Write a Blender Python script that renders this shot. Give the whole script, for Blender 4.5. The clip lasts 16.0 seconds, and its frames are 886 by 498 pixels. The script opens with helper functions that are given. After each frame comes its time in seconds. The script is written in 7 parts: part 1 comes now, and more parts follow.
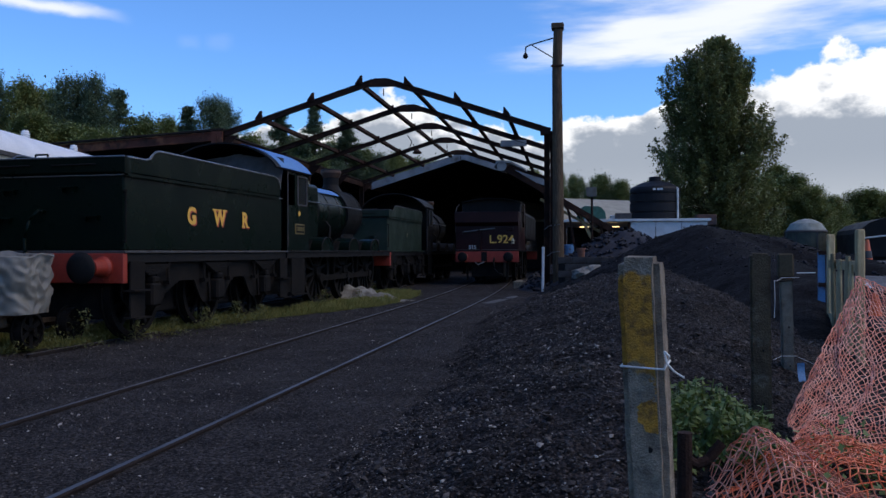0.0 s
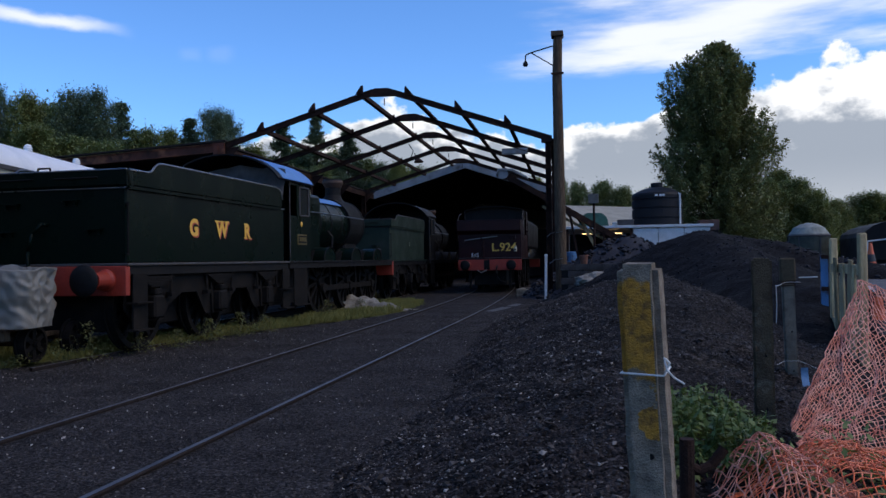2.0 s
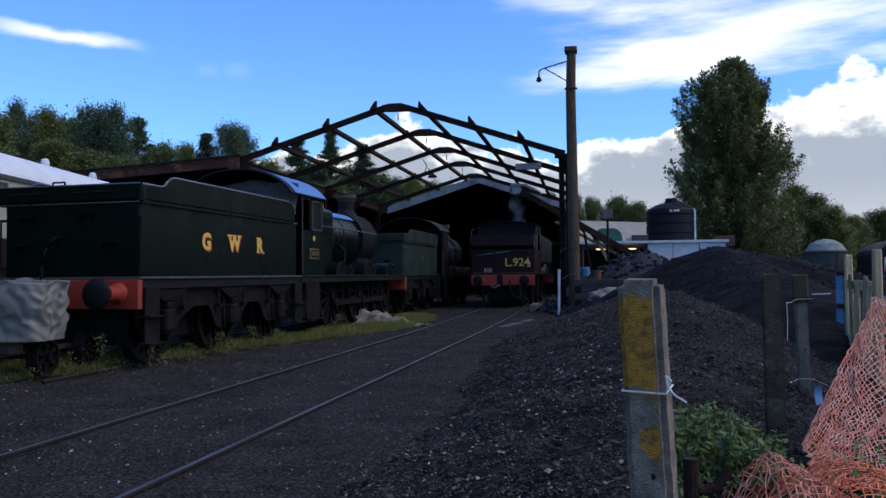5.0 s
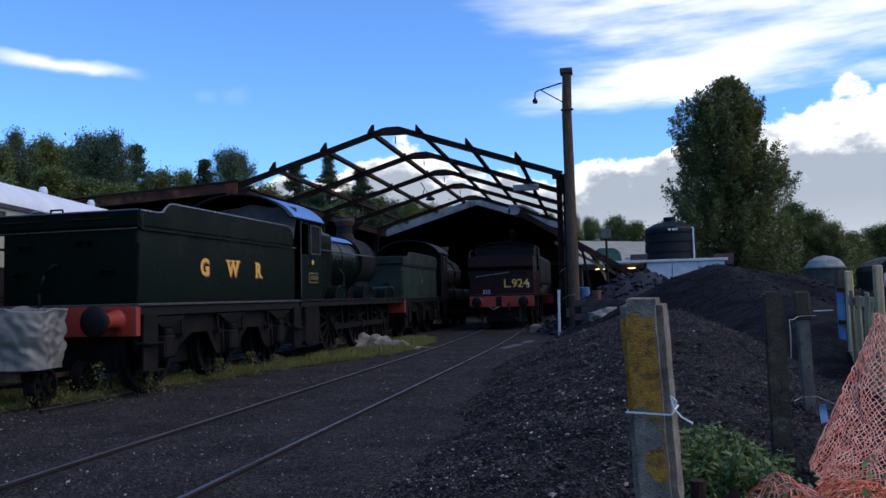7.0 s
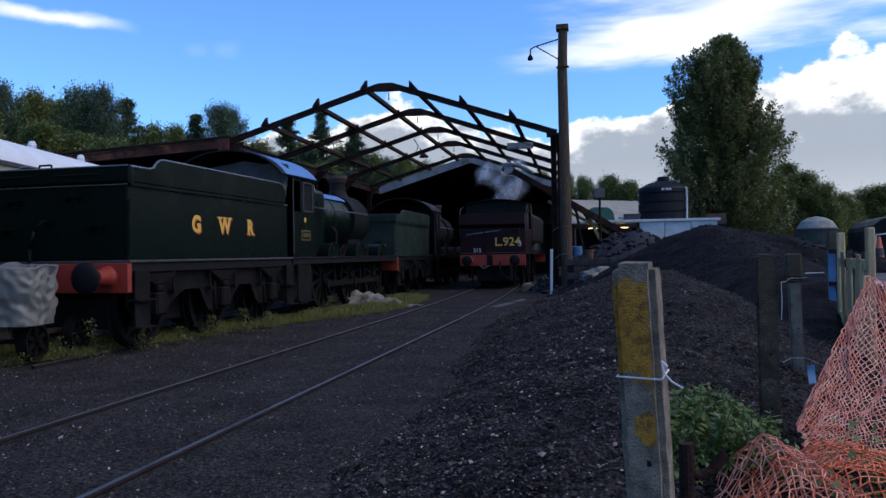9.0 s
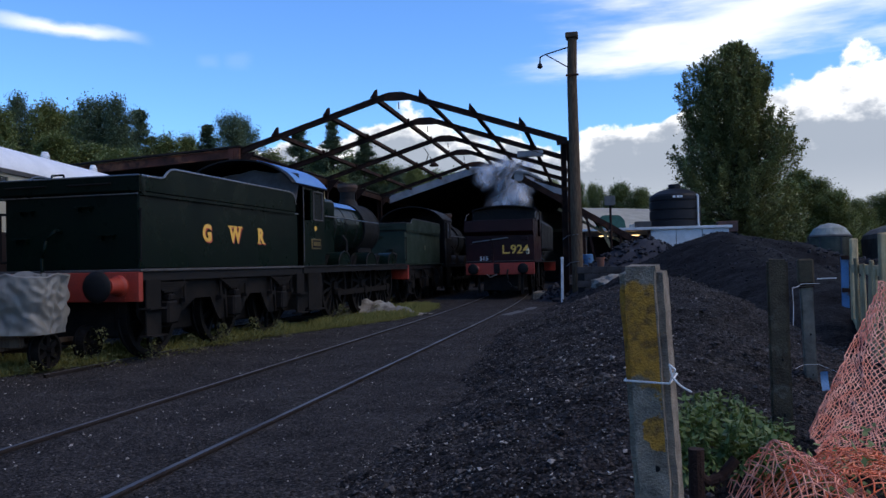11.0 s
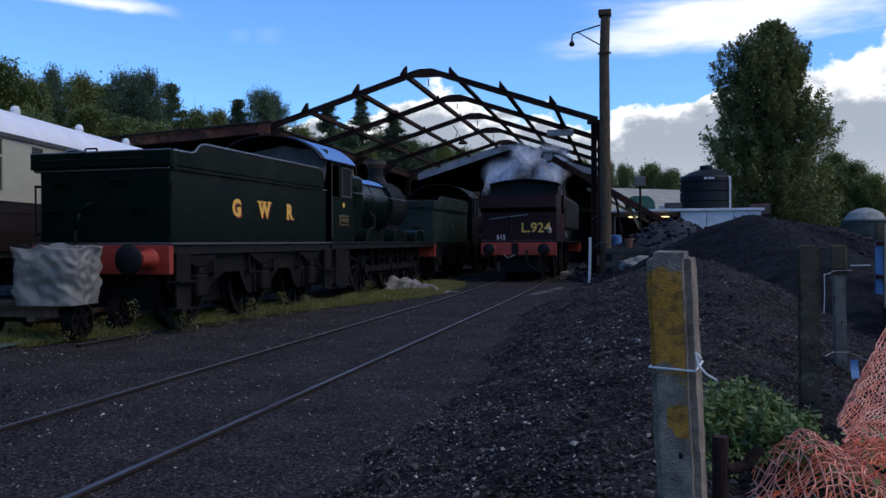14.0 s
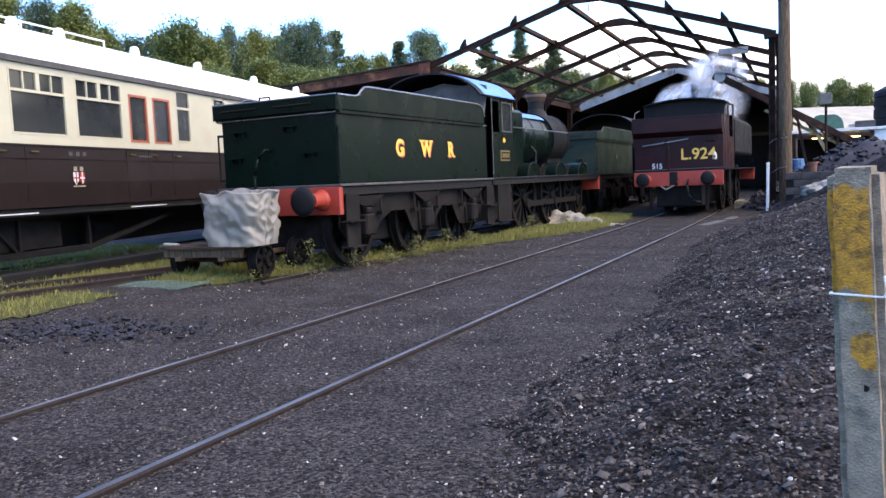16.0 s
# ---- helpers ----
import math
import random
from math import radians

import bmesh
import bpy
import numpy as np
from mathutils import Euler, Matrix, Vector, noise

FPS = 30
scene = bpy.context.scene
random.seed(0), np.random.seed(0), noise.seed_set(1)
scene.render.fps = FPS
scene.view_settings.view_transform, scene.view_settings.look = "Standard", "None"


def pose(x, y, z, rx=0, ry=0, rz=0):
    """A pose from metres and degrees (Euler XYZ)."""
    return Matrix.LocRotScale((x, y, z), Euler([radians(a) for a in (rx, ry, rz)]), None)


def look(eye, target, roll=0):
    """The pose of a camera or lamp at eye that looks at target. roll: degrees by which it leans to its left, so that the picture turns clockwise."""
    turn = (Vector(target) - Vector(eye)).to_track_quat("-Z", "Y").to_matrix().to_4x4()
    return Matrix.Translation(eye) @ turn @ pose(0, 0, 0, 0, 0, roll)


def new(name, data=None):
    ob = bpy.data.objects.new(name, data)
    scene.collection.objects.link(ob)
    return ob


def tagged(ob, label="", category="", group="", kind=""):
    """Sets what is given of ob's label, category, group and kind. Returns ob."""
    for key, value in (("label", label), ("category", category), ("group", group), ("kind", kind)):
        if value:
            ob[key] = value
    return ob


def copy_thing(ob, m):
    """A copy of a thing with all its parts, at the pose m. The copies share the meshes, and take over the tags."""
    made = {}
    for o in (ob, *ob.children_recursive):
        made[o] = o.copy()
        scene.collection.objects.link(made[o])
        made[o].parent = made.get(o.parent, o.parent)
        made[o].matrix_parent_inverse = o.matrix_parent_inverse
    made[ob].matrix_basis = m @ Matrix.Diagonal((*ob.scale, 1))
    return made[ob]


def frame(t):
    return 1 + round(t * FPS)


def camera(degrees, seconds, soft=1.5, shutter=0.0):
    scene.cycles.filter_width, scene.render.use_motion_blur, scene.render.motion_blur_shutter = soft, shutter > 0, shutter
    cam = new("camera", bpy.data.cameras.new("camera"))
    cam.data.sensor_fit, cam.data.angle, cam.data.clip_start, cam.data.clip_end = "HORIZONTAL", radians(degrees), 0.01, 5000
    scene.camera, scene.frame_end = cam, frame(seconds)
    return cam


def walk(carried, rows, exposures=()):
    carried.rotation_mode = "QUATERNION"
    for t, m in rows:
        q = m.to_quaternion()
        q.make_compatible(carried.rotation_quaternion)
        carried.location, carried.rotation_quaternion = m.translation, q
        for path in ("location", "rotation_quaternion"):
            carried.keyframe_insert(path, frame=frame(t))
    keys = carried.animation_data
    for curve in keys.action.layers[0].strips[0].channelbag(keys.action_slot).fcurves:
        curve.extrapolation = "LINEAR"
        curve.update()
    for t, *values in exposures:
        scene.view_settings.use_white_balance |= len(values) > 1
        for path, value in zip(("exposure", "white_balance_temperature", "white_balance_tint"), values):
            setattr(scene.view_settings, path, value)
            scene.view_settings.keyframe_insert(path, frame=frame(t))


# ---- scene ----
cam = camera(59.0, 16.0)
PATH = [
    (0, (-0.033, -0.107, 1.258), (-0.406, 1.858, 1.263), -0.1),
    (0.5, (-0.03, -0.11, 1.26), (-0.4, 1.855, 1.276), -0.3),
    (1, (-0.025, -0.107, 1.261), (-0.397, 1.858, 1.292), -0.7),
    (1.5, (-0.024, -0.108, 1.257), (-0.405, 1.856, 1.282), -0.7),
    (2, (-0.02, -0.108, 1.259), (-0.4, 1.855, 1.286), -0.8),
    (2.5, (-0.017, -0.104, 1.259), (-0.403, 1.858, 1.287), -1.0),
    (3, (-0.011, -0.103, 1.259), (-0.395, 1.86, 1.28), -1.0),
    (3.2, (-0.008, -0.101, 1.259), (-0.402, 1.86, 1.258), -0.9),
    (5.3, (0.021, -0.074, 1.259), (-0.398, 1.88, 1.343), -0.6),
    (5.5, (0.021, -0.071, 1.258), (-0.393, 1.884, 1.357), -1.1),
    (6, (0.022, -0.065, 1.261), (-0.384, 1.889, 1.4), -1.7),
    (6.5, (0.021, -0.062, 1.259), (-0.394, 1.888, 1.407), -1.0),
    (7, (0.014, -0.05, 1.258), (-0.397, 1.903, 1.38), -1.4),
    (7.5, (0.007, -0.048, 1.26), (-0.397, 1.908, 1.377), -1.2),
    (8, (0.008, -0.031, 1.26), (-0.401, 1.926, 1.301), -1.0),
    (8.5, (0.014, -0.017, 1.26), (-0.378, 1.945, 1.248), -0.4),
    (9, (0.014, -0.018, 1.272), (-0.383, 1.942, 1.286), -1.0),
    (9.2, (0.011, -0.022, 1.262), (-0.395, 1.936, 1.308), -1.0),
    (11.5, (0.029, -0.002, 1.257), (-0.398, 1.952, 1.285), -1.2),
    (12, (0.031, -0.004, 1.26), (-0.403, 1.948, 1.273), -1.2),
    (12.5, (0.047, 0.0, 1.257), (-0.397, 1.95, 1.254), -1.3),
    (13, (0.052, -0.008, 1.261), (-0.412, 1.937, 1.265), -1.2),
    (13.5, (0.049, -0.002, 1.267), (-0.465, 1.93, 1.239), -1.4),
    (14, (0.029, -0.003, 1.27), (-0.463, 1.935, 1.251), -0.2),
    (14.5, (0.036, -0.012, 1.261), (-0.444, 1.93, 1.243), -1.5),
    (15, (0.024, -0.03, 1.25), (-0.672, 1.838, 1.088), -0.7),
    (15.5, (0.027, -0.01, 1.245), (-0.818, 1.794, 1.065), -1.9),
    (16, (0.045, 0.026, 1.249), (-0.838, 1.812, 1.076), -2.45),
]
EXPOSURES = [(0, 0.2, 6500, 10), (3, 0.25, 6500, 10), (5.5, 0.45, 6500, 10), (7.5, 0.45, 6500, 10), (9.0, 0.4, 6500, 10), (12, 0.4, 6500, 10), (14.5, 0.35, 6500, 10), (14.8, 1.25, 7200, 10), (15.05, 2.2, 7900, 11), (15.5, 2.38, 7900, 12), (16, 2.48, 8000, 12)]
walk(cam, [(t, look(eye, aim, roll)) for t, eye, aim, roll in PATH], EXPOSURES)

# ---- world and light ----
def sky_world():
    w = bpy.data.worlds.new("sky")
    scene.world = w
    w.use_nodes = True
    nt = w.node_tree
    N, L = nt.nodes, nt.links
    N.clear()
    out, bg = N.new("ShaderNodeOutputWorld"), N.new("ShaderNodeBackground")
    sky = N.new("ShaderNodeTexSky")
    sky.sky_type = "NISHITA"
    sky.sun_disc = False
    sky.sun_elevation, sky.sun_rotation = radians(50), radians(100)
    sky.air_density, sky.dust_density, sky.ozone_density = 1.0, 0.3, 2.0
    tc, mp = N.new("ShaderNodeTexCoord"), N.new("ShaderNodeSeparateXYZ")
    L.new(tc.outputs["Generated"], mp.inputs[0])

    def math_node(op, a, b=None, c=None, clamp=False):
        n = N.new("ShaderNodeMath")
        n.operation = op
        n.use_clamp = clamp
        for i, v in enumerate((a, b, c)):
            if v is None:
                continue
            if isinstance(v, (int, float)):
                n.inputs[i].default_value = v
            else:
                L.new(v, n.inputs[i])
        return n.outputs[0]

    def smooth(v, a, b):
        n = N.new("ShaderNodeMapRange")
        n.interpolation_type = "SMOOTHSTEP"
        L.new(v, n.inputs[0])
        n.inputs[1].default_value, n.inputs[2].default_value = a, b
        return n.outputs[0]

    def clouds(scale, stretch, detail, offset):
        m = N.new("ShaderNodeMapping")
        m.inputs["Scale"].default_value = stretch
        m.inputs["Location"].default_value = offset
        L.new(tc.outputs["Generated"], m.inputs[0])
        n = N.new("ShaderNodeTexNoise")
        n.inputs["Scale"].default_value, n.inputs["Detail"].default_value = scale, detail
        n.inputs["Roughness"].default_value = 0.55
        L.new(m.outputs[0], n.inputs[0])
        return n.outputs[0]

    x, y, z = mp.outputs
    bearing_of = math_node("ARCTAN2", x, y)
    # cumulus bank: the height of its tops by bearing, broken into billows
    tops = N.new("ShaderNodeValToRGB")
    L.new(math_node("MULTIPLY_ADD", bearing_of, 0.4775, 0.5), tops.inputs[0])
    el = tops.color_ramp.elements
    skyline = ((-58, 3.0), (-32, 5.5), (-24, 8.8), (-20, 9.3), (-14.5, 11.2), (-10, 9.2), (-7, 10.3), (-3.5, 8.3), (0, 9.3), (5, 10.9), (9, 10.4), (12, 11.8), (15.5, 13.2), (19, 13.0), (23, 11.5), (40, 9.0), (58, 7.0))
    for i, (deg, top) in enumerate(skyline):
        at = 0.5 + radians(deg) * 0.4775
        v = math.sin(radians(top))
        if i in (0, len(skyline) - 1):
            e = el[0 if i == 0 else len(el) - 1]
            e.position = at
        else:
            e = el.new(at)
        e.color = (v, v, v, 1)
    bank = clouds(15.0, (1, 1, 1.25), 9, (0.3, 0.1, 0.02))
    curl = N.new("ShaderNodeTexVoronoi")
    curl.feature = "SMOOTH_F1"
    curl.inputs["Scale"].default_value = 26.0
    L.new(tc.outputs["Generated"], curl.inputs["Vector"])
    body = math_node("SUBTRACT", tops.outputs[0], z)
    body = math_node("ADD", body, math_node("MULTIPLY", math_node("SUBTRACT", bank, 0.5), 0.115))
    body = math_node("ADD", body, math_node("MULTIPLY", math_node("SUBTRACT", 0.38, curl.outputs["Distance"]), 0.028))
    cum = smooth(body, -0.003, 0.007)
    # high streaked cloud over the east
    high = clouds(3.4, (1, 1, 6.0), 7, (1.4, 0.0, 0.35))
    loose = math_node("SUBTRACT", high, 0.5)
    edge = smooth(math_node("MULTIPLY_ADD", loose, 0.5, bearing_of), -0.13, 0.10)
    floor_of = smooth(math_node("MULTIPLY_ADD", loose, 0.085, z), 0.222, 0.246)
    # it ends overhead and thins out to the far east
    ends = math_node("MULTIPLY", math_node("SUBTRACT", 1.0, smooth(z, 0.45, 0.80)), math_node("SUBTRACT", 1.0, smooth(math_node("ABSOLUTE", bearing_of), 0.9, 1.9)))
    edge = math_node("MULTIPLY", edge, ends)
    hmask = math_node("MULTIPLY", math_node("MULTIPLY", edge, floor_of), smooth(high, 0.30, 0.60))
    shade = clouds(9.0, (1, 1, 2.2), 5, (0.0, 0.6, 0.1))
    tone = N.new("ShaderNodeMix")
    tone.data_type = "RGBA"
    tone.inputs[6].default_value, tone.inputs[7].default_value = (0.93, 0.94, 0.96, 1), (0.33, 0.375, 0.45, 1)
    # bright rims, grey hearts; the eastern tower stays white further down
    deep = math_node("SUBTRACT", body, math_node("MULTIPLY", smooth(bearing_of, 0.17, 0.24), 0.035))
    deep = math_node("ADD", deep, math_node("MULTIPLY", math_node("SUBTRACT", clouds(20.0, (1, 1, 1.6), 6, (2.0, 0.6, 0.1)), 0.5), 0.13))
    L.new(math_node("MULTIPLY", smooth(deep, -0.002, 0.036), math_node("MULTIPLY_ADD", smooth(z, 0.0, 0.12), 0.35, 0.65)), tone.inputs[0])
    gain = N.new("ShaderNodeMix")
    gain.data_type = "RGBA"
    gain.blend_type = "MULTIPLY"
    gain.inputs[0].default_value = 1.0
    L.new(sky.outputs[0], gain.inputs[6])
    gain.inputs[7].default_value = (SKY * 0.63, SKY, SKY * 1.50, 1)
    mixed = N.new("ShaderNodeMix")
    mixed.data_type = "RGBA"
    # thin white streaks high in the west
    streak = 0.0
    for bearing, height, half, slope in ((-38.0, 15.7, 0.10, 0.057), (-26.7, 14.35, 0.022, 0.0), (-28.7, 14.3, 0.018, 0.0)):
        c, s = math.cos(radians(bearing)), math.sin(radians(bearing))
        along = math_node("SUBTRACT", math_node("MULTIPLY", x, c), math_node("MULTIPLY", y, s))
        mid = math_node("MULTIPLY_ADD", along, -slope, math.sin(radians(height)))
        off = math_node("ABSOLUTE", math_node("SUBTRACT", math_node("MULTIPLY_ADD", math_node("SUBTRACT", shade, 0.5), 0.03, z), mid))
        wide = math_node("SUBTRACT", 1.0, smooth(math_node("ABSOLUTE", along), half * 0.2, half))
        thin = math_node("SUBTRACT", 1.0, smooth(off, 0.001, 0.011))
        band = math_node("MULTIPLY", math_node("MULTIPLY", wide, thin), math_node("MULTIPLY", smooth(y, 0.0, 0.1), 0.8 if half > 0.05 else 0.06))
        streak = math_node("MAXIMUM", streak, band)
    L.new(math_node("MAXIMUM", math_node("MAXIMUM", cum, streak), math_node("MULTIPLY", hmask, 0.85)), mixed.inputs[0])
    L.new(gain.outputs[2], mixed.inputs[6])
    L.new(tone.outputs[2], mixed.inputs[7])
    L.new(mixed.outputs[2], bg.inputs[0])
    bg.inputs[1].default_value = 1.0
    L.new(bg.outputs[0], out.inputs[0])


SKY = 0.118
sky_world()
sun = new("sun", bpy.data.lights.new("sun", "SUN"))
sun.data.energy, sun.data.angle, sun.data.color = 1.16, radians(40), (1.0, 0.80, 0.55)
sun.matrix_world = look((25, 3.6, 30), (0, 8, 0))

# ---- materials ----


def material(name, base, rough=0.8, metal=0.0, second=None, scale=6.0, amount=0.5, bump=0.15, fine=60.0, detail=6,
             stain=None, stain_scale=1.5, stain_cut=(0.55, 0.7), island=0.0, obj_random=0.0, spec=0.5, stretch=(1, 1, 1)):
    """A surface with two scales of variation, optional stains of a shape of their own, and fine relief."""
    m = bpy.data.materials.new(name)
    m.use_nodes = True
    nt = m.node_tree
    N, L = nt.nodes, nt.links
    b = N["Principled BSDF"]
    b.inputs["Roughness"].default_value, b.inputs["Metallic"].default_value = rough, metal
    b.inputs["Specular IOR Level"].default_value = spec
    tc, mp = N.new("ShaderNodeTexCoord"), N.new("ShaderNodeMapping")
    mp.inputs["Scale"].default_value = stretch
    L.new(tc.outputs["Object"], mp.inputs[0])

    def noise_tex(s, d):
        n = N.new("ShaderNodeTexNoise")
        n.inputs["Scale"].default_value, n.inputs["Detail"].default_value = s, d
        n.inputs["Roughness"].default_value = 0.6
        L.new(mp.outputs[0], n.inputs[0])
        return n.outputs[0]

    def ramp(v, a, c):
        n = N.new("ShaderNodeMapRange")
        L.new(v, n.inputs[0])
        n.inputs[1].default_value, n.inputs[2].default_value = a, c
        return n.outputs[0]

    def mix(f, a, c, mode="MIX"):
        n = N.new("ShaderNodeMix")
        n.data_type, n.blend_type = "RGBA", mode
        for i, v in ((0, f), (6, a), (7, c)):
            if isinstance(v, (int, float)):
                n.inputs[i].default_value = v
            elif isinstance(v, tuple):
                n.inputs[i].default_value = (*v[:3], 1)
            else:
                L.new(v, n.inputs[i])
        return n.outputs[2]

    if second is None:
        second = tuple(c * (1 - 0.5 * amount) for c in base)
    coarse = noise_tex(scale, detail)
    grain = noise_tex(fine, 3)
    col = mix(ramp(coarse, 0.38, 0.64), base, second)
    col = mix(0.35 * amount + 0.1, col, mix(ramp(grain, 0.3, 0.7), (0.25, 0.25, 0.25), (1.6, 1.6, 1.6)), "MULTIPLY")
    if stain:
        col = mix(ramp(noise_tex(stain_scale, 8), *stain_cut), col, stain)
    if island or obj_random:
        r = N.new("ShaderNodeNewGeometry").outputs["Random Per Island"] if island else N.new("ShaderNodeObjectInfo").outputs["Random"]
        k = island or obj_random
        n = N.new("ShaderNodeMapRange")
        L.new(r, n.inputs[0])
        n.inputs[3].default_value, n.inputs[4].default_value = 1 - k, 1 + k
        v = N.new("ShaderNodeCombineColor")
        for i in range(3):
            L.new(n.outputs[0], v.inputs[i])
        col = mix(1.0, col, v.outputs[0], "MULTIPLY")
    L.new(col, b.inputs["Base Color"])
    if bump:
        bp = N.new("ShaderNodeBump")
        bp.inputs["Strength"].default_value, bp.inputs["Distance"].default_value = min(1.0, bump * 3), 0.01
        L.new(grain, bp.inputs["Height"])
        L.new(bp.outputs[0], b.inputs["Normal"])
    rr = N.new("ShaderNodeMapRange")
    L.new(coarse, rr.inputs[0])
    rr.inputs[1].default_value, rr.inputs[2].default_value = 0.3, 0.7
    rr.inputs[3].default_value, rr.inputs[4].default_value = max(0.03, rough - 0.12), min(1, rough + 0.1)
    L.new(rr.outputs[0], b.inputs["Roughness"])
    return m


def pebbly(m, scale, spread, depth):
    """Adds packed angular stones to a ground material: each cell a tone of its own, with relief between them."""
    N, L = m.node_tree.nodes, m.node_tree.links
    b = N["Principled BSDF"]
    old = b.inputs["Base Color"].links[0].from_socket
    tc = N.new("ShaderNodeTexCoord")
    warp = N.new("ShaderNodeTexNoise")
    warp.inputs["Scale"].default_value = scale * 1.7
    L.new(tc.outputs["Object"], warp.inputs[0])
    off = N.new("ShaderNodeVectorMath")
    off.operation = "MULTIPLY_ADD"
    L.new(warp.outputs["Color"], off.inputs[0])
    off.inputs[1].default_value = (0.5 / scale,) * 3
    L.new(tc.outputs["Object"], off.inputs[2])
    tone = old
    height = None
    for k, (sc, wgt) in enumerate(((scale, 1.0), (scale * 2.6, 0.6))):
        v = N.new("ShaderNodeTexVoronoi")
        v.inputs["Scale"].default_value = sc
        L.new(off.outputs[0], v.inputs["Vector"])
        sp = N.new("ShaderNodeSeparateColor")
        L.new(v.outputs["Color"], sp.inputs[0])
        r = N.new("ShaderNodeMapRange")
        L.new(sp.outputs[0], r.inputs[0])
        r.inputs[3].default_value, r.inputs[4].default_value = 1 - spread * wgt, 1 + spread * wgt
        pw = N.new("ShaderNodeMath")
        pw.operation = "POWER"
        L.new(r.outputs[0], pw.inputs[0])
        pw.inputs[1].default_value = 1.8
        c = N.new("ShaderNodeCombineColor")
        for i in range(3):
            L.new(pw.outputs[0], c.inputs[i])
        mx = N.new("ShaderNodeMix")
        mx.data_type, mx.blend_type = "RGBA", "MULTIPLY"
        mx.inputs[0].default_value = 1.0
        L.new(tone, mx.inputs[6])
        L.new(c.outputs[0], mx.inputs[7])
        tone = mx.outputs[2]
        if k == 0:
            height = v.outputs["Distance"]
    L.new(tone, b.inputs["Base Color"])
    bp = N.new("ShaderNodeBump")
    bp.invert = True
    bp.inputs["Strength"].default_value, bp.inputs["Distance"].default_value = 1.0, depth
    L.new(height, bp.inputs["Height"])
    prev = b.inputs["Normal"].links[0].from_socket
    L.new(prev, bp.inputs["Normal"])
    L.new(bp.outputs[0], b.inputs["Normal"])
    return m


def leaf_material(name, a, c, shine=0.55):
    m = bpy.data.materials.new(name)
    m.use_nodes = True
    N, L = m.node_tree.nodes, m.node_tree.links
    b = N["Principled BSDF"]
    g = N.new("ShaderNodeNewGeometry")
    o = N.new("ShaderNodeObjectInfo")
    add = N.new("ShaderNodeMath")
    add.operation = "MULTIPLY_ADD"
    L.new(o.outputs["Random"], add.inputs[0])
    add.inputs[1].default_value = 0.5
    sc = N.new("ShaderNodeMath")
    sc.operation = "MULTIPLY"
    L.new(g.outputs["Random Per Island"], sc.inputs[0])
    sc.inputs[1].default_value = 0.6
    L.new(sc.outputs[0], add.inputs[2])
    x = N.new("ShaderNodeMix")
    x.data_type = "RGBA"
    L.new(add.outputs[0], x.inputs[0])
    x.inputs[6].default_value, x.inputs[7].default_value = (*a, 1), (*c, 1)
    L.new(x.outputs[2], b.inputs["Base Color"])
    b.inputs["Roughness"].default_value = shine
    t = N.new("ShaderNodeBsdfTranslucent")
    L.new(x.outputs[2], t.inputs[0])
    mx = N.new("ShaderNodeMixShader")
    mx.inputs[0].default_value = 0.3
    L.new(b.outputs[0], mx.inputs[1])
    L.new(t.outputs[0], mx.inputs[2])
    L.new(mx.outputs[0], N["Material Output"].inputs[0])
    return m


def glow_material(name, col, k):
    m = bpy.data.materials.new(name)
    m.use_nodes = True
    b = m.node_tree.nodes["Principled BSDF"]
    b.inputs["Base Color"].default_value = (*col, 1)
    b.inputs["Emission Color"].default_value = (*col, 1)
    b.inputs["Emission Strength"].default_value = k
    return m


def see_through(name, col, clear, rough=0.9, trans=0.5):
    m = bpy.data.materials.new(name)
    m.use_nodes = True
    N, L = m.node_tree.nodes, m.node_tree.links
    b = N["Principled BSDF"]
    b.inputs["Base Color"].default_value = (*col, 1)
    b.inputs["Roughness"].default_value = rough
    t, tr = N.new("ShaderNodeBsdfTranslucent"), N.new("ShaderNodeBsdfTransparent")
    t.inputs[0].default_value = (*col, 1)
    a, c = N.new("ShaderNodeMixShader"), N.new("ShaderNodeMixShader")
    a.inputs[0].default_value = trans
    L.new(b.outputs[0], a.inputs[1])
    L.new(t.outputs[0], a.inputs[2])
    c.inputs[0].default_value = clear
    L.new(a.outputs[0], c.inputs[1])
    L.new(tr.outputs[0], c.inputs[2])
    L.new(c.outputs[0], N["Material Output"].inputs[0])
    return m


GRAVEL = material("dark_gravel", (0.0345, 0.0298, 0.0275), 0.9, second=(0.0205, 0.0178, 0.0168), scale=1.3, fine=38, bump=0.33, detail=10, amount=1.4,
                  stain=(0.0425, 0.0375, 0.0330), stain_scale=0.5, stain_cut=(0.6, 0.75), spec=0.08)
pebbly(GRAVEL, 62.0, 0.55, 0.009)
STONE = material("gravel_stones", (0.0740, 0.0640, 0.0585), 0.85, second=(0.0350, 0.0305, 0.0285), scale=20, island=0.6, bump=0.1, spec=0.15)
PALE = material("pale_stones", (0.30, 0.27, 0.235), 0.9, second=(0.14, 0.115, 0.095), scale=20, island=0.7)
COAL = material("coal", (0.0150, 0.0150, 0.0180), 0.65, second=(0.0263, 0.0255, 0.0300), scale=9, island=0.5, fine=80, spec=0.12)
SLACK = material("coal_slack", (0.0085, 0.0080, 0.0090), 0.85, second=(0.0052, 0.0050, 0.0060), scale=2.5, fine=70, bump=0.33, detail=10, spec=0.06)
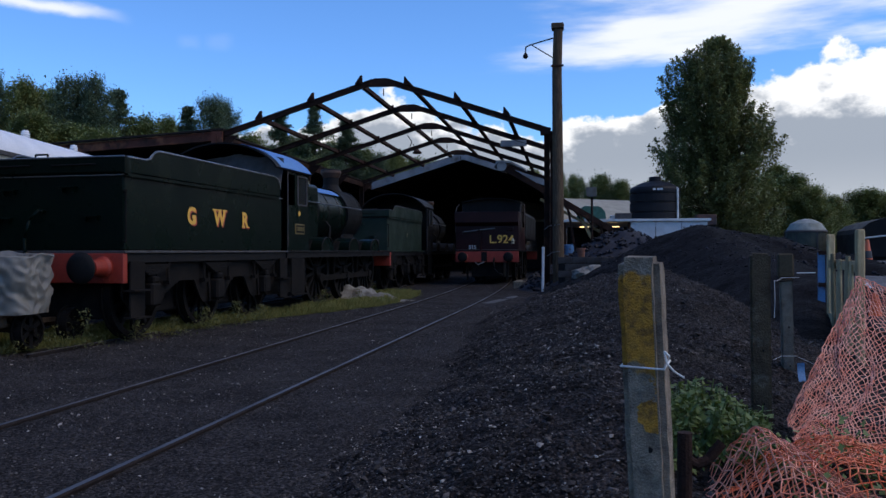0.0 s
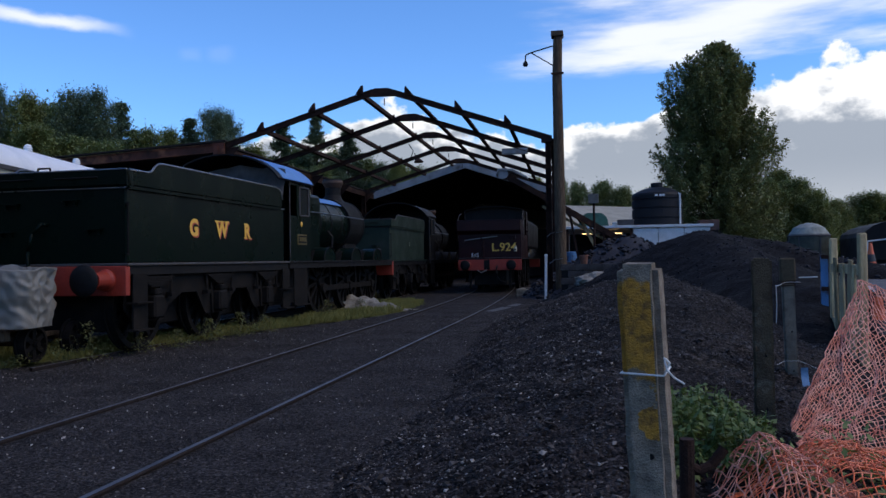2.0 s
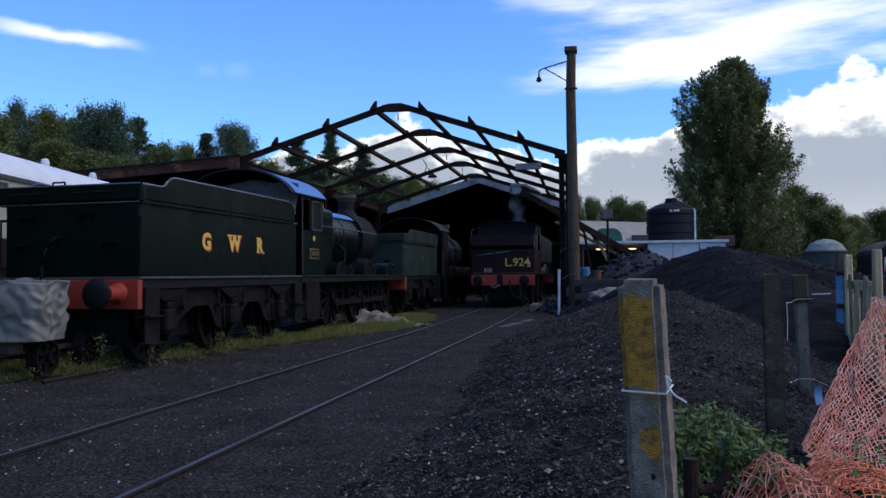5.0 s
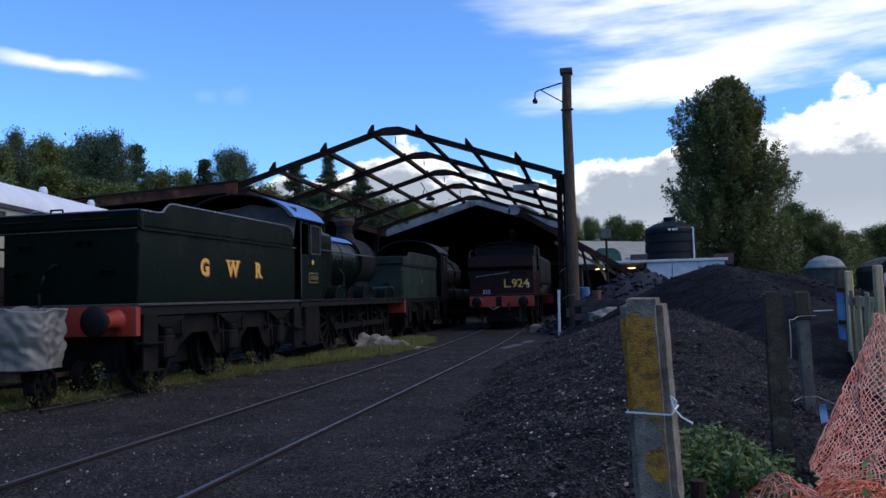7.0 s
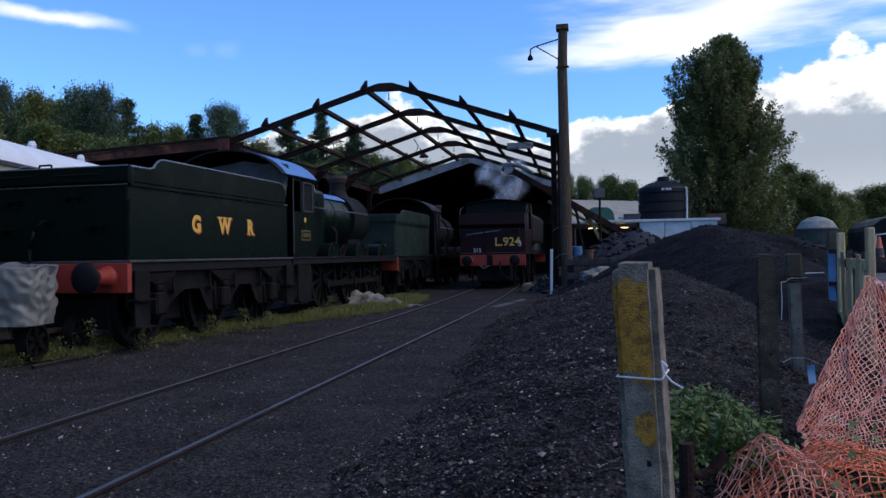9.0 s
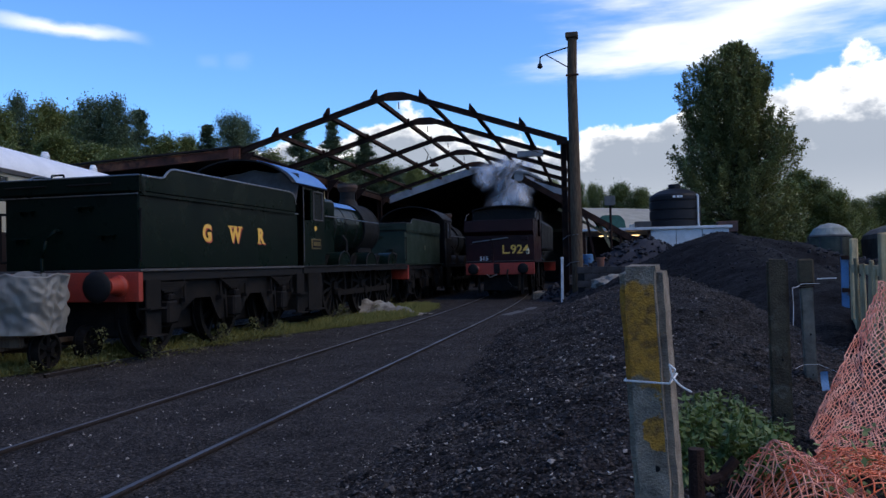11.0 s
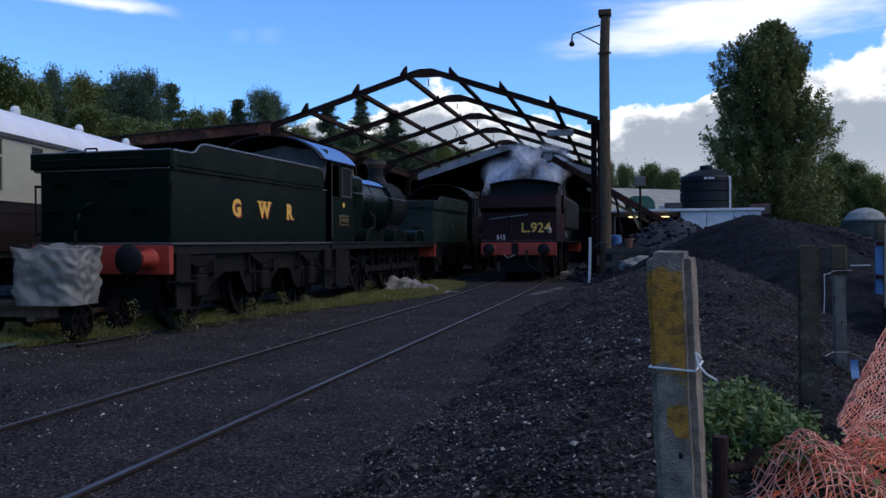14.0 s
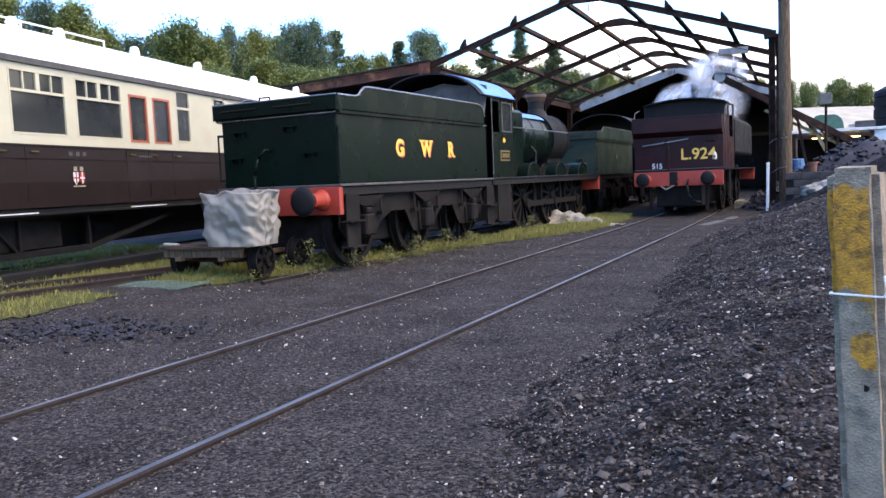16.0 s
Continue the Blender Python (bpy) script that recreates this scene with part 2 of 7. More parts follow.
ASH = material("ash_and_coal", (0.0215, 0.0176, 0.0160), 0.9, second=(0.0112, 0.0094, 0.0090), scale=2.0, fine=50, bump=0.33, detail=10,
               stain=(0.0360, 0.0298, 0.0240), stain_scale=0.9, stain_cut=(0.58, 0.75), spec=0.08)
pebbly(ASH, 42.0, 0.65, 0.016)
pebbly(SLACK, 40.0, 0.5, 0.012)
GREEN = material("green_paint", (0.0024, 0.0076, 0.0050), 0.32, second=(0.0018, 0.0056, 0.0038), scale=1.6, fine=30, bump=0.02,
                 stain=(0.0030, 0.0080, 0.0052), stain_scale=1.1, stain_cut=(0.6, 0.85), spec=0.07)
OLDGREEN = material("faded_green_paint", (0.0165, 0.0285, 0.0175), 0.6, second=(0.0115, 0.0215, 0.0140), scale=1.8, bump=0.05, stain=(0.0270, 0.0338, 0.0270), spec=0.2)
BLACK = material("sooty_black", (0.0068, 0.0066, 0.0070), 0.6, second=(0.0135, 0.0120, 0.0112), scale=3, fine=40, bump=0.12, spec=0.12)
UNDER = material("oily_underframe", (0.0075, 0.0070, 0.0068), 0.7, second=(0.0170, 0.0140, 0.0120), scale=4, fine=40, bump=0.2, spec=0.06)
RED = material("buffer_beam_red", (0.3100, 0.0270, 0.0100), 0.55, second=(0.2400, 0.0240, 0.0110), scale=3, bump=0.04, stain=(0.1280, 0.0400, 0.0240), stain_cut=(0.66, 0.8))
MAROON = material("maroon_paint", (0.0221, 0.0044, 0.0051), 0.4, second=(0.0166, 0.0037, 0.0042), scale=2, bump=0.03, stain=(0.0110, 0.0041, 0.0045), spec=0.15)
LINING = material("lining_paint", (0.2520, 0.2160, 0.1440), 0.5, bump=0.02)
GOLD = material("gold_letter", (0.75, 0.42, 0.06), 0.45, bump=0.02, amount=0.2)
SHADE = material("letter_shade_red", (0.42, 0.05, 0.03), 0.5, bump=0.02, amount=0.2)
WHITE = material("white_paint", (0.5760, 0.5760, 0.5600), 0.6, second=(0.4800, 0.4800, 0.4560), scale=3, bump=0.04, amount=0.3)
ROOFWHITE = material("white_roof_paint", (0.7310, 0.7310, 0.7310), 0.6, second=(0.6460, 0.6545, 0.6630), scale=1.5, bump=0.03, amount=0.15)
CREAM = material("cream_paint", (0.390, 0.360, 0.255), 0.45, second=(0.355, 0.322, 0.228), scale=1.2, bump=0.02, amount=0.2)
BROWN = material("chocolate_paint", (0.0165, 0.0100, 0.0088), 0.4, second=(0.0125, 0.0078, 0.0070), scale=1.5, bump=0.03, stain=(0.0230, 0.0145, 0.0125), spec=0.2)
GREYTRIM = material("grey_gutter", (0.0495, 0.0450, 0.0428), 0.7, bump=0.05)
WINRED = material("varnished_red_frame", (0.30, 0.075, 0.035), 0.45, scale=4, bump=0.05)
GLASSDARK = material("window_glass", (0.0175, 0.0200, 0.0220), 0.08, second=(0.0300, 0.0325, 0.0300), scale=0.8, bump=0.0, amount=0.2)
BRASS = material("brass", (0.4200, 0.2940, 0.1120), 0.35, metal=1.0, bump=0.04)
COPPER = material("dull_copper", (0.105, 0.060, 0.042), 0.55, metal=0.5, bump=0.08)
STEEL = material("worn_steel", (0.2280, 0.2280, 0.2400), 0.35, metal=0.9, scale=8, bump=0.05)
RAILTOP = material("rail_steel", (0.088, 0.089, 0.093), 0.5, metal=0.2, second=(0.040, 0.038, 0.038), scale=1.5, bump=0.03)
RAILSIDE = material("rail_rust", (0.0300, 0.0225, 0.0200), 0.85, bump=0.2, spec=0.1)
RUST = material("rusty_steel", (0.0330, 0.0168, 0.0120), 0.85, second=(0.0168, 0.0102, 0.0090), scale=3, bump=0.25, stain=(0.0720, 0.0312, 0.0156), stain_scale=2.2, spec=0.1)
RUSTRED = material("rusted_fascia", (0.0920, 0.0336, 0.0224), 0.85, second=(0.0240, 0.0160, 0.0144), scale=1.6, bump=0.25, stain=(0.1920, 0.0800, 0.0400), stain_scale=1.3, stain_cut=(0.5, 0.62), spec=0.15)
SHEET = material("grey_roof_sheet", (0.2400, 0.2480, 0.2560), 0.85, second=(0.1600, 0.1600, 0.1600), scale=1.5, bump=0.12, stain=(0.0960, 0.0880, 0.0800))
# near-black: the shade inside the shed is put into this colour
DARKSHEET = material("dark_roof_sheet", (0.0175, 0.0170, 0.0170), 0.9, second=(0.0300, 0.0250, 0.0225), scale=2, bump=0.2, spec=0.1)
BLUESHEET = material("blue_sheeting", (0.060, 0.175, 0.43), 0.65, second=(0.10, 0.24, 0.47), scale=4, bump=0.1)
TIMBER = material("weathered_timber", (0.118, 0.080, 0.050), 0.9, second=(0.056, 0.039, 0.027), scale=5, bump=0.3, stretch=(6, 6, 0.7), fine=30, spec=0.1)
GREYWOOD = material("grey_boards", (0.3300, 0.2350, 0.1200), 0.9, second=(0.2100, 0.1420, 0.0720), scale=4, bump=0.3, stretch=(5, 5, 0.7), fine=30, spec=0.15)
FENCEWOOD = material("weathered_fence_board", (0.50, 0.36, 0.19), 0.9, second=(0.27, 0.19, 0.10), scale=4, bump=0.3, stretch=(5, 5, 0.7), fine=30, spec=0.1, obj_random=0.5)
CONCRETE = material("grey_concrete", (0.185, 0.158, 0.120), 0.9, second=(0.105, 0.088, 0.068), scale=9, fine=120, bump=0.25, spec=0.15)
MOSSY = material("dark_mossy_concrete", (0.085, 0.066, 0.040), 0.95, second=(0.046, 0.036, 0.024), scale=8, fine=90, bump=0.28, stain=(0.150, 0.138, 0.108), stain_scale=6, stain_cut=(0.56, 0.70), spec=0.1)
WRAP = see_through("dusty_clear_plastic", (0.29, 0.27, 0.232), 0.24, 0.35, 0.3)




def steam_material(name, col, peak, scale):
    """Soft steam flakes: dense at the heart of each flake, nothing at its rim, torn by a slow noise."""
    m = see_through(name, col, 0.5, 1.0, 0.6)
    N, L = m.node_tree.nodes, m.node_tree.links
    mx = N["Material Output"].inputs[0].links[0].from_node
    uv, sp = N.new("ShaderNodeUVMap"), N.new("ShaderNodeSeparateXYZ")
    uv.uv_map = "heart"
    L.new(uv.outputs[0], sp.inputs[0])
    r = N.new("ShaderNodeMapRange")
    r.interpolation_type = "SMOOTHSTEP"
    L.new(sp.outputs[0], r.inputs[0])
    for i, v in enumerate((0.0, 1.0, peak, 0.0)):
        r.inputs[i + 1].default_value = v
    tc, n, q = N.new("ShaderNodeTexCoord"), N.new("ShaderNodeTexNoise"), N.new("ShaderNodeMapRange")
    n.inputs["Scale"].default_value, n.inputs["Detail"].default_value = scale, 4
    L.new(tc.outputs["Object"], n.inputs[0])
    L.new(n.outputs[0], q.inputs[0])
    q.inputs[1].default_value, q.inputs[2].default_value = 0.24, 0.52
    k = N.new("ShaderNodeMath")
    k.operation = "MULTIPLY"
    L.new(r.outputs[0], k.inputs[0])
    L.new(q.outputs[0], k.inputs[1])
    inv = N.new("ShaderNodeMath")
    inv.operation = "SUBTRACT"
    inv.inputs[0].default_value = 1.0
    L.new(k.outputs[0], inv.inputs[1])
    L.new(inv.outputs[0], mx.inputs[0])
    return m


STEAM_THIN = steam_material("thin_steam", (0.92, 0.93, 0.96), 0.42, 2.2)
STEAM = steam_material("steam", (0.90, 0.915, 0.94), 0.66, 0.8)
PANE = see_through("greenish_glass", (0.16, 0.24, 0.20), 0.55, 0.12, 0.1)
TARPGREEN = material("green_tarpaulin", (0.028, 0.10, 0.065), 0.6, bump=0.1)
TANKBLACK = material("black_polythene", (0.0060, 0.0066, 0.0085), 0.6, spec=0.2, second=(0.0085, 0.0090, 0.0110), scale=2, bump=0.03, amount=0.2)
BLUE = material("flaking_blue_paint", (0.0650, 0.1800, 0.3400), 0.7, second=(0.0500, 0.1350, 0.2600), scale=5, bump=0.15, stain=(0.0600, 0.0250, 0.0150), stain_scale=5, stain_cut=(0.56, 0.64))
CREAMROOF = material("cream_sheet_roof", (0.3200, 0.2960, 0.2240), 0.9, second=(0.2640, 0.2400, 0.1840), scale=1, bump=0.05)
BRICK = material("sooty_brick", (0.16, 0.075, 0.055), 0.9, second=(0.07, 0.05, 0.045), scale=3, bump=0.2, obj_random=0.3)
TERRACOTTA = material("terracotta", (0.1800, 0.0650, 0.0350), 0.85, bump=0.1)
NETPINK = material("faded_orange_netting", (0.62, 0.15, 0.075), 0.6, second=(0.84, 0.38, 0.25), scale=9, bump=0.0, amount=0.3)
NETORANGE = material("bright_orange_netting", (0.85, 0.13, 0.03), 0.55, second=(0.80, 0.26, 0.12), scale=9, bump=0.0, amount=0.3)
CONE = material("traffic_cone_orange", (0.80, 0.14, 0.03), 0.5, second=(0.6, 0.11, 0.04), bump=0.03)
ASPHALT = material("worn_asphalt", (0.11, 0.11, 0.115), 0.9, second=(0.08, 0.08, 0.082), scale=2, fine=90, bump=0.25, spec=0.2)
GRASS = leaf_material("grass_blades", (0.105, 0.112, 0.024), (0.27, 0.235, 0.058), 0.7)
TURF = material("turf", (0.0455, 0.0525, 0.0140), 0.95, second=(0.0700, 0.0595, 0.0245), scale=5, fine=60, bump=0.3, spec=0.1)
WEED = leaf_material("weed_leaves", (0.072, 0.112, 0.022), (0.165, 0.215, 0.052), 0.55)
DRYWEED = leaf_material("dry_weed_leaves", (0.050, 0.062, 0.018), (0.125, 0.120, 0.036), 0.7)
LEAF = leaf_material("poplar_leaves", (0.0760, 0.1000, 0.0300), (0.1850, 0.2000, 0.0700), 0.5)
LEAFFAR = leaf_material("woodland_leaves", (0.060, 0.098, 0.026), (0.195, 0.215, 0.060), 0.6)
NEEDLE = leaf_material("conifer_needles", (0.048, 0.086, 0.046), (0.110, 0.150, 0.074), 0.6)
BARK = material("bark", (0.07, 0.055, 0.042), 0.95, second=(0.04, 0.03, 0.025), scale=6, bump=0.3)
CABLE = material("cable_tie_white", (0.62, 0.61, 0.58), 0.4, bump=0.0, amount=0.1)
FABRIC = material("dirty_sheet_fabric", (0.245, 0.225, 0.185), 0.95, second=(0.105, 0.088, 0.068), scale=5, bump=0.2)
LAMPGLOW = glow_material("strip_light", (1.0, 0.62, 0.28), 2.2)


def lichen_concrete():
    """Concrete with a coat of ochre lichen on the upper part of the post, ragged at its edge."""
    m = material("lichen_concrete", (0.255, 0.200, 0.140), 0.9, second=(0.125, 0.097, 0.068), scale=16, fine=150, bump=0.28)
    N, L = m.node_tree.nodes, m.node_tree.links
    b = N["Principled BSDF"]
    old = b.inputs["Base Color"].links[0].from_socket
    tc, sp = N.new("ShaderNodeTexCoord"), N.new("ShaderNodeSeparateXYZ")
    L.new(tc.outputs["Object"], sp.inputs[0])
    n = N.new("ShaderNodeTexNoise")
    n.inputs["Scale"].default_value, n.inputs["Detail"].default_value = 15, 8
    L.new(tc.outputs["Object"], n.inputs[0])

    def op(kind, a, c, e=None):
        k = N.new("ShaderNodeMath")
        k.operation = kind
        for i, v in enumerate((a, c, e)):
            if isinstance(v, (int, float)):
                k.inputs[i].default_value = v
            elif v is not None:
                L.new(v, k.inputs[i])
        return k.outputs[0]
    # a full coat between the tie and the bare cap, on the front face, and one loose patch below
    e = op("MULTIPLY_ADD", op("ABSOLUTE", op("SUBTRACT", sp.outputs[2], 1.094), 0), -5.2, 1.34)
    px = op("MULTIPLY", op("SUBTRACT", sp.outputs[0], 0.012), 15.0)
    pz = op("MULTIPLY", op("SUBTRACT", sp.outputs[2], 0.855), 9.5)
    e2 = op("MULTIPLY_ADD", op("SUBTRACT", n.outputs[0], 0.5), 2.2, 1.22)
    e2 = op("SUBTRACT", e2, op("SQRT", op("MULTIPLY_ADD", px, px, op("MULTIPLY", pz, pz)), 0))
    e = op("MAXIMUM", e, e2)
    # the weather side of the post is bare
    e = op("SUBTRACT", e, op("MULTIPLY", op("GREATER_THAN", sp.outputs[0], 0.037), 0.8))
    f = op("ADD", e, op("MULTIPLY", op("SUBTRACT", n.outputs[0], 0.5), 1.0))
    r = N.new("ShaderNodeMapRange")
    L.new(f, r.inputs[0])
    r.inputs[1].default_value, r.inputs[2].default_value = 0.60, 0.70
    x = N.new("ShaderNodeMix")
    x.data_type = "RGBA"
    L.new(r.outputs[0], x.inputs[0])
    L.new(old, x.inputs[6])
    y = N.new("ShaderNodeMix")
    y.data_type = "RGBA"
    n2 = N.new("ShaderNodeTexNoise")
    n2.inputs["Scale"].default_value, n2.inputs["Detail"].default_value = 45, 6
    L.new(tc.outputs["Object"], n2.inputs[0])
    mott = N.new("ShaderNodeMapRange")
    mott.inputs[1].default_value, mott.inputs[2].default_value = 0.34, 0.60
    L.new(n2.outputs[0], mott.inputs[0])
    L.new(mott.outputs[0], y.inputs[0])
    y.inputs[6].default_value, y.inputs[7].default_value = (0.16, 0.075, 0.012, 1), (0.42, 0.185, 0.016, 1)
    L.new(y.outputs[2], x.inputs[7])
    L.new(x.outputs[2], b.inputs["Base Color"])
    return m


LICHEN = lichen_concrete()

# ---- mesh helpers ----


def mesh_of(bm, name, mat):
    me = bpy.data.meshes.new(name)
    bm.to_mesh(me)
    bm.free()
    me.materials.append(mat)
    return me


def part(name, bm, mat, parent, label="", smooth=False):
    ob = new(name, mesh_of(bm, name, mat))
    if smooth:
        for p in ob.data.polygons:
            p.use_smooth = True
    ob.parent = parent
    if label:
        ob["label"] = label
    return ob


def thing(name, label, category, m=None, group="", kind=""):
    ob = new(name)
    ob.empty_display_size = 0.2
    if m is not None:
        ob.matrix_basis = m
    return tagged(ob, label, category, group, kind)


def solid(name, bm, mat, label, category, m=None, group="", kind="", smooth=False):
    ob = new(name, mesh_of(bm, name, mat))
    if smooth:
        for p in ob.data.polygons:
            p.use_smooth = True
    if m is not None:
        ob.matrix_basis = m
    return tagged(ob, label, category, group, kind)


def box(bm, x0, x1, y0, y1, z0, z1, bev=0.0, m=None):
    g = bmesh.ops.create_cube(bm, size=1.0, matrix=Matrix.LocRotScale(((x0 + x1) / 2, (y0 + y1) / 2, (z0 + z1) / 2), None, (x1 - x0, y1 - y0, z1 - z0)))
    vs = g["verts"]
    if bev:
        es = list({e for v in vs for e in v.link_edges})
        r = bmesh.ops.bevel(bm, geom=es, offset=bev, segments=1, affect="EDGES", profile=0.5)
        vs = list({v for f in r["faces"] for v in f.verts} | {v for v in vs if v.is_valid})
    if m is not None:
        bmesh.ops.transform(bm, matrix=m, verts=vs)
    return bm


def boxm(*a, bev=0.0, m=None):
    return box(bmesh.new(), *a, bev=bev, m=m)


def rod(bm, a, b, r, seg=8, r2=None, caps=True):
    a, b = Vector(a), Vector(b)
    d = b - a
    q = d.to_track_quat("Z", "Y").to_matrix().to_4x4()
    bmesh.ops.create_cone(bm, cap_ends=caps, segments=seg, radius1=r, radius2=r if r2 is None else r2, depth=d.length,
                          matrix=Matrix.Translation((a + b) / 2) @ q)
    return bm


def rodm(a, b, r, seg=8, r2=None):
    return rod(bmesh.new(), a, b, r, seg, r2)


def pipe(bm, pts, r, seg=6):
    for a, b in zip(pts, pts[1:]):
        rod(bm, a, b, r, seg)
    return bm


def beam(bm, a, b, w, h):
    """A rectangular bar from a to b, h tall."""
    a, b = Vector(a), Vector(b)
    d = b - a
    side = d.cross(Vector((0, 0, 1)))
    side = side.normalized() if side.length > 1e-4 else Vector((1, 0, 0))
    up = side.cross(d).normalized()
    v = [bm.verts.new(p + side * sx * w / 2 + up * sz * h / 2) for p in (a, b) for sx, sz in ((-1, -1), (1, -1), (1, 1), (-1, 1))]
    for f in ((0, 1, 2, 3), (7, 6, 5, 4), (0, 4, 5, 1), (1, 5, 6, 2), (2, 6, 7, 3), (3, 7, 4, 0)):
        bm.faces.new([v[i] for i in f])
    return bm


def extrude(bm, prof, axis, a, b):
    """A closed outline drawn in the plane across axis, pulled from a to b. Outline points: (x, z) for y, (y, z) for x, (x, y) for z."""
    def put(p, k):
        return {"x": (k, p[0], p[1]), "y": (p[0], k, p[1]), "z": (p[0], p[1], k)}[axis]
    lo = [bm.verts.new(put(p, a)) for p in prof]
    hi = [bm.verts.new(put(p, b)) for p in prof]
    n = len(prof)
    bm.faces.new(lo[::-1])
    bm.faces.new(hi)
    for i in range(n):
        bm.faces.new((lo[i], lo[(i + 1) % n], hi[(i + 1) % n], hi[i]))
    bmesh.ops.recalc_face_normals(bm, faces=bm.faces[:])
    return bm


def spun(bm, prof, seg=24, at=(0, 0, 0), m=None):
    """A turned shape: (radius, height) points round the z axis."""
    rings = []
    for r, h in prof:
        rings.append([bm.verts.new((r * math.cos(2 * math.pi * i / seg), r * math.sin(2 * math.pi * i / seg), h)) for i in range(seg)])
    for a, b in zip(rings, rings[1:]):
        for i in range(seg):
            bm.faces.new((a[i], a[(i + 1) % seg], b[(i + 1) % seg], b[i]))
    for r, rev in ((rings[0], True), (rings[-1], False)):
        bm.faces.new(r[::-1] if rev else r)
    vs = [v for r in rings for v in r]
    bmesh.ops.transform(bm, matrix=Matrix.Translation(at) @ (m or Matrix()), verts=vs)
    return bm


ALONG_Y = pose(0, 0, 0, -90, 0, 0)
ALONG_X = pose(0, 0, 0, 0, 90, 0)


def letters(text, size, mat, parent, name, m, depth=0.004, bold=0.0):
    """Writing in the built-in font as a mesh part; m places its lower left corner, reading along local x, up along local y."""
    cu = bpy.data.curves.new(name, "FONT")
    cu.body, cu.size, cu.extrude, cu.offset = text, size, depth, bold
    tmp = bpy.data.objects.new("tmp", cu)
    me = bpy.data.meshes.new_from_object(tmp)
    bpy.data.objects.remove(tmp)
    bpy.data.curves.remove(cu)
    me.transform(m)
    me.materials.clear()
    me.materials.append(mat)
    ob = new(name, me)
    ob.parent = parent
    return ob

# ---- the ground ----


def ridge(x, y, pts, slope, soft=0.25):
    """Height of a tipped heap whose crest runs through pts (x, y, height)."""
    best = 0.0
    for (ax, ay, ah), (bx, by, bh) in zip(pts, pts[1:]):
        dx, dy = bx - ax, by - ay
        k = max(0.0, min(1.0, ((x - ax) * dx + (y - ay) * dy) / (dx * dx + dy * dy)))
        d = math.hypot(x - ax - k * dx, y - ay - k * dy)
        h = ah + (bh - ah) * k - slope * (math.sqrt(d * d + soft * soft) - soft)
        best = max(best, h)
    return best


ASH_CREST = [(-0.15, 1.2, 0.10), (0.15, 3.2, 0.30), (0.2, 4.8, 0.48), (0.8, 8.6, 0.86), (0.9, 12.0, 1.02), (0.4, 15.0, 0.85), (-0.1, 18.5, 0.55)]
SLACK_CREST = [(6.0, 20.5, 1.30), (4.3, 20.8, 1.74), (2.6, 20.5, 1.98), (2.9, 17.5, 1.50), (3.0, 14.0, 1.22), (2.75, 11.3, 0.92), (2.25, 9.3, 0.50), (1.9, 8.0, 0.25)]
LUMP_CREST = [(0.2, 27.0, 1.55), (1.0, 27.2, 2.05), (2.2, 27.0, 1.7)]


def heap_height(x, y):
    h = ridge(x, y, ASH_CREST, 0.20 + 0.17 * max(0.0, min(1.0, (y - 2.5) / 5.0))) * (1.0 if x < 1.0 else max(0.0, 1 - 0.12 * (x - 1.0)))
    return h


def ground_z(x, y):
    n = noise.noise(Vector((x * 0.35, y * 0.35, 0.0))) * 0.035
    return -0.032 + n * min(1.0, max(0.0, (abs(x + 3.5) - 0.9) / 1.0))


def grid_axis(lo, hi, dense_lo, dense_hi, fine, grow=1.35):
    v = [dense_lo + fine * i for i in range(int((dense_hi - dense_lo) / fine) + 1)]
    step, a = fine, v[-1]
    while a < hi:
        step *= grow
        a += step
        v.append(min(a, hi))
    step, a = fine, v[0]
    while a > lo:
        step *= grow
        a -= step
        v.insert(0, max(a, lo))
    return v


def sheet_mesh(xs, ys, fz, name, mat, keep=None):
    vs, fs, ids = [], [], {}
    for j, y in enumerate(ys):
        for i, x in enumerate(xs):
            ids[i, j] = len(vs)
            vs.append((x, y, fz(x, y)))
    for j in range(len(ys) - 1):
        for i in range(len(xs) - 1):
            q = [ids[i, j], ids[i + 1, j], ids[i + 1, j + 1], ids[i, j + 1]]
            if keep is None or any(keep(*vs[k]) for k in q):
                fs.append(q)
    me = bpy.data.meshes.new(name)
    me.from_pydata(vs, [], fs)
    me.materials.append(mat)
    for p in me.polygons:
        p.use_smooth = True
    return me


def build_ground():
    xs = grid_axis(-1500, 1500, -14, 4, 0.25, 1.5)
    ys = grid_axis(-400, 2500, -2, 34, 0.25, 1.5)

    def far(x, y):
        # the land rises into wooded hills beyond the yard
        d = math.hypot(x, y)
        hill = max(0.0, min(1.0, (d - 90) / 400)) * (9 + 4 * noise.noise(Vector((x * 0.004, y * 0.004, 3.0))))
        return ground_z(x, y) + hill
    me = sheet_mesh(xs, ys, far, "ground", GRAVEL)
    tagged(new("ground", me), "dark cinder and gravel yard floor", "ground", kind="structure")


build_ground()


def rough(x, y, k, s):
    return k * noise.fractal(Vector((x * s, y * s, 0.7)), 0.6, 2.1, 5)


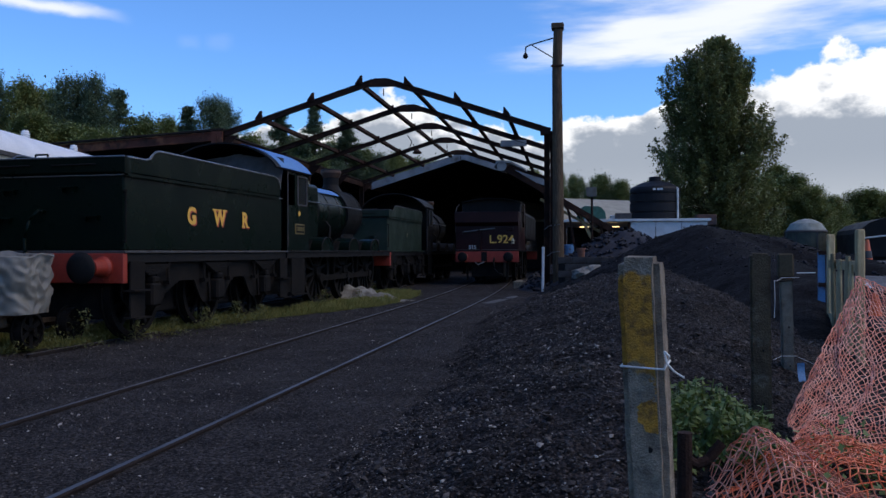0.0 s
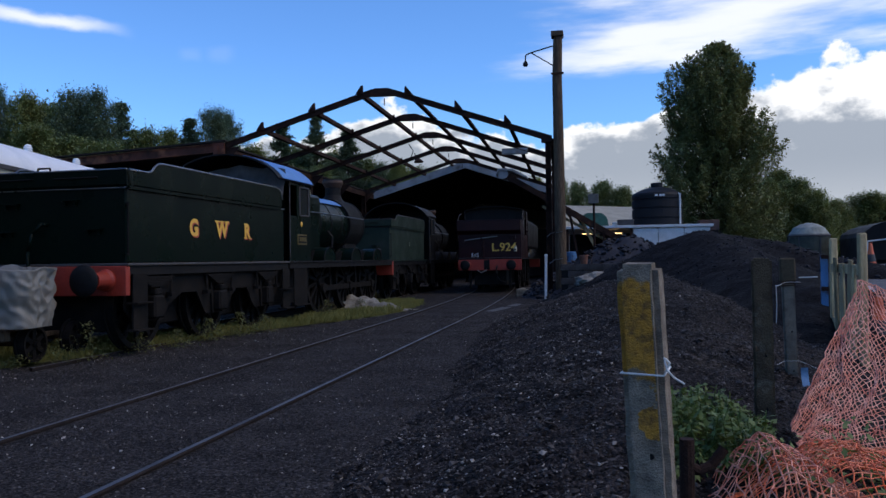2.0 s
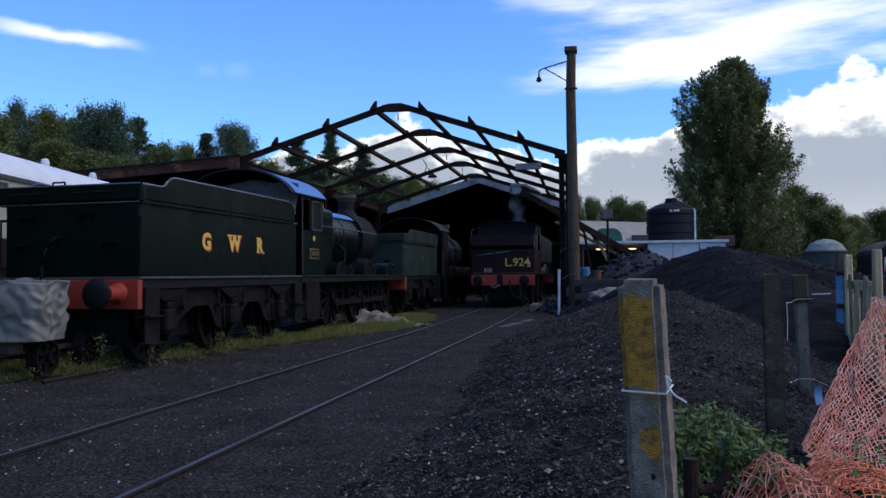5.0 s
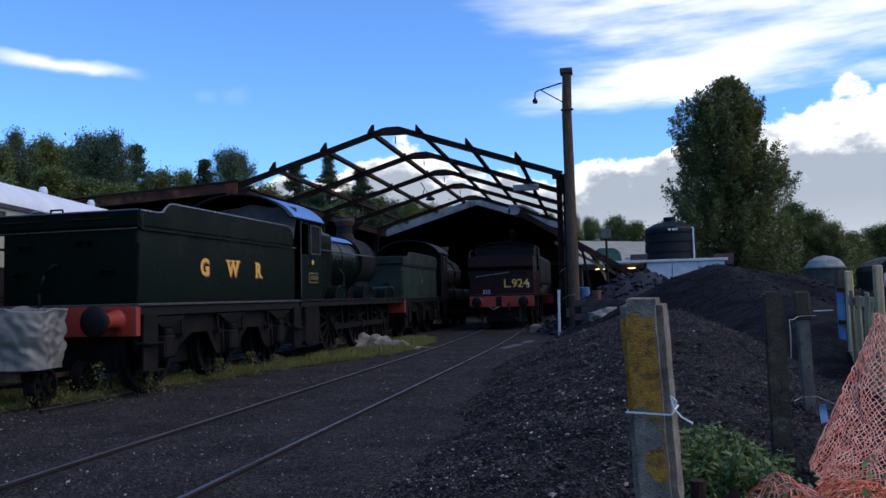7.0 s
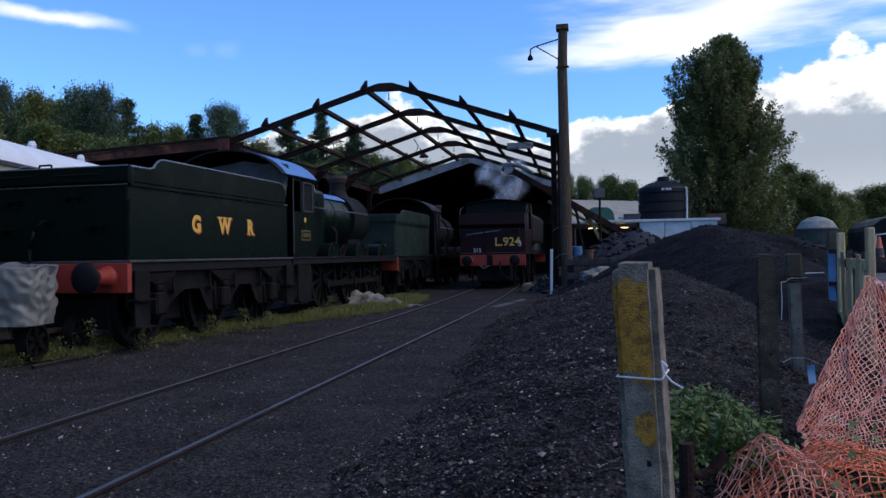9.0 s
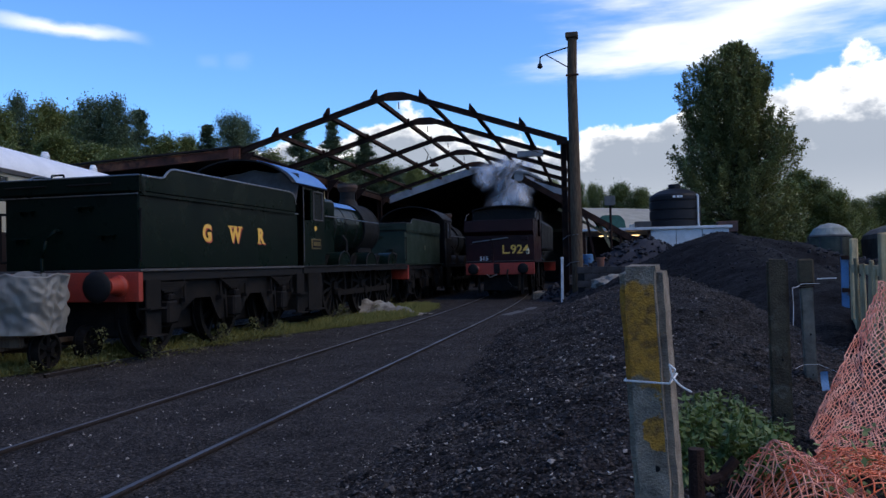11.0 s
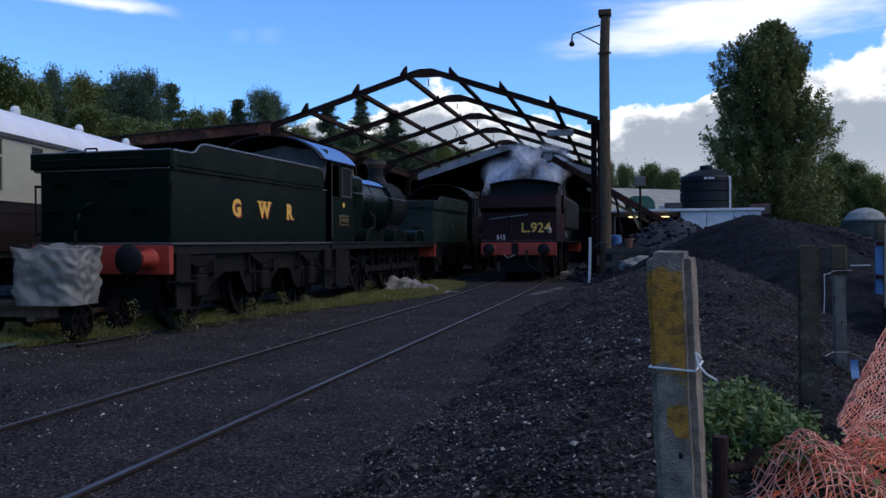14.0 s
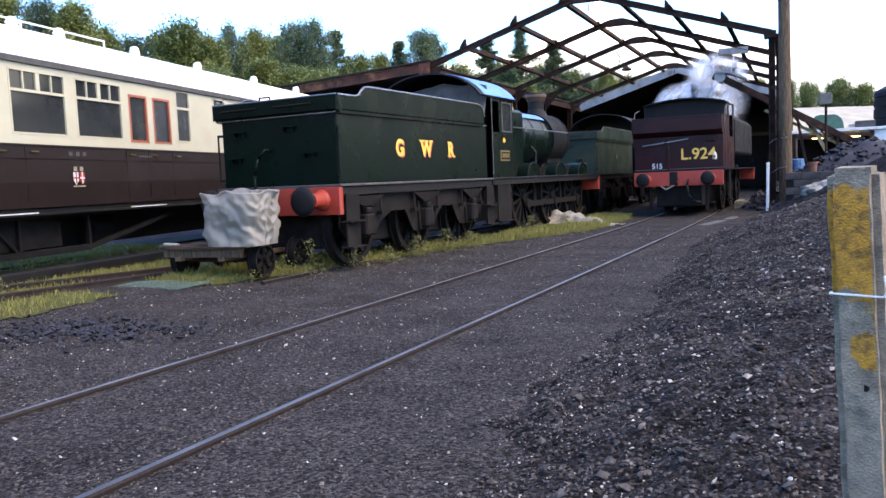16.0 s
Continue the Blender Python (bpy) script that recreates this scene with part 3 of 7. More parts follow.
def build_heaps():
    def keep_over(f):
        return lambda x, y, z: f(x, y) > -0.02
    ax = [-2.6 + 0.07 * i for i in range(93)]
    ay = [0.6 + 0.09 * i for i in range(240)]

    def ash(x, y):
        h = heap_height(x, y)
        return -0.10 + h * 1.0 + (rough(x, y, 0.045, 1.7) + rough(x, y, 0.03, 6.0) if h > 0.0 else 0) + 0.05 * min(1, h * 4)
    tagged(new("ash_heap", sheet_mesh(ax, ay, ash, "ash_heap", ASH, lambda x, y, z: heap_height(x, y) > 0.0)),
           "long low heap of black ash and small coal", "heap")
    bx = [-2.5 + 0.12 * i for i in range(100)]
    by = [6.6 + 0.12 * i for i in range(158)]

    def slack(x, y):
        h = ridge(x, y, SLACK_CREST, 0.50, 0.6)
        return -0.12 + h + (rough(x, y, 0.06, 0.9) + rough(x, y, 0.03, 5.0) if h > 0 else 0)
    tagged(new("slack_heap", sheet_mesh(bx, by, slack, "slack_heap", SLACK, lambda x, y, z: ridge(x, y, SLACK_CREST, 0.50, 0.6) > 0)),
           "high heap of fine black coal slack", "heap")
    cx = [-3.5 + 0.15 * i for i in range(62)]
    cy = [23.0 + 0.15 * i for i in range(58)]

    def lump(x, y):
        h = ridge(x, y, LUMP_CREST, 0.62, 0.4)
        return -0.1 + h + (rough(x, y, 0.10, 2.0) if h > 0 else 0)
    core = new("coal_pile", sheet_mesh(cx, cy, lump, "coal_pile", COAL, lambda x, y, z: ridge(x, y, LUMP_CREST, 0.62, 0.4) > 0))
    tagged(core, "pile of large shiny coal lumps", "heap")
    return ash, slack, lump


ash_z, slack_z, lump_z = build_heaps()


def stones(name, spots, mat, label, category, flat=0.65):
    """Many loose angular stones as one object: spots of (x, y, z, size)."""
    vs, fs = [], []
    base = [(1, 0, 0.1), (0.1, 0.9, -0.1), (-0.9, 0.2, 0.15), (-0.1, -0.8, -0.1), (0.15, 0.1, 0.75), (0, 0, -0.7)]
    tri = [(0, 1, 4), (1, 2, 4), (2, 3, 4), (3, 0, 4), (1, 0, 5), (2, 1, 5), (3, 2, 5), (0, 3, 5)]
    rnd = random.Random(5)
    for x, y, z, s in spots:
        e = Euler((rnd.uniform(-0.5, 0.5), rnd.uniform(-0.5, 0.5), rnd.uniform(0, 6.28))).to_matrix()
        k = len(vs)
        for b in base:
            p = e @ Vector((b[0] * rnd.uniform(0.5, 1.25), b[1] * rnd.uniform(0.5, 1.25), b[2] * flat * rnd.uniform(0.6, 1.3))) * s
            vs.append((x + p.x, y + p.y, z + p.z))
        fs += [(a + k, b + k, c + k) for a, b, c in tri]
    me = bpy.data.meshes.new(name)
    me.from_pydata(vs, [], fs)
    me.materials.append(mat)
    return tagged(new(name, me), label, category, kind="stuff")


def scatter_stones():
    rnd = random.Random(11)
    yard, pale, heap, heap_pale, lumps = [], [], [], [], []
    for _ in range(62000):
        y = 1.2 + 17 * rnd.random() ** 1.5
        x = rnd.uniform(-9.0 - 0.2 * y, 0.2)
        if abs(x + 4.23) < 0.06 or abs(x + 2.795) < 0.06:
            continue
        s = rnd.uniform(0.005, 0.013) * (1 + 0.035 * y)
        yard.append((x, y, ground_z(x, y) + s * 0.25, s))
    for _ in range(3400):
        y = 1.2 + 17 * rnd.random() ** 1.3
        x = rnd.uniform(-9.0, 0.2)
        if abs(x + 4.23) < 0.08 or abs(x + 2.795) < 0.08:
            continue
        s = rnd.uniform(0.005, 0.014) * (1.8 if rnd.random() < 0.05 else 1)
        pale.append((x, y, ground_z(x, y) + s * 0.3, s))
    for _ in range(90000):
        y = 1.0 + 15 * rnd.random() ** 1.7
        x = rnd.uniform(-2.2, 3.2)
        if heap_height(x, y) < 0.03:
            continue
        s = rnd.uniform(0.005, 0.014) * (1 + 0.035 * y) * (2.4 if rnd.random() < 0.025 else 1)
        heap.append((x, y, ash_z(x, y) + s * 0.2, s))
    for _ in range(8000):
        y = 1.2 + 16 * rnd.random() ** 1.3
        x = rnd.gauss(-0.2, 0.9)
        if heap_height(x, y) < 0.03 or noise.noise(Vector((x * 1.1, y * 0.8, 2.0))) < rnd.uniform(-0.5, 0.3):
            continue
        s = rnd.uniform(0.004, 0.010) * (2.2 if rnd.random() < 0.05 else 1)
        heap_pale.append((x, y, ash_z(x, y) + s * 0.3, s))
    # larger pale lumps and brick bits on the near flank
    for _ in range(330):
        y = rnd.uniform(2.6, 7.5)
        x = rnd.gauss(-0.45 - 0.02 * y, 0.5)
        if heap_height(x, y) < 0.03:
            continue
        s = rnd.uniform(0.007, 0.021) * (1.5 if rnd.random() < 0.1 else 1)
        heap_pale.append((x, y, ash_z(x, y) + s * 0.2, s))
    # a drift of fine pale chips along the foot of the heap
    for _ in range(900):
        y = rnd.uniform(2.2, 5.2)
        x = -0.95 - 0.16 * (y - 3) + rnd.gauss(0, 0.22)
        s = rnd.uniform(0.003, 0.008)
        heap_pale.append((x, y, max(ground_z(x, y), ash_z(x, y) if heap_height(x, y) > 0 else -1) + s * 0.3, s))
    for _ in range(1500):
        x, y = rnd.uniform(-2.4, 4.6), rnd.uniform(23.5, 30.5)
        if ridge(x, y, LUMP_CREST, 0.62, 0.4) > 0.02:
            s = rnd.uniform(0.05, 0.16)
            lumps.append((x, y, lump_z(x, y) + s * 0.3, s))
    for _ in range(1800):
        x, y = rnd.uniform(-2.0, 8.5), rnd.uniform(13.5, 24)
        if ridge(x, y, SLACK_CREST, 0.5, 0.6) > 0.05:
            s = rnd.uniform(0.02, 0.05) * (2.0 if x > 4.5 else 1)
            lumps.append((x, y, slack_z(x, y) + s * 0.25, s))
    stones("loose_gravel", yard, STONE, "loose grey and black ballast chippings", "gravel")
    stones("pale_chippings", pale, PALE, "scattered pale stone chippings", "gravel")
    stones("heap_coal", heap, STONE, "small coal and cinders on the heap", "coal")
    stones("heap_chippings", heap_pale, PALE, "pale clinker and stone bits on the heap", "gravel")
    stones("coal_lumps", lumps, COAL, "loose lumps of black coal", "coal", 0.85)


scatter_stones()


def track_x(y):
    return -3.5125 - 0.0022 * max(0.0, y - 16) ** 2


def rail_bar(name, pts, parent, top=None):
    """A flat-bottomed rail swept through pts (top centre line)."""
    prof = [(-0.020, 0.0), (0.020, 0.0), (0.026, -0.012), (0.012, -0.055), (0.012, -0.13), (0.065, -0.15), (-0.065, -0.15), (-0.012, -0.13), (-0.012, -0.055), (-0.026, -0.012)]
    vs, fs = [], []
    n = len(prof)
    for i, p in enumerate(pts):
        a, b = Vector(pts[max(0, i - 1)]), Vector(pts[min(len(pts) - 1, i + 1)])
        d = (b - a).normalized()
        s = Vector((d.y, -d.x, 0)).normalized()
        for u, w in prof:
            q = Vector(p) + s * u
            vs.append((q.x, q.y, q.z + w))
    for i in range(len(pts) - 1):
        for k in range(n):
            fs.append((i * n + k, i * n + (k + 1) % n, (i + 1) * n + (k + 1) % n, (i + 1) * n + k))
    me = bpy.data.meshes.new(name)
    me.from_pydata(vs, [], fs)
    me.materials.append(top or RAILTOP)
    me.materials.append(RAILSIDE)
    for p in me.polygons:
        p.material_index = 0 if p.index % n == 0 else 1
    ob = new(name, me)
    ob.parent = parent
    return ob


def build_track(name, label, centre, ys, z=0.0, top=None):
    t = thing(name, label, "railway track", kind="structure")
    for side in (-1, 1):
        pts = []
        for y in ys:
            x0, x1 = centre(y - 0.5), centre(y + 0.5)
            d = Vector((x1 - x0, 1.0, 0)).normalized()
            pts.append((centre(y) + side * 0.7525 * d.y, y - side * 0.7525 * d.x, z))
        rail_bar("rail", pts, t, top)
    bm0 = boxm(-1.25, 1.25, -0.125, 0.125, -0.20, -0.045, bev=0.01)
    me = mesh_of(bm0, "sleeper", TIMBER)
    y = ys[0]
    while y < ys[-1]:
        s = new("sleeper", me)
        s.parent = t
        s.matrix_basis = pose(centre(y), y, -0.03 if 17 < y < 26 else -0.045, 0, 0, math.degrees(math.atan(centre(y) - centre(y + 1))))
        y += 0.76
    return t


TEND_YAW = -1.74
TEND = pose(-7.55, 9.62, 0, 0, 0, TEND_YAW)


def goods_x(y):
    # straight under the near engine, then bending away with the running line
    return -7.55 + math.tan(radians(1.74)) * (min(y, 19) - 9.62) - 0.0030 * max(0.0, y - 19) ** 2


CA = radians(11.853)
COACH = Matrix.Translation((-10.6 * math.cos(CA), -10.6 * math.sin(CA), 0)) @ pose(0, 0, 0, 0, 0, math.degrees(CA))


def coach_x(y):
    return -10.6 / math.cos(CA) - math.tan(CA) * y


build_track("running_track", "single railway track with worn bright rails sunk in cinders", track_x, [-4 + 1.0 * i for i in range(66)])
build_track("siding_track", "weedy siding track under the parked engines", goods_x, [8.4 + 1.0 * i for i in range(48)])
build_track("coach_track", "rusty track under the parked coach", coach_x, [-12 + 2.0 * i for i in range(30)], 0.0, RAILSIDE)

for p, q in (((-11.0, 4.2), (-9.15, 9.6)), ((-9.35, 5.2), (-8.80, 8.6))):
    old = thing("old_rail", "rusty disused rail lying in weeds and turf", "rail", group="disused rails")
    rail_bar("rail", [(p[0] + (q[0] - p[0]) * k / 4, p[1] + (q[1] - p[1]) * k / 4, 0.085) for k in range(5)], old, RAILSIDE)

# ---- railway vehicles ----


SPOKES = {}


def wheel(parent, name, x, y, r, mat=UNDER, spokes=10, side=1):
    """A spoked wheel in the plane across x: tyre, with hub and spokes under it."""
    bm = bmesh.new()
    spun(bm, [(r * 0.86, -0.05), (r, -0.05), (r * 0.99, 0.06), (r + 0.025, 0.065), (r + 0.025, 0.09), (r * 0.86, 0.09), (r * 0.86, -0.05)], 28, m=ALONG_X)
    bmesh.ops.delete(bm, geom=[f for f in bm.faces if len(f.verts) > 4], context="FACES_ONLY")
    if side > 0:
        bmesh.ops.transform(bm, matrix=pose(0, 0, 0, 0, 0, 180), verts=bm.verts[:])
    ob = part(name, bm, mat, parent)
    ob.matrix_basis = Matrix.Translation((x, y, r))
    part("hub", spun(bmesh.new(), [(r * 0.16, -0.09), (r * 0.18, 0.0), (r * 0.16, 0.09)], 14, m=ALONG_X), mat, ob)
    key = (round(r, 3), mat.name)
    if key not in SPOKES:
        SPOKES[key] = mesh_of(beam(bmesh.new(), (0, 0, r * 0.12), (0, 0, r * 0.89), 0.05, 0.07), "spoke", mat)
    for i in range(spokes):
        s = new("spoke", SPOKES[key])
        s.parent = ob
        s.matrix_basis = pose(0, 0, 0, 360.0 * i / spokes, 0, 0)
    return ob


def buffer(parent, x, y, z, back=-1, head=0.215):
    """A turned buffer with its collar, standing out along -y."""
    b = bmesh.new()
    spun(b, [(0.15, 0.0), (0.15, 0.03), (0.12, 0.06), (0.10, 0.26), (0.115, 0.27), (0.115, 0.30), (0.06, 0.30), (0.06, 0.44)], 20, m=pose(0, 0, 0, 90 if back < 0 else -90))
    bs = part("buffer_stock", b, RED, parent, smooth=False)
    bs.matrix_basis = Matrix.Translation((x, y, z))
    h = bmesh.new()
    spun(h, [(head * 0.3, 0.40), (head * 0.93, 0.45), (head, 0.465), (head * 0.97, 0.485), (head * 0.6, 0.50), (0.02, 0.505)], 28, m=pose(0, 0, 0, 90 if back < 0 else -90))
    hd = part("buffer_head", h, BLACK, parent, "black greasy buffer head", smooth=True)
    hd.matrix_basis = Matrix.Translation((x, y, z))


def beam_red(parent, y0, y1, z0, z1, half):
    part("buffer_beam", boxm(-half, half, y0, y1, z0, z1, bev=0.008), RED, parent, "red painted buffer beam")
    rv = bmesh.new()
    for i in range(9):
        for z in (z0 + 0.05, z1 - 0.05):
            for s in (-1, 1):
                x = s * (half - 0.04 - i * 0.09)
                if i < 4 or i == 7:
                    rod(rv, (x, y0 - 0.008, z), (x, y0, z), 0.013, 6)
    part("rivets", rv, RED, parent)["kind"] = "stuff"


def tender(m, paint, lettered, label, length=5.35):
    t = thing("tender", label, "tender", m)
    w, wf = 1.11, 1.19
    L_ = length
    # tank with its flared coping swept round sides and back
    part("tank", boxm(-w, w, 0.06, L_, 1.27, 2.33, bev=0.02), paint, t)
    fl = bmesh.new()
    prof_side = [(0.02, 2.565), (0.45, 2.565), (0.56, 2.59), (0.63, 2.66), (0.71, 2.71), (0.82, 2.73), (L_ - 0.55, 2.73), (L_ - 0.38, 2.70), (L_ - 0.28, 2.62), (L_ - 0.24, 2.50)]
    for s in (-1, 1):
        lo = [fl.verts.new((s * w, y, 2.31)) for y, _ in prof_side]
        mid = [fl.verts.new((s * (wf - 0.01), y, 2.36)) for y, _ in prof_side]
        hi = [fl.verts.new((s * wf, y, z)) for y, z in prof_side]
        hin = [fl.verts.new((s * (wf - 0.025), y, z)) for y, z in prof_side]
        lin = [fl.verts.new((s * (wf - 0.03), y, 2.30)) for y, _ in prof_side]
        for a, b in ((lo, mid), (mid, hi), (hi, hin), (hin, lin)):
            for i in range(len(a) - 1):
                fl.faces.new((a[i], a[i + 1], b[i + 1], b[i]))
    part("side_coping", fl, paint, t)
    bk = bmesh.new()
    extrude(bk, [(0.06, 2.31), (-0.02, 2.36), (-0.03, 2.565), (0.0, 2.565), (0.08, 2.34)], "x", -wf, wf)
    box(bk, -wf, -wf + 0.02, -0.03, 0.11, 2.34, 2.565)
    box(bk, wf - 0.02, wf, -0.03, 0.11, 2.34, 2.565)
    part("back_coping", bk, paint, t)
    bead = bmesh.new()
    for s in (-1, 1):
        pipe(bead, [(s * wf, y, z) for y, z in prof_side], 0.016, 6)
        rod(bead, (s * (w + 0.012), 0.02, 2.325), (s * (w + 0.012), L_, 2.325), 0.014, 6)
    rod(bead, (-wf, -0.03, 2.57), (wf, -0.03, 2.57), 0.011, 6)
    rod(bead, (-w, 0.045, 2.325), (w, 0.045, 2.325), 0.014, 6)
    part("beading", bead, GREYTRIM if not lettered else STEEL, t, "thin worn half-round beading")
    # coal space, filler and tank top
    part("tank_top", boxm(-w + 0.04, w - 0.04, 0.1, 1.7, 2.33, 2.40, bev=0.01), BLACK, t)
    part("filler", spun(bmesh.new(), [(0.24, 2.40), (0.24, 2.50), (0.26, 2.51), (0.26, 2.53), (0.1, 2.56)], 18, at=(0, 0.7, 0)), BLACK, t)
    cb = bmesh.new()
    bmesh.ops.create_grid(cb, x_segments=14, y_segments=22, size=0.5, matrix=Matrix.LocRotScale((0, 3.45, 2.42), None, (2.2, 3.4, 1)))
    for v in cb.verts:
        v.co.z += 0.22 * noise.noise(v.co * 1.7) + 0.1 * noise.noise(v.co * 6) + 0.05 * max(0, v.co.y - 3)
    part("coal", cb, COAL, t, "black coal load")
    # footplate, valance and lining
    part("footplate", boxm(-wf, wf, -0.02, L_ + 0.12, 1.235, 1.272, bev=0.006), GREYTRIM if lettered else paint, t, "grey edged footplate")
    part("valance", boxm(-wf + 0.04, wf - 0.04, 0.08, L_ + 0.1, 1.10, 1.232), BLACK, t)
    beam_red(t, -0.04, 0.06, 0.82, 1.232, 1.17)
    for s in (-1, 1):
        buffer(t, s * 0.865, -0.04, 1.04)
        # outside frame plate with scalloped openings
        fr = bmesh.new()
        pr = [(0.10, 1.10), (0.10, 0.62), (0.30, 0.42), (1.00, 0.42), (1.16, 0.62), (1.55, 0.80), (2.00, 0.80), (2.20, 0.50), (2.28, 0.42),
              (2.92, 0.42), (3.05, 0.55), (3.30, 0.80), (3.75, 0.80), (3.95, 0.52), (4.05, 0.42), (4.75, 0.42), (4.90, 0.60), (L_ - 0.04, 0.66), (L_ - 0.04, 1.10)]
        extrude(fr, pr, "x", s * 1.04 - 0.015, s * 1.04 + 0.015)
        part("frame_plate", fr, UNDER, t)
        for wy in (0.72, 2.62, 4.45):
            wheel(t, "wheel", s * 0.80, wy, 0.61, UNDER, 10, s)
            ab = boxm(s * 1.12 - 0.09, s * 1.12 + 0.09, wy - 0.13, wy + 0.13, 0.46, 0.80, bev=0.03)
            box(ab, s * 1.13 - 0.07, s * 1.13 + 0.07, wy - 0.08, wy + 0.08, 0.80, 0.90, bev=0.02)
            part("axlebox", ab, UNDER, t)
            sp = bmesh.new()
            for k in range(6):
                hw = 0.44 - 0.055 * k
                box(sp, s * 1.12 - 0.05, s * 1.12 + 0.05, wy - hw, wy + hw, 1.05 - 0.026 * k, 1.073 - 0.026 * k)
            part("leaf_spring", sp, UNDER, t)
            hg = bmesh.new()
            for e in (-1, 1):
                rod(hg, (s * 1.12, wy + e * 0.42, 1.10), (s * 1.12, wy + e * 0.42, 0.80), 0.022, 6)
                box(hg, s * 1.12 - 0.05, s * 1.12 + 0.05, wy + e * 0.42 - 0.05, wy + e * 0.42 + 0.05, 0.76, 0.82)
                beam(hg, (s * 1.08, wy + e * 0.22, 1.08), (s * 1.08, wy + e * 0.16, 0.42), 0.02, 0.06)
            part("spring_hanger", hg, UNDER, t)
        # steps at both ends
        for sy, name in ((0.25, "rear_step"), (L_ - 0.1, "front_step")):
            st = boxm(s * 1.19 - 0.012, s * 1.19 + 0.012, sy - 0.17, sy + 0.17, 0.32, 1.12)
            box(st, s * 1.19 - 0.10, s * 1.19 + 0.10, sy - 0.19, sy + 0.19, 0.32, 0.345)
            box(st, s * 1.19 - 0.09, s * 1.19 + 0.09, sy - 0.19, sy + 0.19, 0.70, 0.725)
            part(name, st, UNDER, t)
        hr = bmesh.new()
        pipe(hr, [(s * (w + 0.05), 0.03, 1.40), (s * (w + 0.05), 0.03, 2.10)], 0.014)
        for z in (1.40, 2.10):
            rod(hr, (s * w, 0.08, z), (s * (w + 0.06), 0.02, z), 0.02, 6)
        part("handrail", hr, UNDER, t)
    for wy in (0.72, 2.62, 4.45):
        part("axle", rodm((-0.8, wy, 0.61), (0.8, wy, 0.61), 0.08, 10), UNDER, t)
    # dark filler added between the wheels to block the bright ground behind
    part("well_tank", boxm(-0.68, 0.68, 0.15, L_ - 0.1, 0.30, 1.10, bev=0.03), UNDER, t)
    # fittings on the back plate
    for x, z in ((-0.72, 2.12), (0.25, 2.15), (-0.80, 1.72), (0.62, 1.74)):
        li = boxm(x - 0.13, x + 0.13, -0.02, 0.07, z, z + 0.02, bev=0.004)
        box(li, x - 0.10, x - 0.07, 0.0, 0.07, z - 0.06, z)
        box(li, x + 0.07, x + 0.10, 0.0, 0.07, z - 0.06, z)
        part("lamp_bracket", li, paint, t)
    hose = pipe(bmesh.new(), [(-0.30, 0.0, 0.75), (-0.34, -0.10, 1.10), (-0.36, -0.08, 1.45), (-0.30, -0.06, 1.70), (-0.18, -0.02, 1.84), (-0.14, 0.06, 1.82)], 0.024, 8)
    part("vacuum_pipe", hose, paint, t, "standing vacuum brake pipe", smooth=True)
    hk = pipe(bmesh.new(), [(0, -0.05, 1.02), (0, -0.20, 1.02), (0, -0.24, 0.95), (0, -0.18, 0.88)], 0.03, 8)
    part("drawhook", hk, UNDER, t)
    gr = bmesh.new()
    for x0 in (-1.0, 0.05):
        rod(gr, (x0, -0.055, 2.46), (x0 + 0.7, -0.055, 2.465), 0.012, 6)
    pipe(gr, [(-0.35, 0.12, 2.40), (-0.35, 0.12, 2.64), (-0.15, 0.12, 2.64), (-0.15, 0.12, 2.40)], 0.014)
    part("grab_rail", gr, UNDER, t)
    rv = bmesh.new()
    for i in range(34):
        for z in (1.33, 1.80):
            y = 0.12 + i * (L_ - 0.2) / 33
            for s in (-1, 1):
                box(rv, s * w - 0.004, s * w + 0.004, y - 0.008, y + 0.008, z - 0.008, z + 0.008)
    for i in range(16):
        x = -1.1 + i * 2.2 / 15
        for z in (1.33, 1.80):
            box(rv, x - 0.008, x + 0.008, 0.056, 0.06, z - 0.008, z + 0.008)
    part("rivets", rv, paint, t)["kind"] = "stuff"
    if lettered:
        for ch, y0, slabs in (("G", 1.69, ((0.62, 0.80, 0.0, 0.30),)), ("W", 2.54, ((-0.08, 0.30, 0.93, 1.02), (0.36, 0.64, 0.93, 1.02), (0.74, 1.08, 0.93, 1.02))),
                              ("R", 3.55, ((-0.12, 0.40, 0.0, 0.08), (0.62, 1.12, 0.0, 0.08), (-0.12, 0.30, 0.92, 1.0)))):
            for mat, d, zz, dy, nm in ((SHADE, 0.003, 1.685, 0.034, "letter_shadow"), (GOLD, 0.008, 1.706, 0.0, "letter")):
                ob = letters(ch, 0.365, mat, t, nm, Matrix.Translation((w + d, y0 + dy, zz)) @ pose(0, 0, 0, 90, 0, 90), 0.002, 0.014)
                ys_, zs_ = [v.co.y for v in ob.data.vertices], [v.co.z for v in ob.data.vertices]
                a, b, c, e = min(ys_), max(ys_), min(zs_), max(zs_)
                bm = bmesh.new()
                bm.from_mesh(ob.data)
                for u0, u1, v0, v1 in slabs:
                    box(bm, w + d - 0.002, w + d + 0.0035, a + (b - a) * u0, a + (b - a) * u1, c + (e - c) * v0, c + (e - c) * v1)
                bm.to_mesh(ob.data)
                bm.free()
    else:
        letters("o", 0.30, LINING, t, "faded_emblem", Matrix.Translation((w + 0.004, 2.6, 1.75)) @ pose(0, 0, 0, 90, 0, 90), 0.002)
    return t


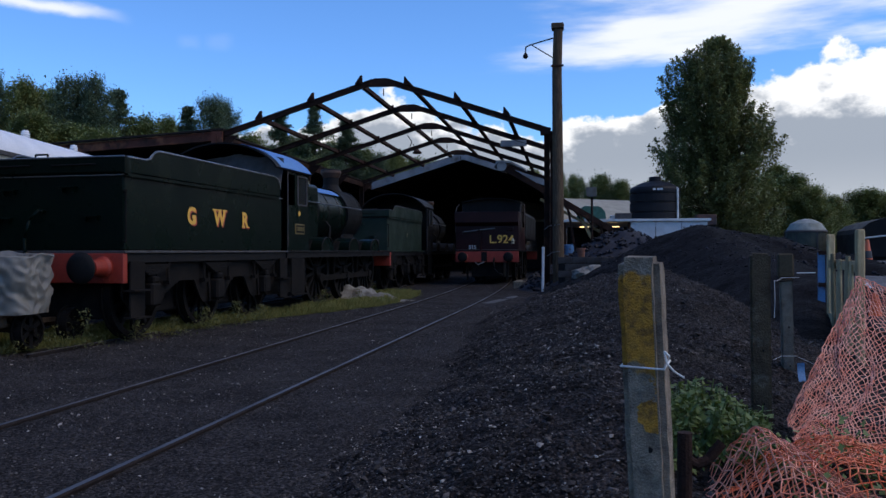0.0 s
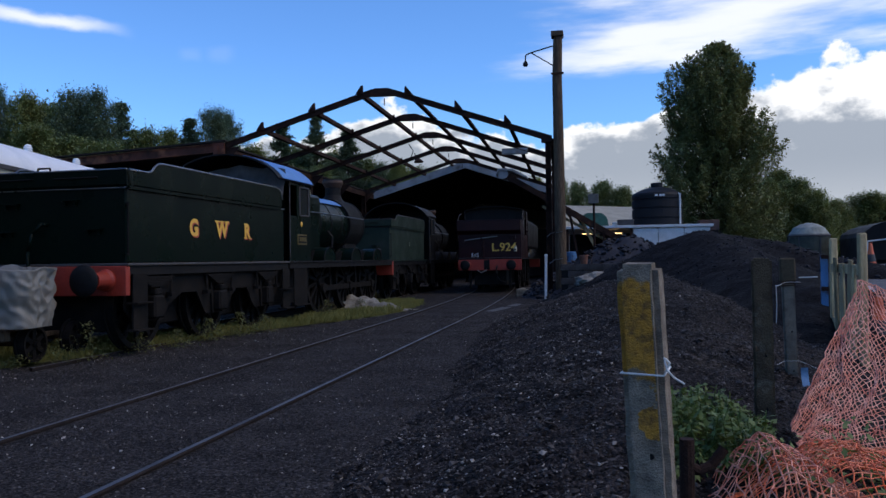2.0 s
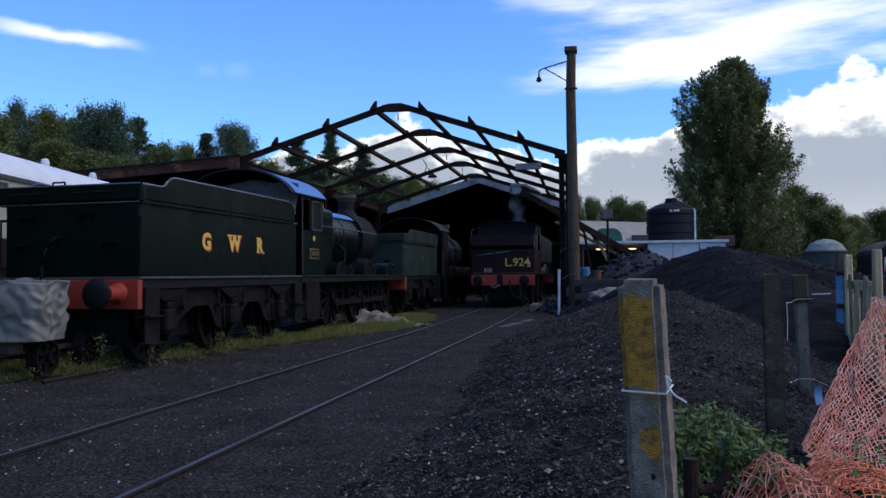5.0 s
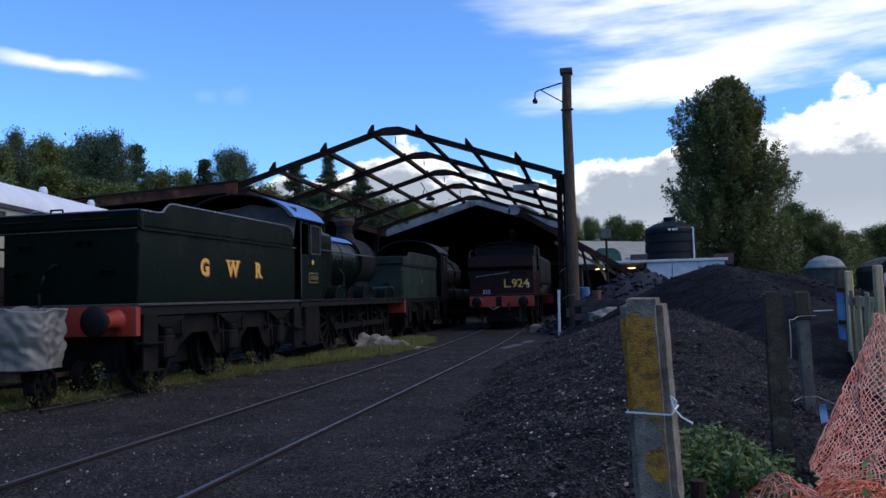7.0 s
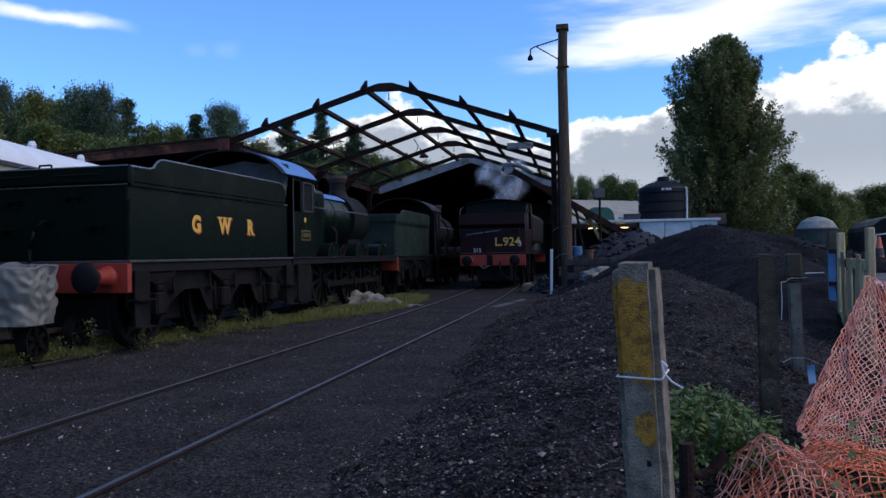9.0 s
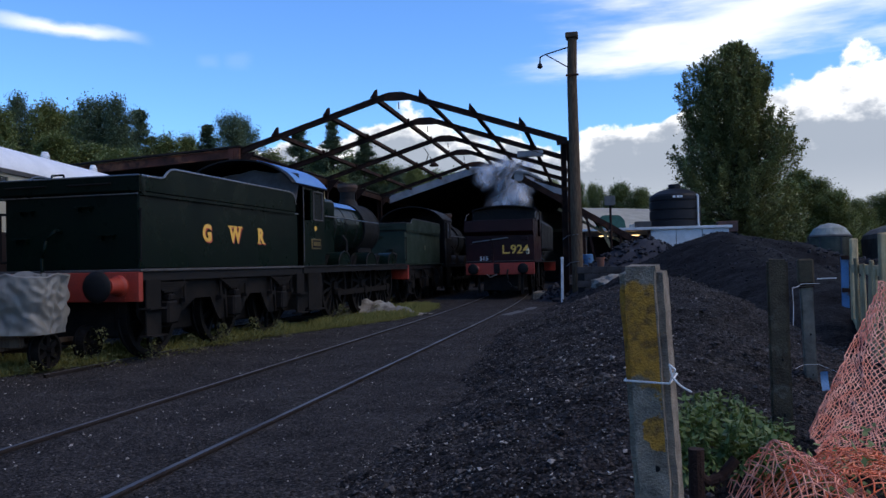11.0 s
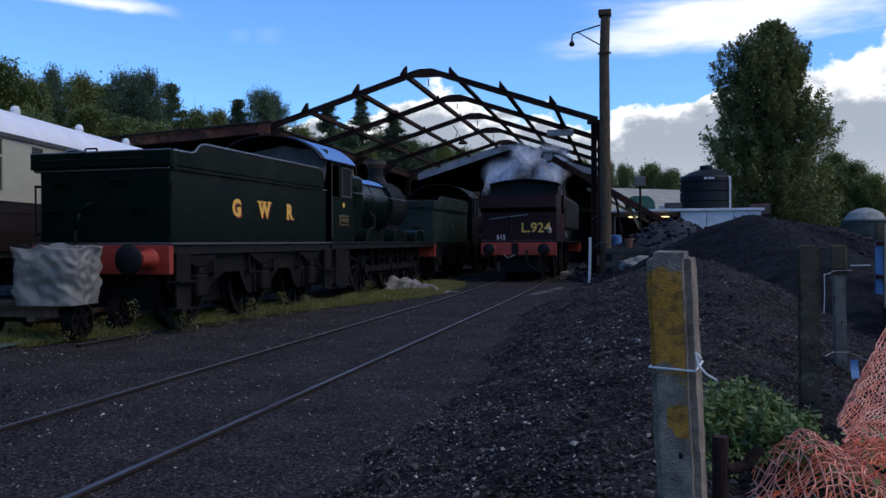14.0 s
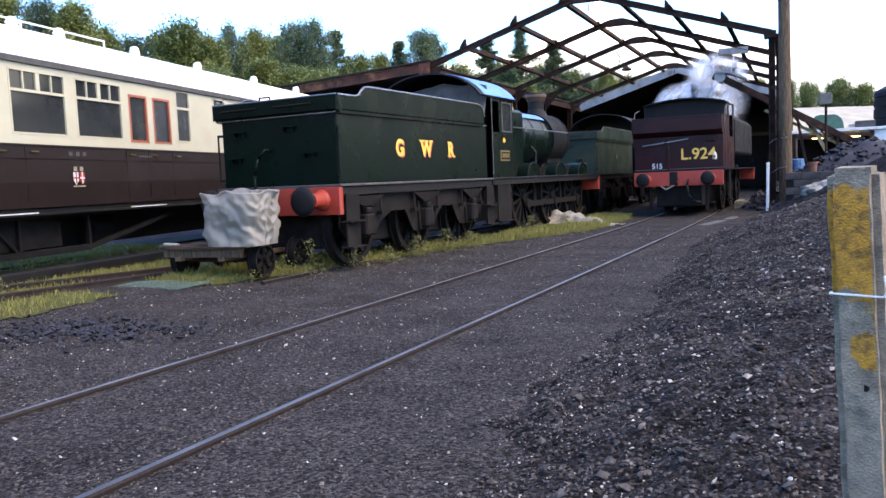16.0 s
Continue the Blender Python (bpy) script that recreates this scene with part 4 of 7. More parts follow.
def goods_engine(m, paint, roof, label, brassy=True):
    """An inside-cylinder six-coupled engine; local y = 0 is the tender's back, the cab starts at 5.5 m."""
    t = thing("steam_locomotive", label, "locomotive", m)
    zc, r0, r1 = 2.22, 0.70, 0.64
    part("running_plate", boxm(-1.24, 1.24, 5.48, 13.0, 1.235, 1.272, bev=0.006), BLACK, t)
    part("valance", boxm(-1.215, 1.215, 5.5, 12.95, 1.12, 1.232), BLACK, t)
    fr = boxm(-0.66, 0.66, 5.7, 12.9, 0.34, 1.12)
    part("frame", fr, UNDER, t)
    # cab: two side sheets with an open back, a curved roof and a spectacle plate
    for s in (-1, 1):
        cs = bmesh.new()
        x0, x1 = s * 1.17 - 0.012, s * 1.17 + 0.012
        extrude(cs, [(5.58, 1.27), (6.72, 1.27), (6.72, 2.22), (5.58, 2.22)], "x", x0, x1)
        extrude(cs, [(5.98, 2.22), (6.12, 2.22), (6.12, 2.98), (5.98, 2.98)], "x", x0, x1)
        extrude(cs, [(6.60, 2.22), (6.72, 2.22), (6.72, 2.98), (6.60, 2.98)], "x", x0, x1)
        extrude(cs, [(5.58, 2.86), (6.72, 2.86), (6.72, 3.02), (5.58, 3.02)], "x", x0, x1)
        part("cab_side", cs, paint, t)
        wf_ = bmesh.new()
        for a, b in (((6.11, 2.24), (6.61, 2.24)), ((6.61, 2.24), (6.61, 2.85)), ((6.61, 2.85), (6.11, 2.85)), ((6.11, 2.85), (6.11, 2.24))):
            rod(wf_, (s * 1.186, a[0], a[1]), (s * 1.186, b[0], b[1]), 0.018, 6)
        part("cab_window_frame", wf_, GREYTRIM, t)
        part("cab_window_glass", boxm(s * 1.168 - 0.003, s * 1.168 + 0.003, 6.12, 6.60, 2.24, 2.85), GLASSDARK, t)
        hp = bmesh.new()
        rod(hp, (s * 1.21, 5.54, 1.35), (s * 1.21, 5.54, 2.9), 0.012, 6)
        part("cab_handrail", hp, GREYTRIM, t)
        npl = boxm(s * 1.19 - 0.008, s * 1.19 + 0.008, 5.98, 6.46, 1.62, 1.84, bev=0.004)
        part("number_plate", npl, BRASS if brassy else BLACK, t, "small brass bordered plate")
        part("plate_field", boxm(s * 1.198 - 0.004, s * 1.198 + 0.004, 6.01, 6.43, 1.65, 1.81), BLACK, t)
        if brassy:
            bars = bmesh.new()
            for i in range(4):
                box(bars, s * 1.203 - 0.003, s * 1.203 + 0.003, 6.05 + i * 0.095, 6.12 + i * 0.095, 1.69, 1.78)
            part("plate_bars", bars, BRASS, t)
            part("route_disc", spun(bmesh.new(), [(0.055, 0), (0.055, 0.006)], 16, m=ALONG_X if s > 0 else pose(0, 0, 0, 0, -90, 0), at=(s * 1.184, 6.2, 2.06)), GOLD, t, "small yellow disc")
        # splashers over the coupled wheels
        for wy in (8.05, 9.95, 11.75):
            sp = bmesh.new()
            n = 12
            pr = [(wy + 0.40 * math.cos(math.pi * k / n), 1.272 + 0.32 * math.sin(math.pi * k / n)) for k in range(n + 1)]
            extrude(sp, pr, "x", s * 0.66, s * 1.12)
            part("splasher", sp, paint, t)
            bd = pipe(bmesh.new(), [(s * 1.125, y, z) for y, z in pr], 0.014)
            part("splasher_beading", bd, BLACK, t)
            wheel(t, "driving_wheel", s * 0.80, wy, 0.785, UNDER, 14, s)
        rd = bmesh.new()
        beam(rd, (s * 0.93, 8.0, 0.62), (s * 0.93, 11.8, 0.62), 0.05, 0.13)
        for wy in (8.05, 9.95, 11.75):
            rod(rd, (s * 0.90, wy, 0.62), (s * 0.98, wy, 0.62), 0.11, 14)
        part("coupling_rod", rd, UNDER, t, "oily coupling rod")
        part("step_plate", box(boxm(s * 1.19 - 0.012, s * 1.19 + 0.012, 5.75, 6.45, 0.34, 1.14), s * 1.1, s * 1.27, 5.72, 6.48, 0.33, 0.36), UNDER, t)
        hb = pipe(bmesh.new(), [(s * 0.80, 6.75, 2.42), (s * 0.80, 11.5, 2.42)], 0.016, 6)
        part("boiler_handrail", hb, STEEL, t, "long steel handrail")
        pp = pipe(bmesh.new(), [(s * 0.74, 8.9, 2.0), (s * 0.86, 8.9, 1.85), (s * 0.86, 8.85, 1.55), (s * 0.95, 8.6, 1.35), (s * 0.95, 8.5, 1.28)], 0.03, 6)
        part("feed_pipe", pp, BLACK, t)
        part("sand_box", boxm(s * 0.85 - 0.15, s * 0.85 + 0.15, 12.25, 12.6, 1.27, 1.6, bev=0.03), BLACK, t)
    arc = [(1.24 * math.sin(a), 2.94 + 0.52 * (math.cos(a) - math.cos(1.2)) / (1 - math.cos(1.2))) for a in [-1.2 + 0.15 * k for k in range(17)]]
    arc = [(x / math.sin(1.2), z) for x, z in arc]
    rf = bmesh.new()
    extrude(rf, arc + [(x * 0.985, z - 0.03) for x, z in arc[::-1]], "y", 4.95, 6.78)
    part("cab_roof", rf, BLACK, t, "curved black cab roof")
    if roof:
        bl = bmesh.new()
        sub = arc[9:]
        extrude(bl, [(x * 1.004, z + 0.012) for x, z in sub] + [(x, z + 0.004) for x, z in sub[::-1]], "y", 5.15, 6.74)
        part("roof_sheet", bl, BLUESHEET, t, "blue sheeting over the cab roof")
        cv = bmesh.new()
        bmesh.ops.create_grid(cv, x_segments=16, y_segments=8, size=0.5, matrix=Matrix.LocRotScale((0.2, 5.3, 2.85), Euler((radians(75), 0, 0)), (1.9, 0.9, 1)))
        for v in cv.verts:
            v.co.y += 0.15 * noise.noise(v.co * 3.1)
            v.co.z += 0.10 * noise.noise(v.co * 2.3 + Vector((5, 0, 0))) - 0.15 * abs(v.co.x - 0.2)
        part("storm_sheet", cv, material("storm_sheet_canvas", (0.085, 0.082, 0.08), 0.8, bump=0.1), t, "crumpled dark canvas storm sheet", smooth=True)
    spc = bmesh.new()
    extrude(spc, [(-1.17, 1.27), (1.17, 1.27), (1.17, 3.0)] + [(x * 0.94, z - 0.03) for x, z in arc[::-1]] + [(-1.17, 3.0)], "y", 6.70, 6.73)
    part("spectacle_plate", spc, paint, t)
    part("backhead", boxm(-0.65, 0.65, 6.45, 6.69, 1.3, 2.75, bev=0.08), BLACK, t)
    # boiler
    fb = bmesh.new()
    rr = 0.14
    prf = [(-0.74, 1.35), (-0.76, 2.62)] + [(-0.76 + rr - rr * math.cos(a), 2.72 + rr * math.sin(a)) for a in (0.4, 0.8, 1.2)] + \
          [(0.76 - rr + rr * math.cos(a), 2.72 + rr * math.sin(a)) for a in (1.2, 0.8, 0.4)] + [(0.76, 2.62), (0.74, 1.35)]
    extrude(fb, prf, "y", 6.73, 8.35)
    part("firebox", fb, paint, t)
    bo = spun(bmesh.new(), [(0.2, 0), (r0, 0.0), (r0 - 0.005, 0.03), (r1 + 0.02, 2.35), (r1 + 0.02, 2.4)], 36, at=(0, 8.3, zc), m=ALONG_Y)
    part("boiler", bo, paint, t, smooth=True)
    for y, r in ((8.55, r0 + 0.004), (9.35, r0 - 0.012), (10.15, r1 + 0.03)):
        part("boiler_band", spun(bmesh.new(), [(r - 0.02, -0.03), (r, -0.03), (r, 0.03), (r - 0.02, 0.03)], 36, at=(0, y, zc), m=ALONG_Y), BLACK, t)
    # thin blue strip along the boiler top, same colour as the cab roof sheet
    if roof:
        ar2 = [(0.70 * math.sin(k), zc + 0.70 * math.cos(k)) for k in [-0.1 + 0.12 * i for i in range(8)]]
        part("boiler_sheet", extrude(bmesh.new(), [(x * 1.012, zc + (z - zc) * 1.012) for x, z in ar2] + ar2[::-1], "y", 8.75, 10.6), BLUESHEET, t, "blue strip along the boiler top")
    sb = spun(bmesh.new(), [(0.72, 0.0), (0.72, 1.10), (0.735, 1.10), (0.735, 1.17), (0.66, 1.19), (0.60, 1.22), (0.3, 1.29), (0.05, 1.31)], 36, at=(0, 10.65, zc + 0.03), m=ALONG_Y)
    part("smokebox", sb, material("smokebox_black", (0.0070, 0.0072, 0.0070), 0.7, second=(0.0105, 0.0090, 0.0084), scale=2, spec=0.1), t, "sooty smokebox", smooth=False)
    part("smokebox_saddle", boxm(-0.5, 0.5, 10.8, 11.75, 1.25, 1.9, bev=0.05), BLACK, t)
    ch = spun(bmesh.new(), [(0.33, -0.06), (0.25, 0.05), (0.215, 0.14), (0.215, 0.42), (0.25, 0.44), (0.285, 0.47), (0.285, 0.54), (0.25, 0.58), (0.19, 0.58), (0.18, 0.3)], 28, at=(0, 11.25, 2.96))
    part("chimney", ch, BLACK, t, smooth=False)
    cc = spun(bmesh.new(), [(0.222, 0.34), (0.24, 0.36), (0.262, 0.42), (0.285, 0.46), (0.29, 0.50), (0.288, 0.53)], 28, at=(0, 11.25, 2.965))
    part("chimney_cap", cc, COPPER, t, "dull copper chimney cap")
    sv = spun(bmesh.new(), [(0.26, -0.05), (0.20, 0.03), (0.165, 0.12), (0.15, 0.30), (0.17, 0.34), (0.12, 0.36)], 24, at=(0, 9.2, 2.88))
    part("safety_valve_bonnet", sv, BRASS if brassy else BLACK, t, "brass safety valve bonnet", smooth=True)
    tf = boxm(-0.16, 0.16, 9.05, 9.35, 2.6, 2.75, bev=0.03)
    part("top_feed", tf, paint, t)
    beam_red(t, 12.95, 13.05, 0.82, 1.232, 1.22)
    for s in (-1, 1):
        buffer(t, s * 0.865, 13.05, 1.04, back=1)
    return t


tender(TEND @ pose(0.05, 0.06, 0), GREEN, True, "dark green six-wheeled tender lettered in gold and red, red buffer beam", 5.29)
goods_engine(TEND, GREEN, True, "dark green goods engine with blue sheeting on its cab roof")
Y2 = 23.9
TEND2 = pose(goods_x(Y2) - 0.17, Y2, 0, 0, 0, -0.4)
tender(TEND2, OLDGREEN, False, "faded green tender parked inside the shed", 5.0)
goods_engine(TEND2, BLACK, False, "unlit black goods engine inside the shed", False)


def tank_engine():
    """Maroon side-tank engine seen from its bunker; local y = 0 is the bunker's back."""
    t = thing("tank_locomotive", "maroon tank engine in steam, backing out of the shed", "locomotive")
    # bunker: straight lower part and an outward lip along the top
    bu = bmesh.new()
    extrude(bu, [(0.06, 1.27), (0.06, 2.20), (-0.17, 2.34), (-0.17, 2.72), (-0.14, 2.72), (-0.13, 2.37), (0.12, 2.24), (1.35, 2.24), (1.35, 1.27)], "x", -1.20, 1.20)
    part("bunker", bu, MAROON, t)
    for s in (-1, 1):
        part("bunker_side", extrude(bmesh.new(), [(0.06, 2.20), (1.35, 2.20), (1.35, 2.72), (-0.15, 2.72), (-0.15, 2.36)], "x", s * 1.20 - 0.02, s * 1.20 + 0.0), MAROON, t)
    part("beading", pipe(bmesh.new(), [(-1.21, 1.35, 2.73), (-1.21, -0.17, 2.73), (1.21, -0.17, 2.73), (1.21, 1.35, 2.73)], 0.014), MAROON, t)
    part("lower_beading", rodm((-1.20, 0.045, 1.30), (1.20, 0.045, 1.30), 0.012), GREYTRIM, t, "worn grey beading")
    part("coal", boxm(-1.1, 1.1, 0.15, 1.3, 2.3, 2.62, bev=0.1), COAL, t, "black coal in the bunker")
    part("footplate", boxm(-1.24, 1.24, 0.0, 9.55, 1.235, 1.272), BLACK, t)
    beam_red(t, -0.04, 0.06, 0.83, 1.235, 1.21)
    beam_red(t, 9.45, 9.55, 0.83, 1.235, 1.21)
    for s in (-1, 1):
        buffer(t, s * 0.865, -0.04, 1.03, head=0.19)
        buffer(t, s * 0.865, 9.55, 1.03, back=1, head=0.19)
    part("patched_paint", boxm(-0.22, 0.0, -0.046, -0.041, 0.86, 1.22), BLACK, t, "scorched patch round the drawhook")
    hk = pipe(bmesh.new(), [(0, -0.05, 1.02), (0, -0.22, 1.02), (0, -0.26, 0.94), (0.0, -0.20, 0.86)], 0.03, 8)
    part("drawhook", hk, UNDER, t)
    part("brake_hose", pipe(bmesh.new(), [(0.28, -0.02, 1.0), (0.27, -0.14, 0.85), (0.30, -0.2, 0.6), (0.42, -0.2, 0.42), (0.62, -0.15, 0.36)], 0.032, 8), BLACK, t, smooth=True)
    part("screw_coupling", pipe(bmesh.new(), [(-0.1, -0.1, 0.84), (-0.32, -0.14, 0.74), (-0.45, -0.1, 0.84)], 0.022, 6), STEEL, t)
    part("fire_iron", rodm((-0.95, -0.03, 1.98), (0.30, -0.03, 2.12), 0.018, 6), STEEL, t, "bright steel fire iron across the bunker")
    part("lamp_bracket", boxm(0.75, 1.0, -0.02, 0.06, 2.02, 2.16, bev=0.02), MAROON, t)
    part("lamp_bracket", boxm(-1.05, -0.95, -0.02, 0.06, 1.92, 2.02), MAROON, t)
    part("standpipe", pipe(bmesh.new(), [(-0.24, 0.0, 1.25), (-0.24, 0.02, 1.95)], 0.03, 8), MAROON, t)
    letters("L.924", 0.43, GOLD, t, "engine_number", Matrix.Translation((0.07, 0.052, 1.56)) @ pose(0, 0, 0, 90, 0, 0), 0.003, 0.006)
    letters("515", 0.20, WHITE, t, "duty_number", Matrix.Translation((-0.72, 0.052, 1.335)) @ pose(0, 0, 0, 90, 0, 0), 0.003, 0.003)
    tl = spun(bmesh.new(), [(0.05, 0.0), (0.058, 0.02), (0.058, 0.13), (0.04, 0.16), (0.035, 0.20), (0.01, 0.21)], 14, at=(0.99, -0.04, 1.53))
    part("tail_lamp", tl, CREAM, t, "small pale painted oil lamp")
    part("lamp_lens", spun(bmesh.new(), [(0.032, 0), (0.032, 0.02)], 14, m=pose(0, 0, 0, 90, 0, 0), at=(0.99, -0.095, 1.60)), GLASSDARK, t)
    # cab
    arc = [(1.15 * x, 3.19 + 0.15 * (1 - x * x)) for x in [-1 + 0.125 * k for k in range(17)]]
    rf = bmesh.new()
    extrude(rf, arc + [(x, z - 0.03) for x, z in arc[::-1]], "y", 1.05, 3.05)
    part("cab_roof", rf, BLACK, t, "curved black cab roof")
    bp = bmesh.new()
    extrude(bp, [(-1.15, 2.30), (1.15, 2.30), (1.15, 3.12)] + [(x, z - 0.03) for x, z in arc[::-1]] + [(-1.15, 3.12)], "y", 1.32, 1.35)
    part("cab_back", bp, BLACK, t, "sooty black cab back sheet")
    for s in (-1, 1):
        part("spectacle", spun(bmesh.new(), [(0.15, 0), (0.17, 0.012), (0.15, 0.02)], 20, m=pose(0, 0, 0, 90, 0, 0), at=(s * 0.72, 1.32, 2.95)), BLACK, t)
        cs = bmesh.new()
        extrude(cs, [(1.35, 1.27), (3.0, 1.27), (3.0, 3.18), (2.6, 3.18), (2.6, 2.2), (1.8, 2.2), (1.6, 3.18), (1.35, 3.18)], "x", s * 1.17 - 0.012, s * 1.17 + 0.012)
        part("cab_side", cs, MAROON, t)
        part("cab_handrail", pipe(bmesh.new(), [(s * 1.24, 0.12, 1.95), (s * 1.24, 0.10, 2.5), (s * 1.23, 0.35, 2.95), (s * 1.22, 0.9, 3.05)], 0.013, 6), GREYTRIM, t, "grey grab rail")
        ta = bmesh.new()
        extrude(ta, [(s * 0.55, 1.72), (s * 1.16, 1.72), (s * 1.20, 1.78), (s * 1.20, 2.75), (s * 1.10, 2.88), (s * 0.5, 2.92)], "y", 3.0, 8.6)
        # black instead of maroon: the shade on the tank is put into its colour
        part("side_tank", ta, BLACK, t, "side tank, coloured black for the shade on it")
        part("tank_step", boxm(s * 1.22 - 0.08, s * 1.22 + 0.08, 7.6, 7.9, 1.5, 1.53), BLACK, t)
        part("rear_step", box(boxm(s * 1.17 - 0.012, s * 1.17 + 0.012, 1.6, 2.0, 0.35, 1.24), s * 1.08, s * 1.26, 1.58, 2.02, 0.34, 0.37), UNDER, t)
        part("frame_plate", boxm(s * 0.60 - 0.015, s * 0.60 + 0.015, 0.1, 9.4, 0.50, 1.235), UNDER, t)
        part("wire", pipe(bmesh.new(), [(s * 1.22, 1.4, 2.5), (s * 1.24, 2.4, 2.3), (s * 1.23, 3.0, 2.35)], 0.012, 5), BLACK, t)
    part("boiler", spun(bmesh.new(), [(0.2, 0), (0.66, 0), (0.64, 5.6), (0.6, 5.65)], 28, at=(0, 3.0, 2.15), m=ALONG_Y), MAROON, t, smooth=True)
    part("smokebox", spun(bmesh.new(), [(0.69, 0), (0.69, 0.75), (0.62, 0.8), (0.2, 0.9), (0.02, 0.92)], 28, at=(0, 8.6, 2.15), m=ALONG_Y), BLACK, t)
    part("chimney", spun(bmesh.new(), [(0.32, -0.05), (0.22, 0.12), (0.20, 0.5), (0.27, 0.54), (0.27, 0.62), (0.2, 0.64)], 24, at=(0, 8.75, 2.82)), BLACK, t)
    part("dome", spun(bmesh.new(), [(0.34, -0.05), (0.29, 0.05), (0.29, 0.3), (0.2, 0.45), (0.04, 0.5)], 24, at=(0, 6.4, 2.78)), MAROON, t, smooth=True)
    # dark box added under the engine so no lit ground shows through
    part("tail_axle_guard", boxm(-0.62, 0.62, 0.15, 9.2, 0.25, 1.2, bev=0.03), UNDER, t)
    part("life_guard", box(boxm(-0.80, -0.72, 0.05, 0.12, 0.15, 0.85), 0.72, 0.80, 0.05, 0.12, 0.15, 0.85), UNDER, t)
    wheels = []
    for wy in (2.9, 4.85, 7.1):
        for s in (-1, 1):
            wheels.append(wheel(t, "driving_wheel", s * 0.80, wy, 0.70, UNDER, 12, s))
    return t, wheels


ENGINE, ENGINE_WHEELS = tank_engine()


def coach():
    """Chocolate and cream corridor coach. Local y runs along it, x = 1.4 is the side that faces the yard, z = 0 the rails."""
    t = thing("railway_coach", "chocolate and cream railway coach with a white roof", "railway coach", COACH)
    a, b, hw = 4.4, 29.0, 1.40
    # side openings: from, to, sill, head
    wins = [(5.5, 6.7), (7.1, 8.3), (8.55, 9.78), (10.04, 11.25), (11.48, 12.70)]
    doors = [(12.90, 13.46), (13.64, 14.22)]
    low, waist, head, gut = 1.10, 2.10, 3.27, 3.36
    holes = sorted([(p, q, 2.25, 3.25, "win") for p, q in wins] + [(p, q, 2.22, 3.11, "door") for p, q in doors] + [(14.44, 14.95, 2.28, 3.33, "narrow")] +
                   [(15.9, 16.4, 2.9, 3.3, "vent"), (17.2, 18.4, 2.25, 3.25, "win"), (19.0, 20.2, 2.25, 3.25, "win"), (21.0, 22.2, 2.25, 3.25, "win"), (23.0, 24.2, 2.25, 3.25, "win")])
    lo = bmesh.new()
    extrude(lo, [(hw - 0.10, low), (hw - 0.02, low), (hw + 0.01, 1.5), (hw, waist), (hw - 0.05, waist)], "y", a, b)
    part("lower_side", lo, BROWN, t, "chocolate brown lower side")
    at = a
    for p, q, z0, z1, kind in holes:
        for nm, y0, y1, c0, c1 in (("upper_panel", at, p, waist, gut), ("waist_panel", p, q, waist, z0), ("head_panel", p, q, z1, gut)):
            part(nm, boxm(hw - 0.06, hw, y0, y1, c0, c1), CREAM, t)
        at = q
    part("upper_panel", boxm(hw - 0.06, hw, at, b, waist, gut), CREAM, t, "cream upper side")
    part("far_side", boxm(-hw, -hw + 0.06, a, b, low, gut), BROWN, t)
    part("floor_pan", boxm(-hw + 0.06, hw - 0.1, a, b, low, low + 0.08), BLACK, t)
    for y0, y1 in ((a - 0.03, a + 0.03), (b - 0.03, b + 0.03)):
        part("end_wall", boxm(-hw + 0.06, hw - 0.06, y0, y1, low, gut), BROWN, t)
    part("inner_partition", boxm(-0.35, -0.30, a + 0.1, b - 0.1, low, 3.3), material("coach_interior", (0.16, 0.13, 0.10), 0.8), t)
    for p, q, z0, z1, kind in holes:
        w = thing("window" if kind != "door" else "door_window", "", "")
        w.parent = t
        fr = bmesh.new()
        mat = WINRED if kind == "door" else CREAM
        e = 0.045 if kind == "door" else 0.03
        for x0, x1, y0, y1, c0, c1 in ((hw - 0.04, hw + 0.006, p, p + e, z0, z1), (hw - 0.04, hw + 0.006, q - e, q, z0, z1),
                                       (hw - 0.04, hw + 0.006, p, q, z0, z0 + e), (hw - 0.04, hw + 0.006, p, q, z1 - e, z1)):
            box(fr, x0, x1, y0, y1, c0, c1)
        part("window_frame", fr, mat, w)
        part("pane", boxm(hw - 0.035, hw - 0.027, p + 0.01, q - 0.01, z0 + 0.01, z1 - 0.01), GLASSDARK, w)
        if kind == "win":
            part("transom", boxm(hw - 0.04, hw + 0.004, p, q, 2.90, 2.945), CREAM, w)
            mid = (p + q) / 2
            part("mullion", boxm(hw - 0.04, hw + 0.004, mid - 0.04, mid + 0.04, 2.948, z1), CREAM, w)
            for k in (-1, 1):
                c = mid + k * (q - p) / 4
                part("glazing_bar", boxm(hw - 0.04, hw + 0.002, c - 0.012, c + 0.012, 2.948, z1), CREAM, w)
        if kind == "narrow":
            part("transom", boxm(hw - 0.04, hw + 0.004, p, q, 2.95, 3.0), CREAM, w)
    ln = bmesh.new()
    for z in (waist - 0.02, waist - 0.22):
        box(ln, hw + 0.002, hw + 0.016, a, b, z - 0.01, z + 0.012)
    part("waist_moulding", ln, BROWN, t)
    for y in (10.35, 13.5, 9.7, 14.3, 12.82):
        part("door_handle", rodm((hw + 0.03, y, waist - 0.12), (hw + 0.03, y + 0.16, waist - 0.12), 0.014, 6), BRASS, t, "small brass handle")
        part("door_seam", boxm(hw, hw + 0.008, y - 0.1, y - 0.09, low + 0.1, waist - 0.05), BLACK, t)
    lb = bmesh.new()
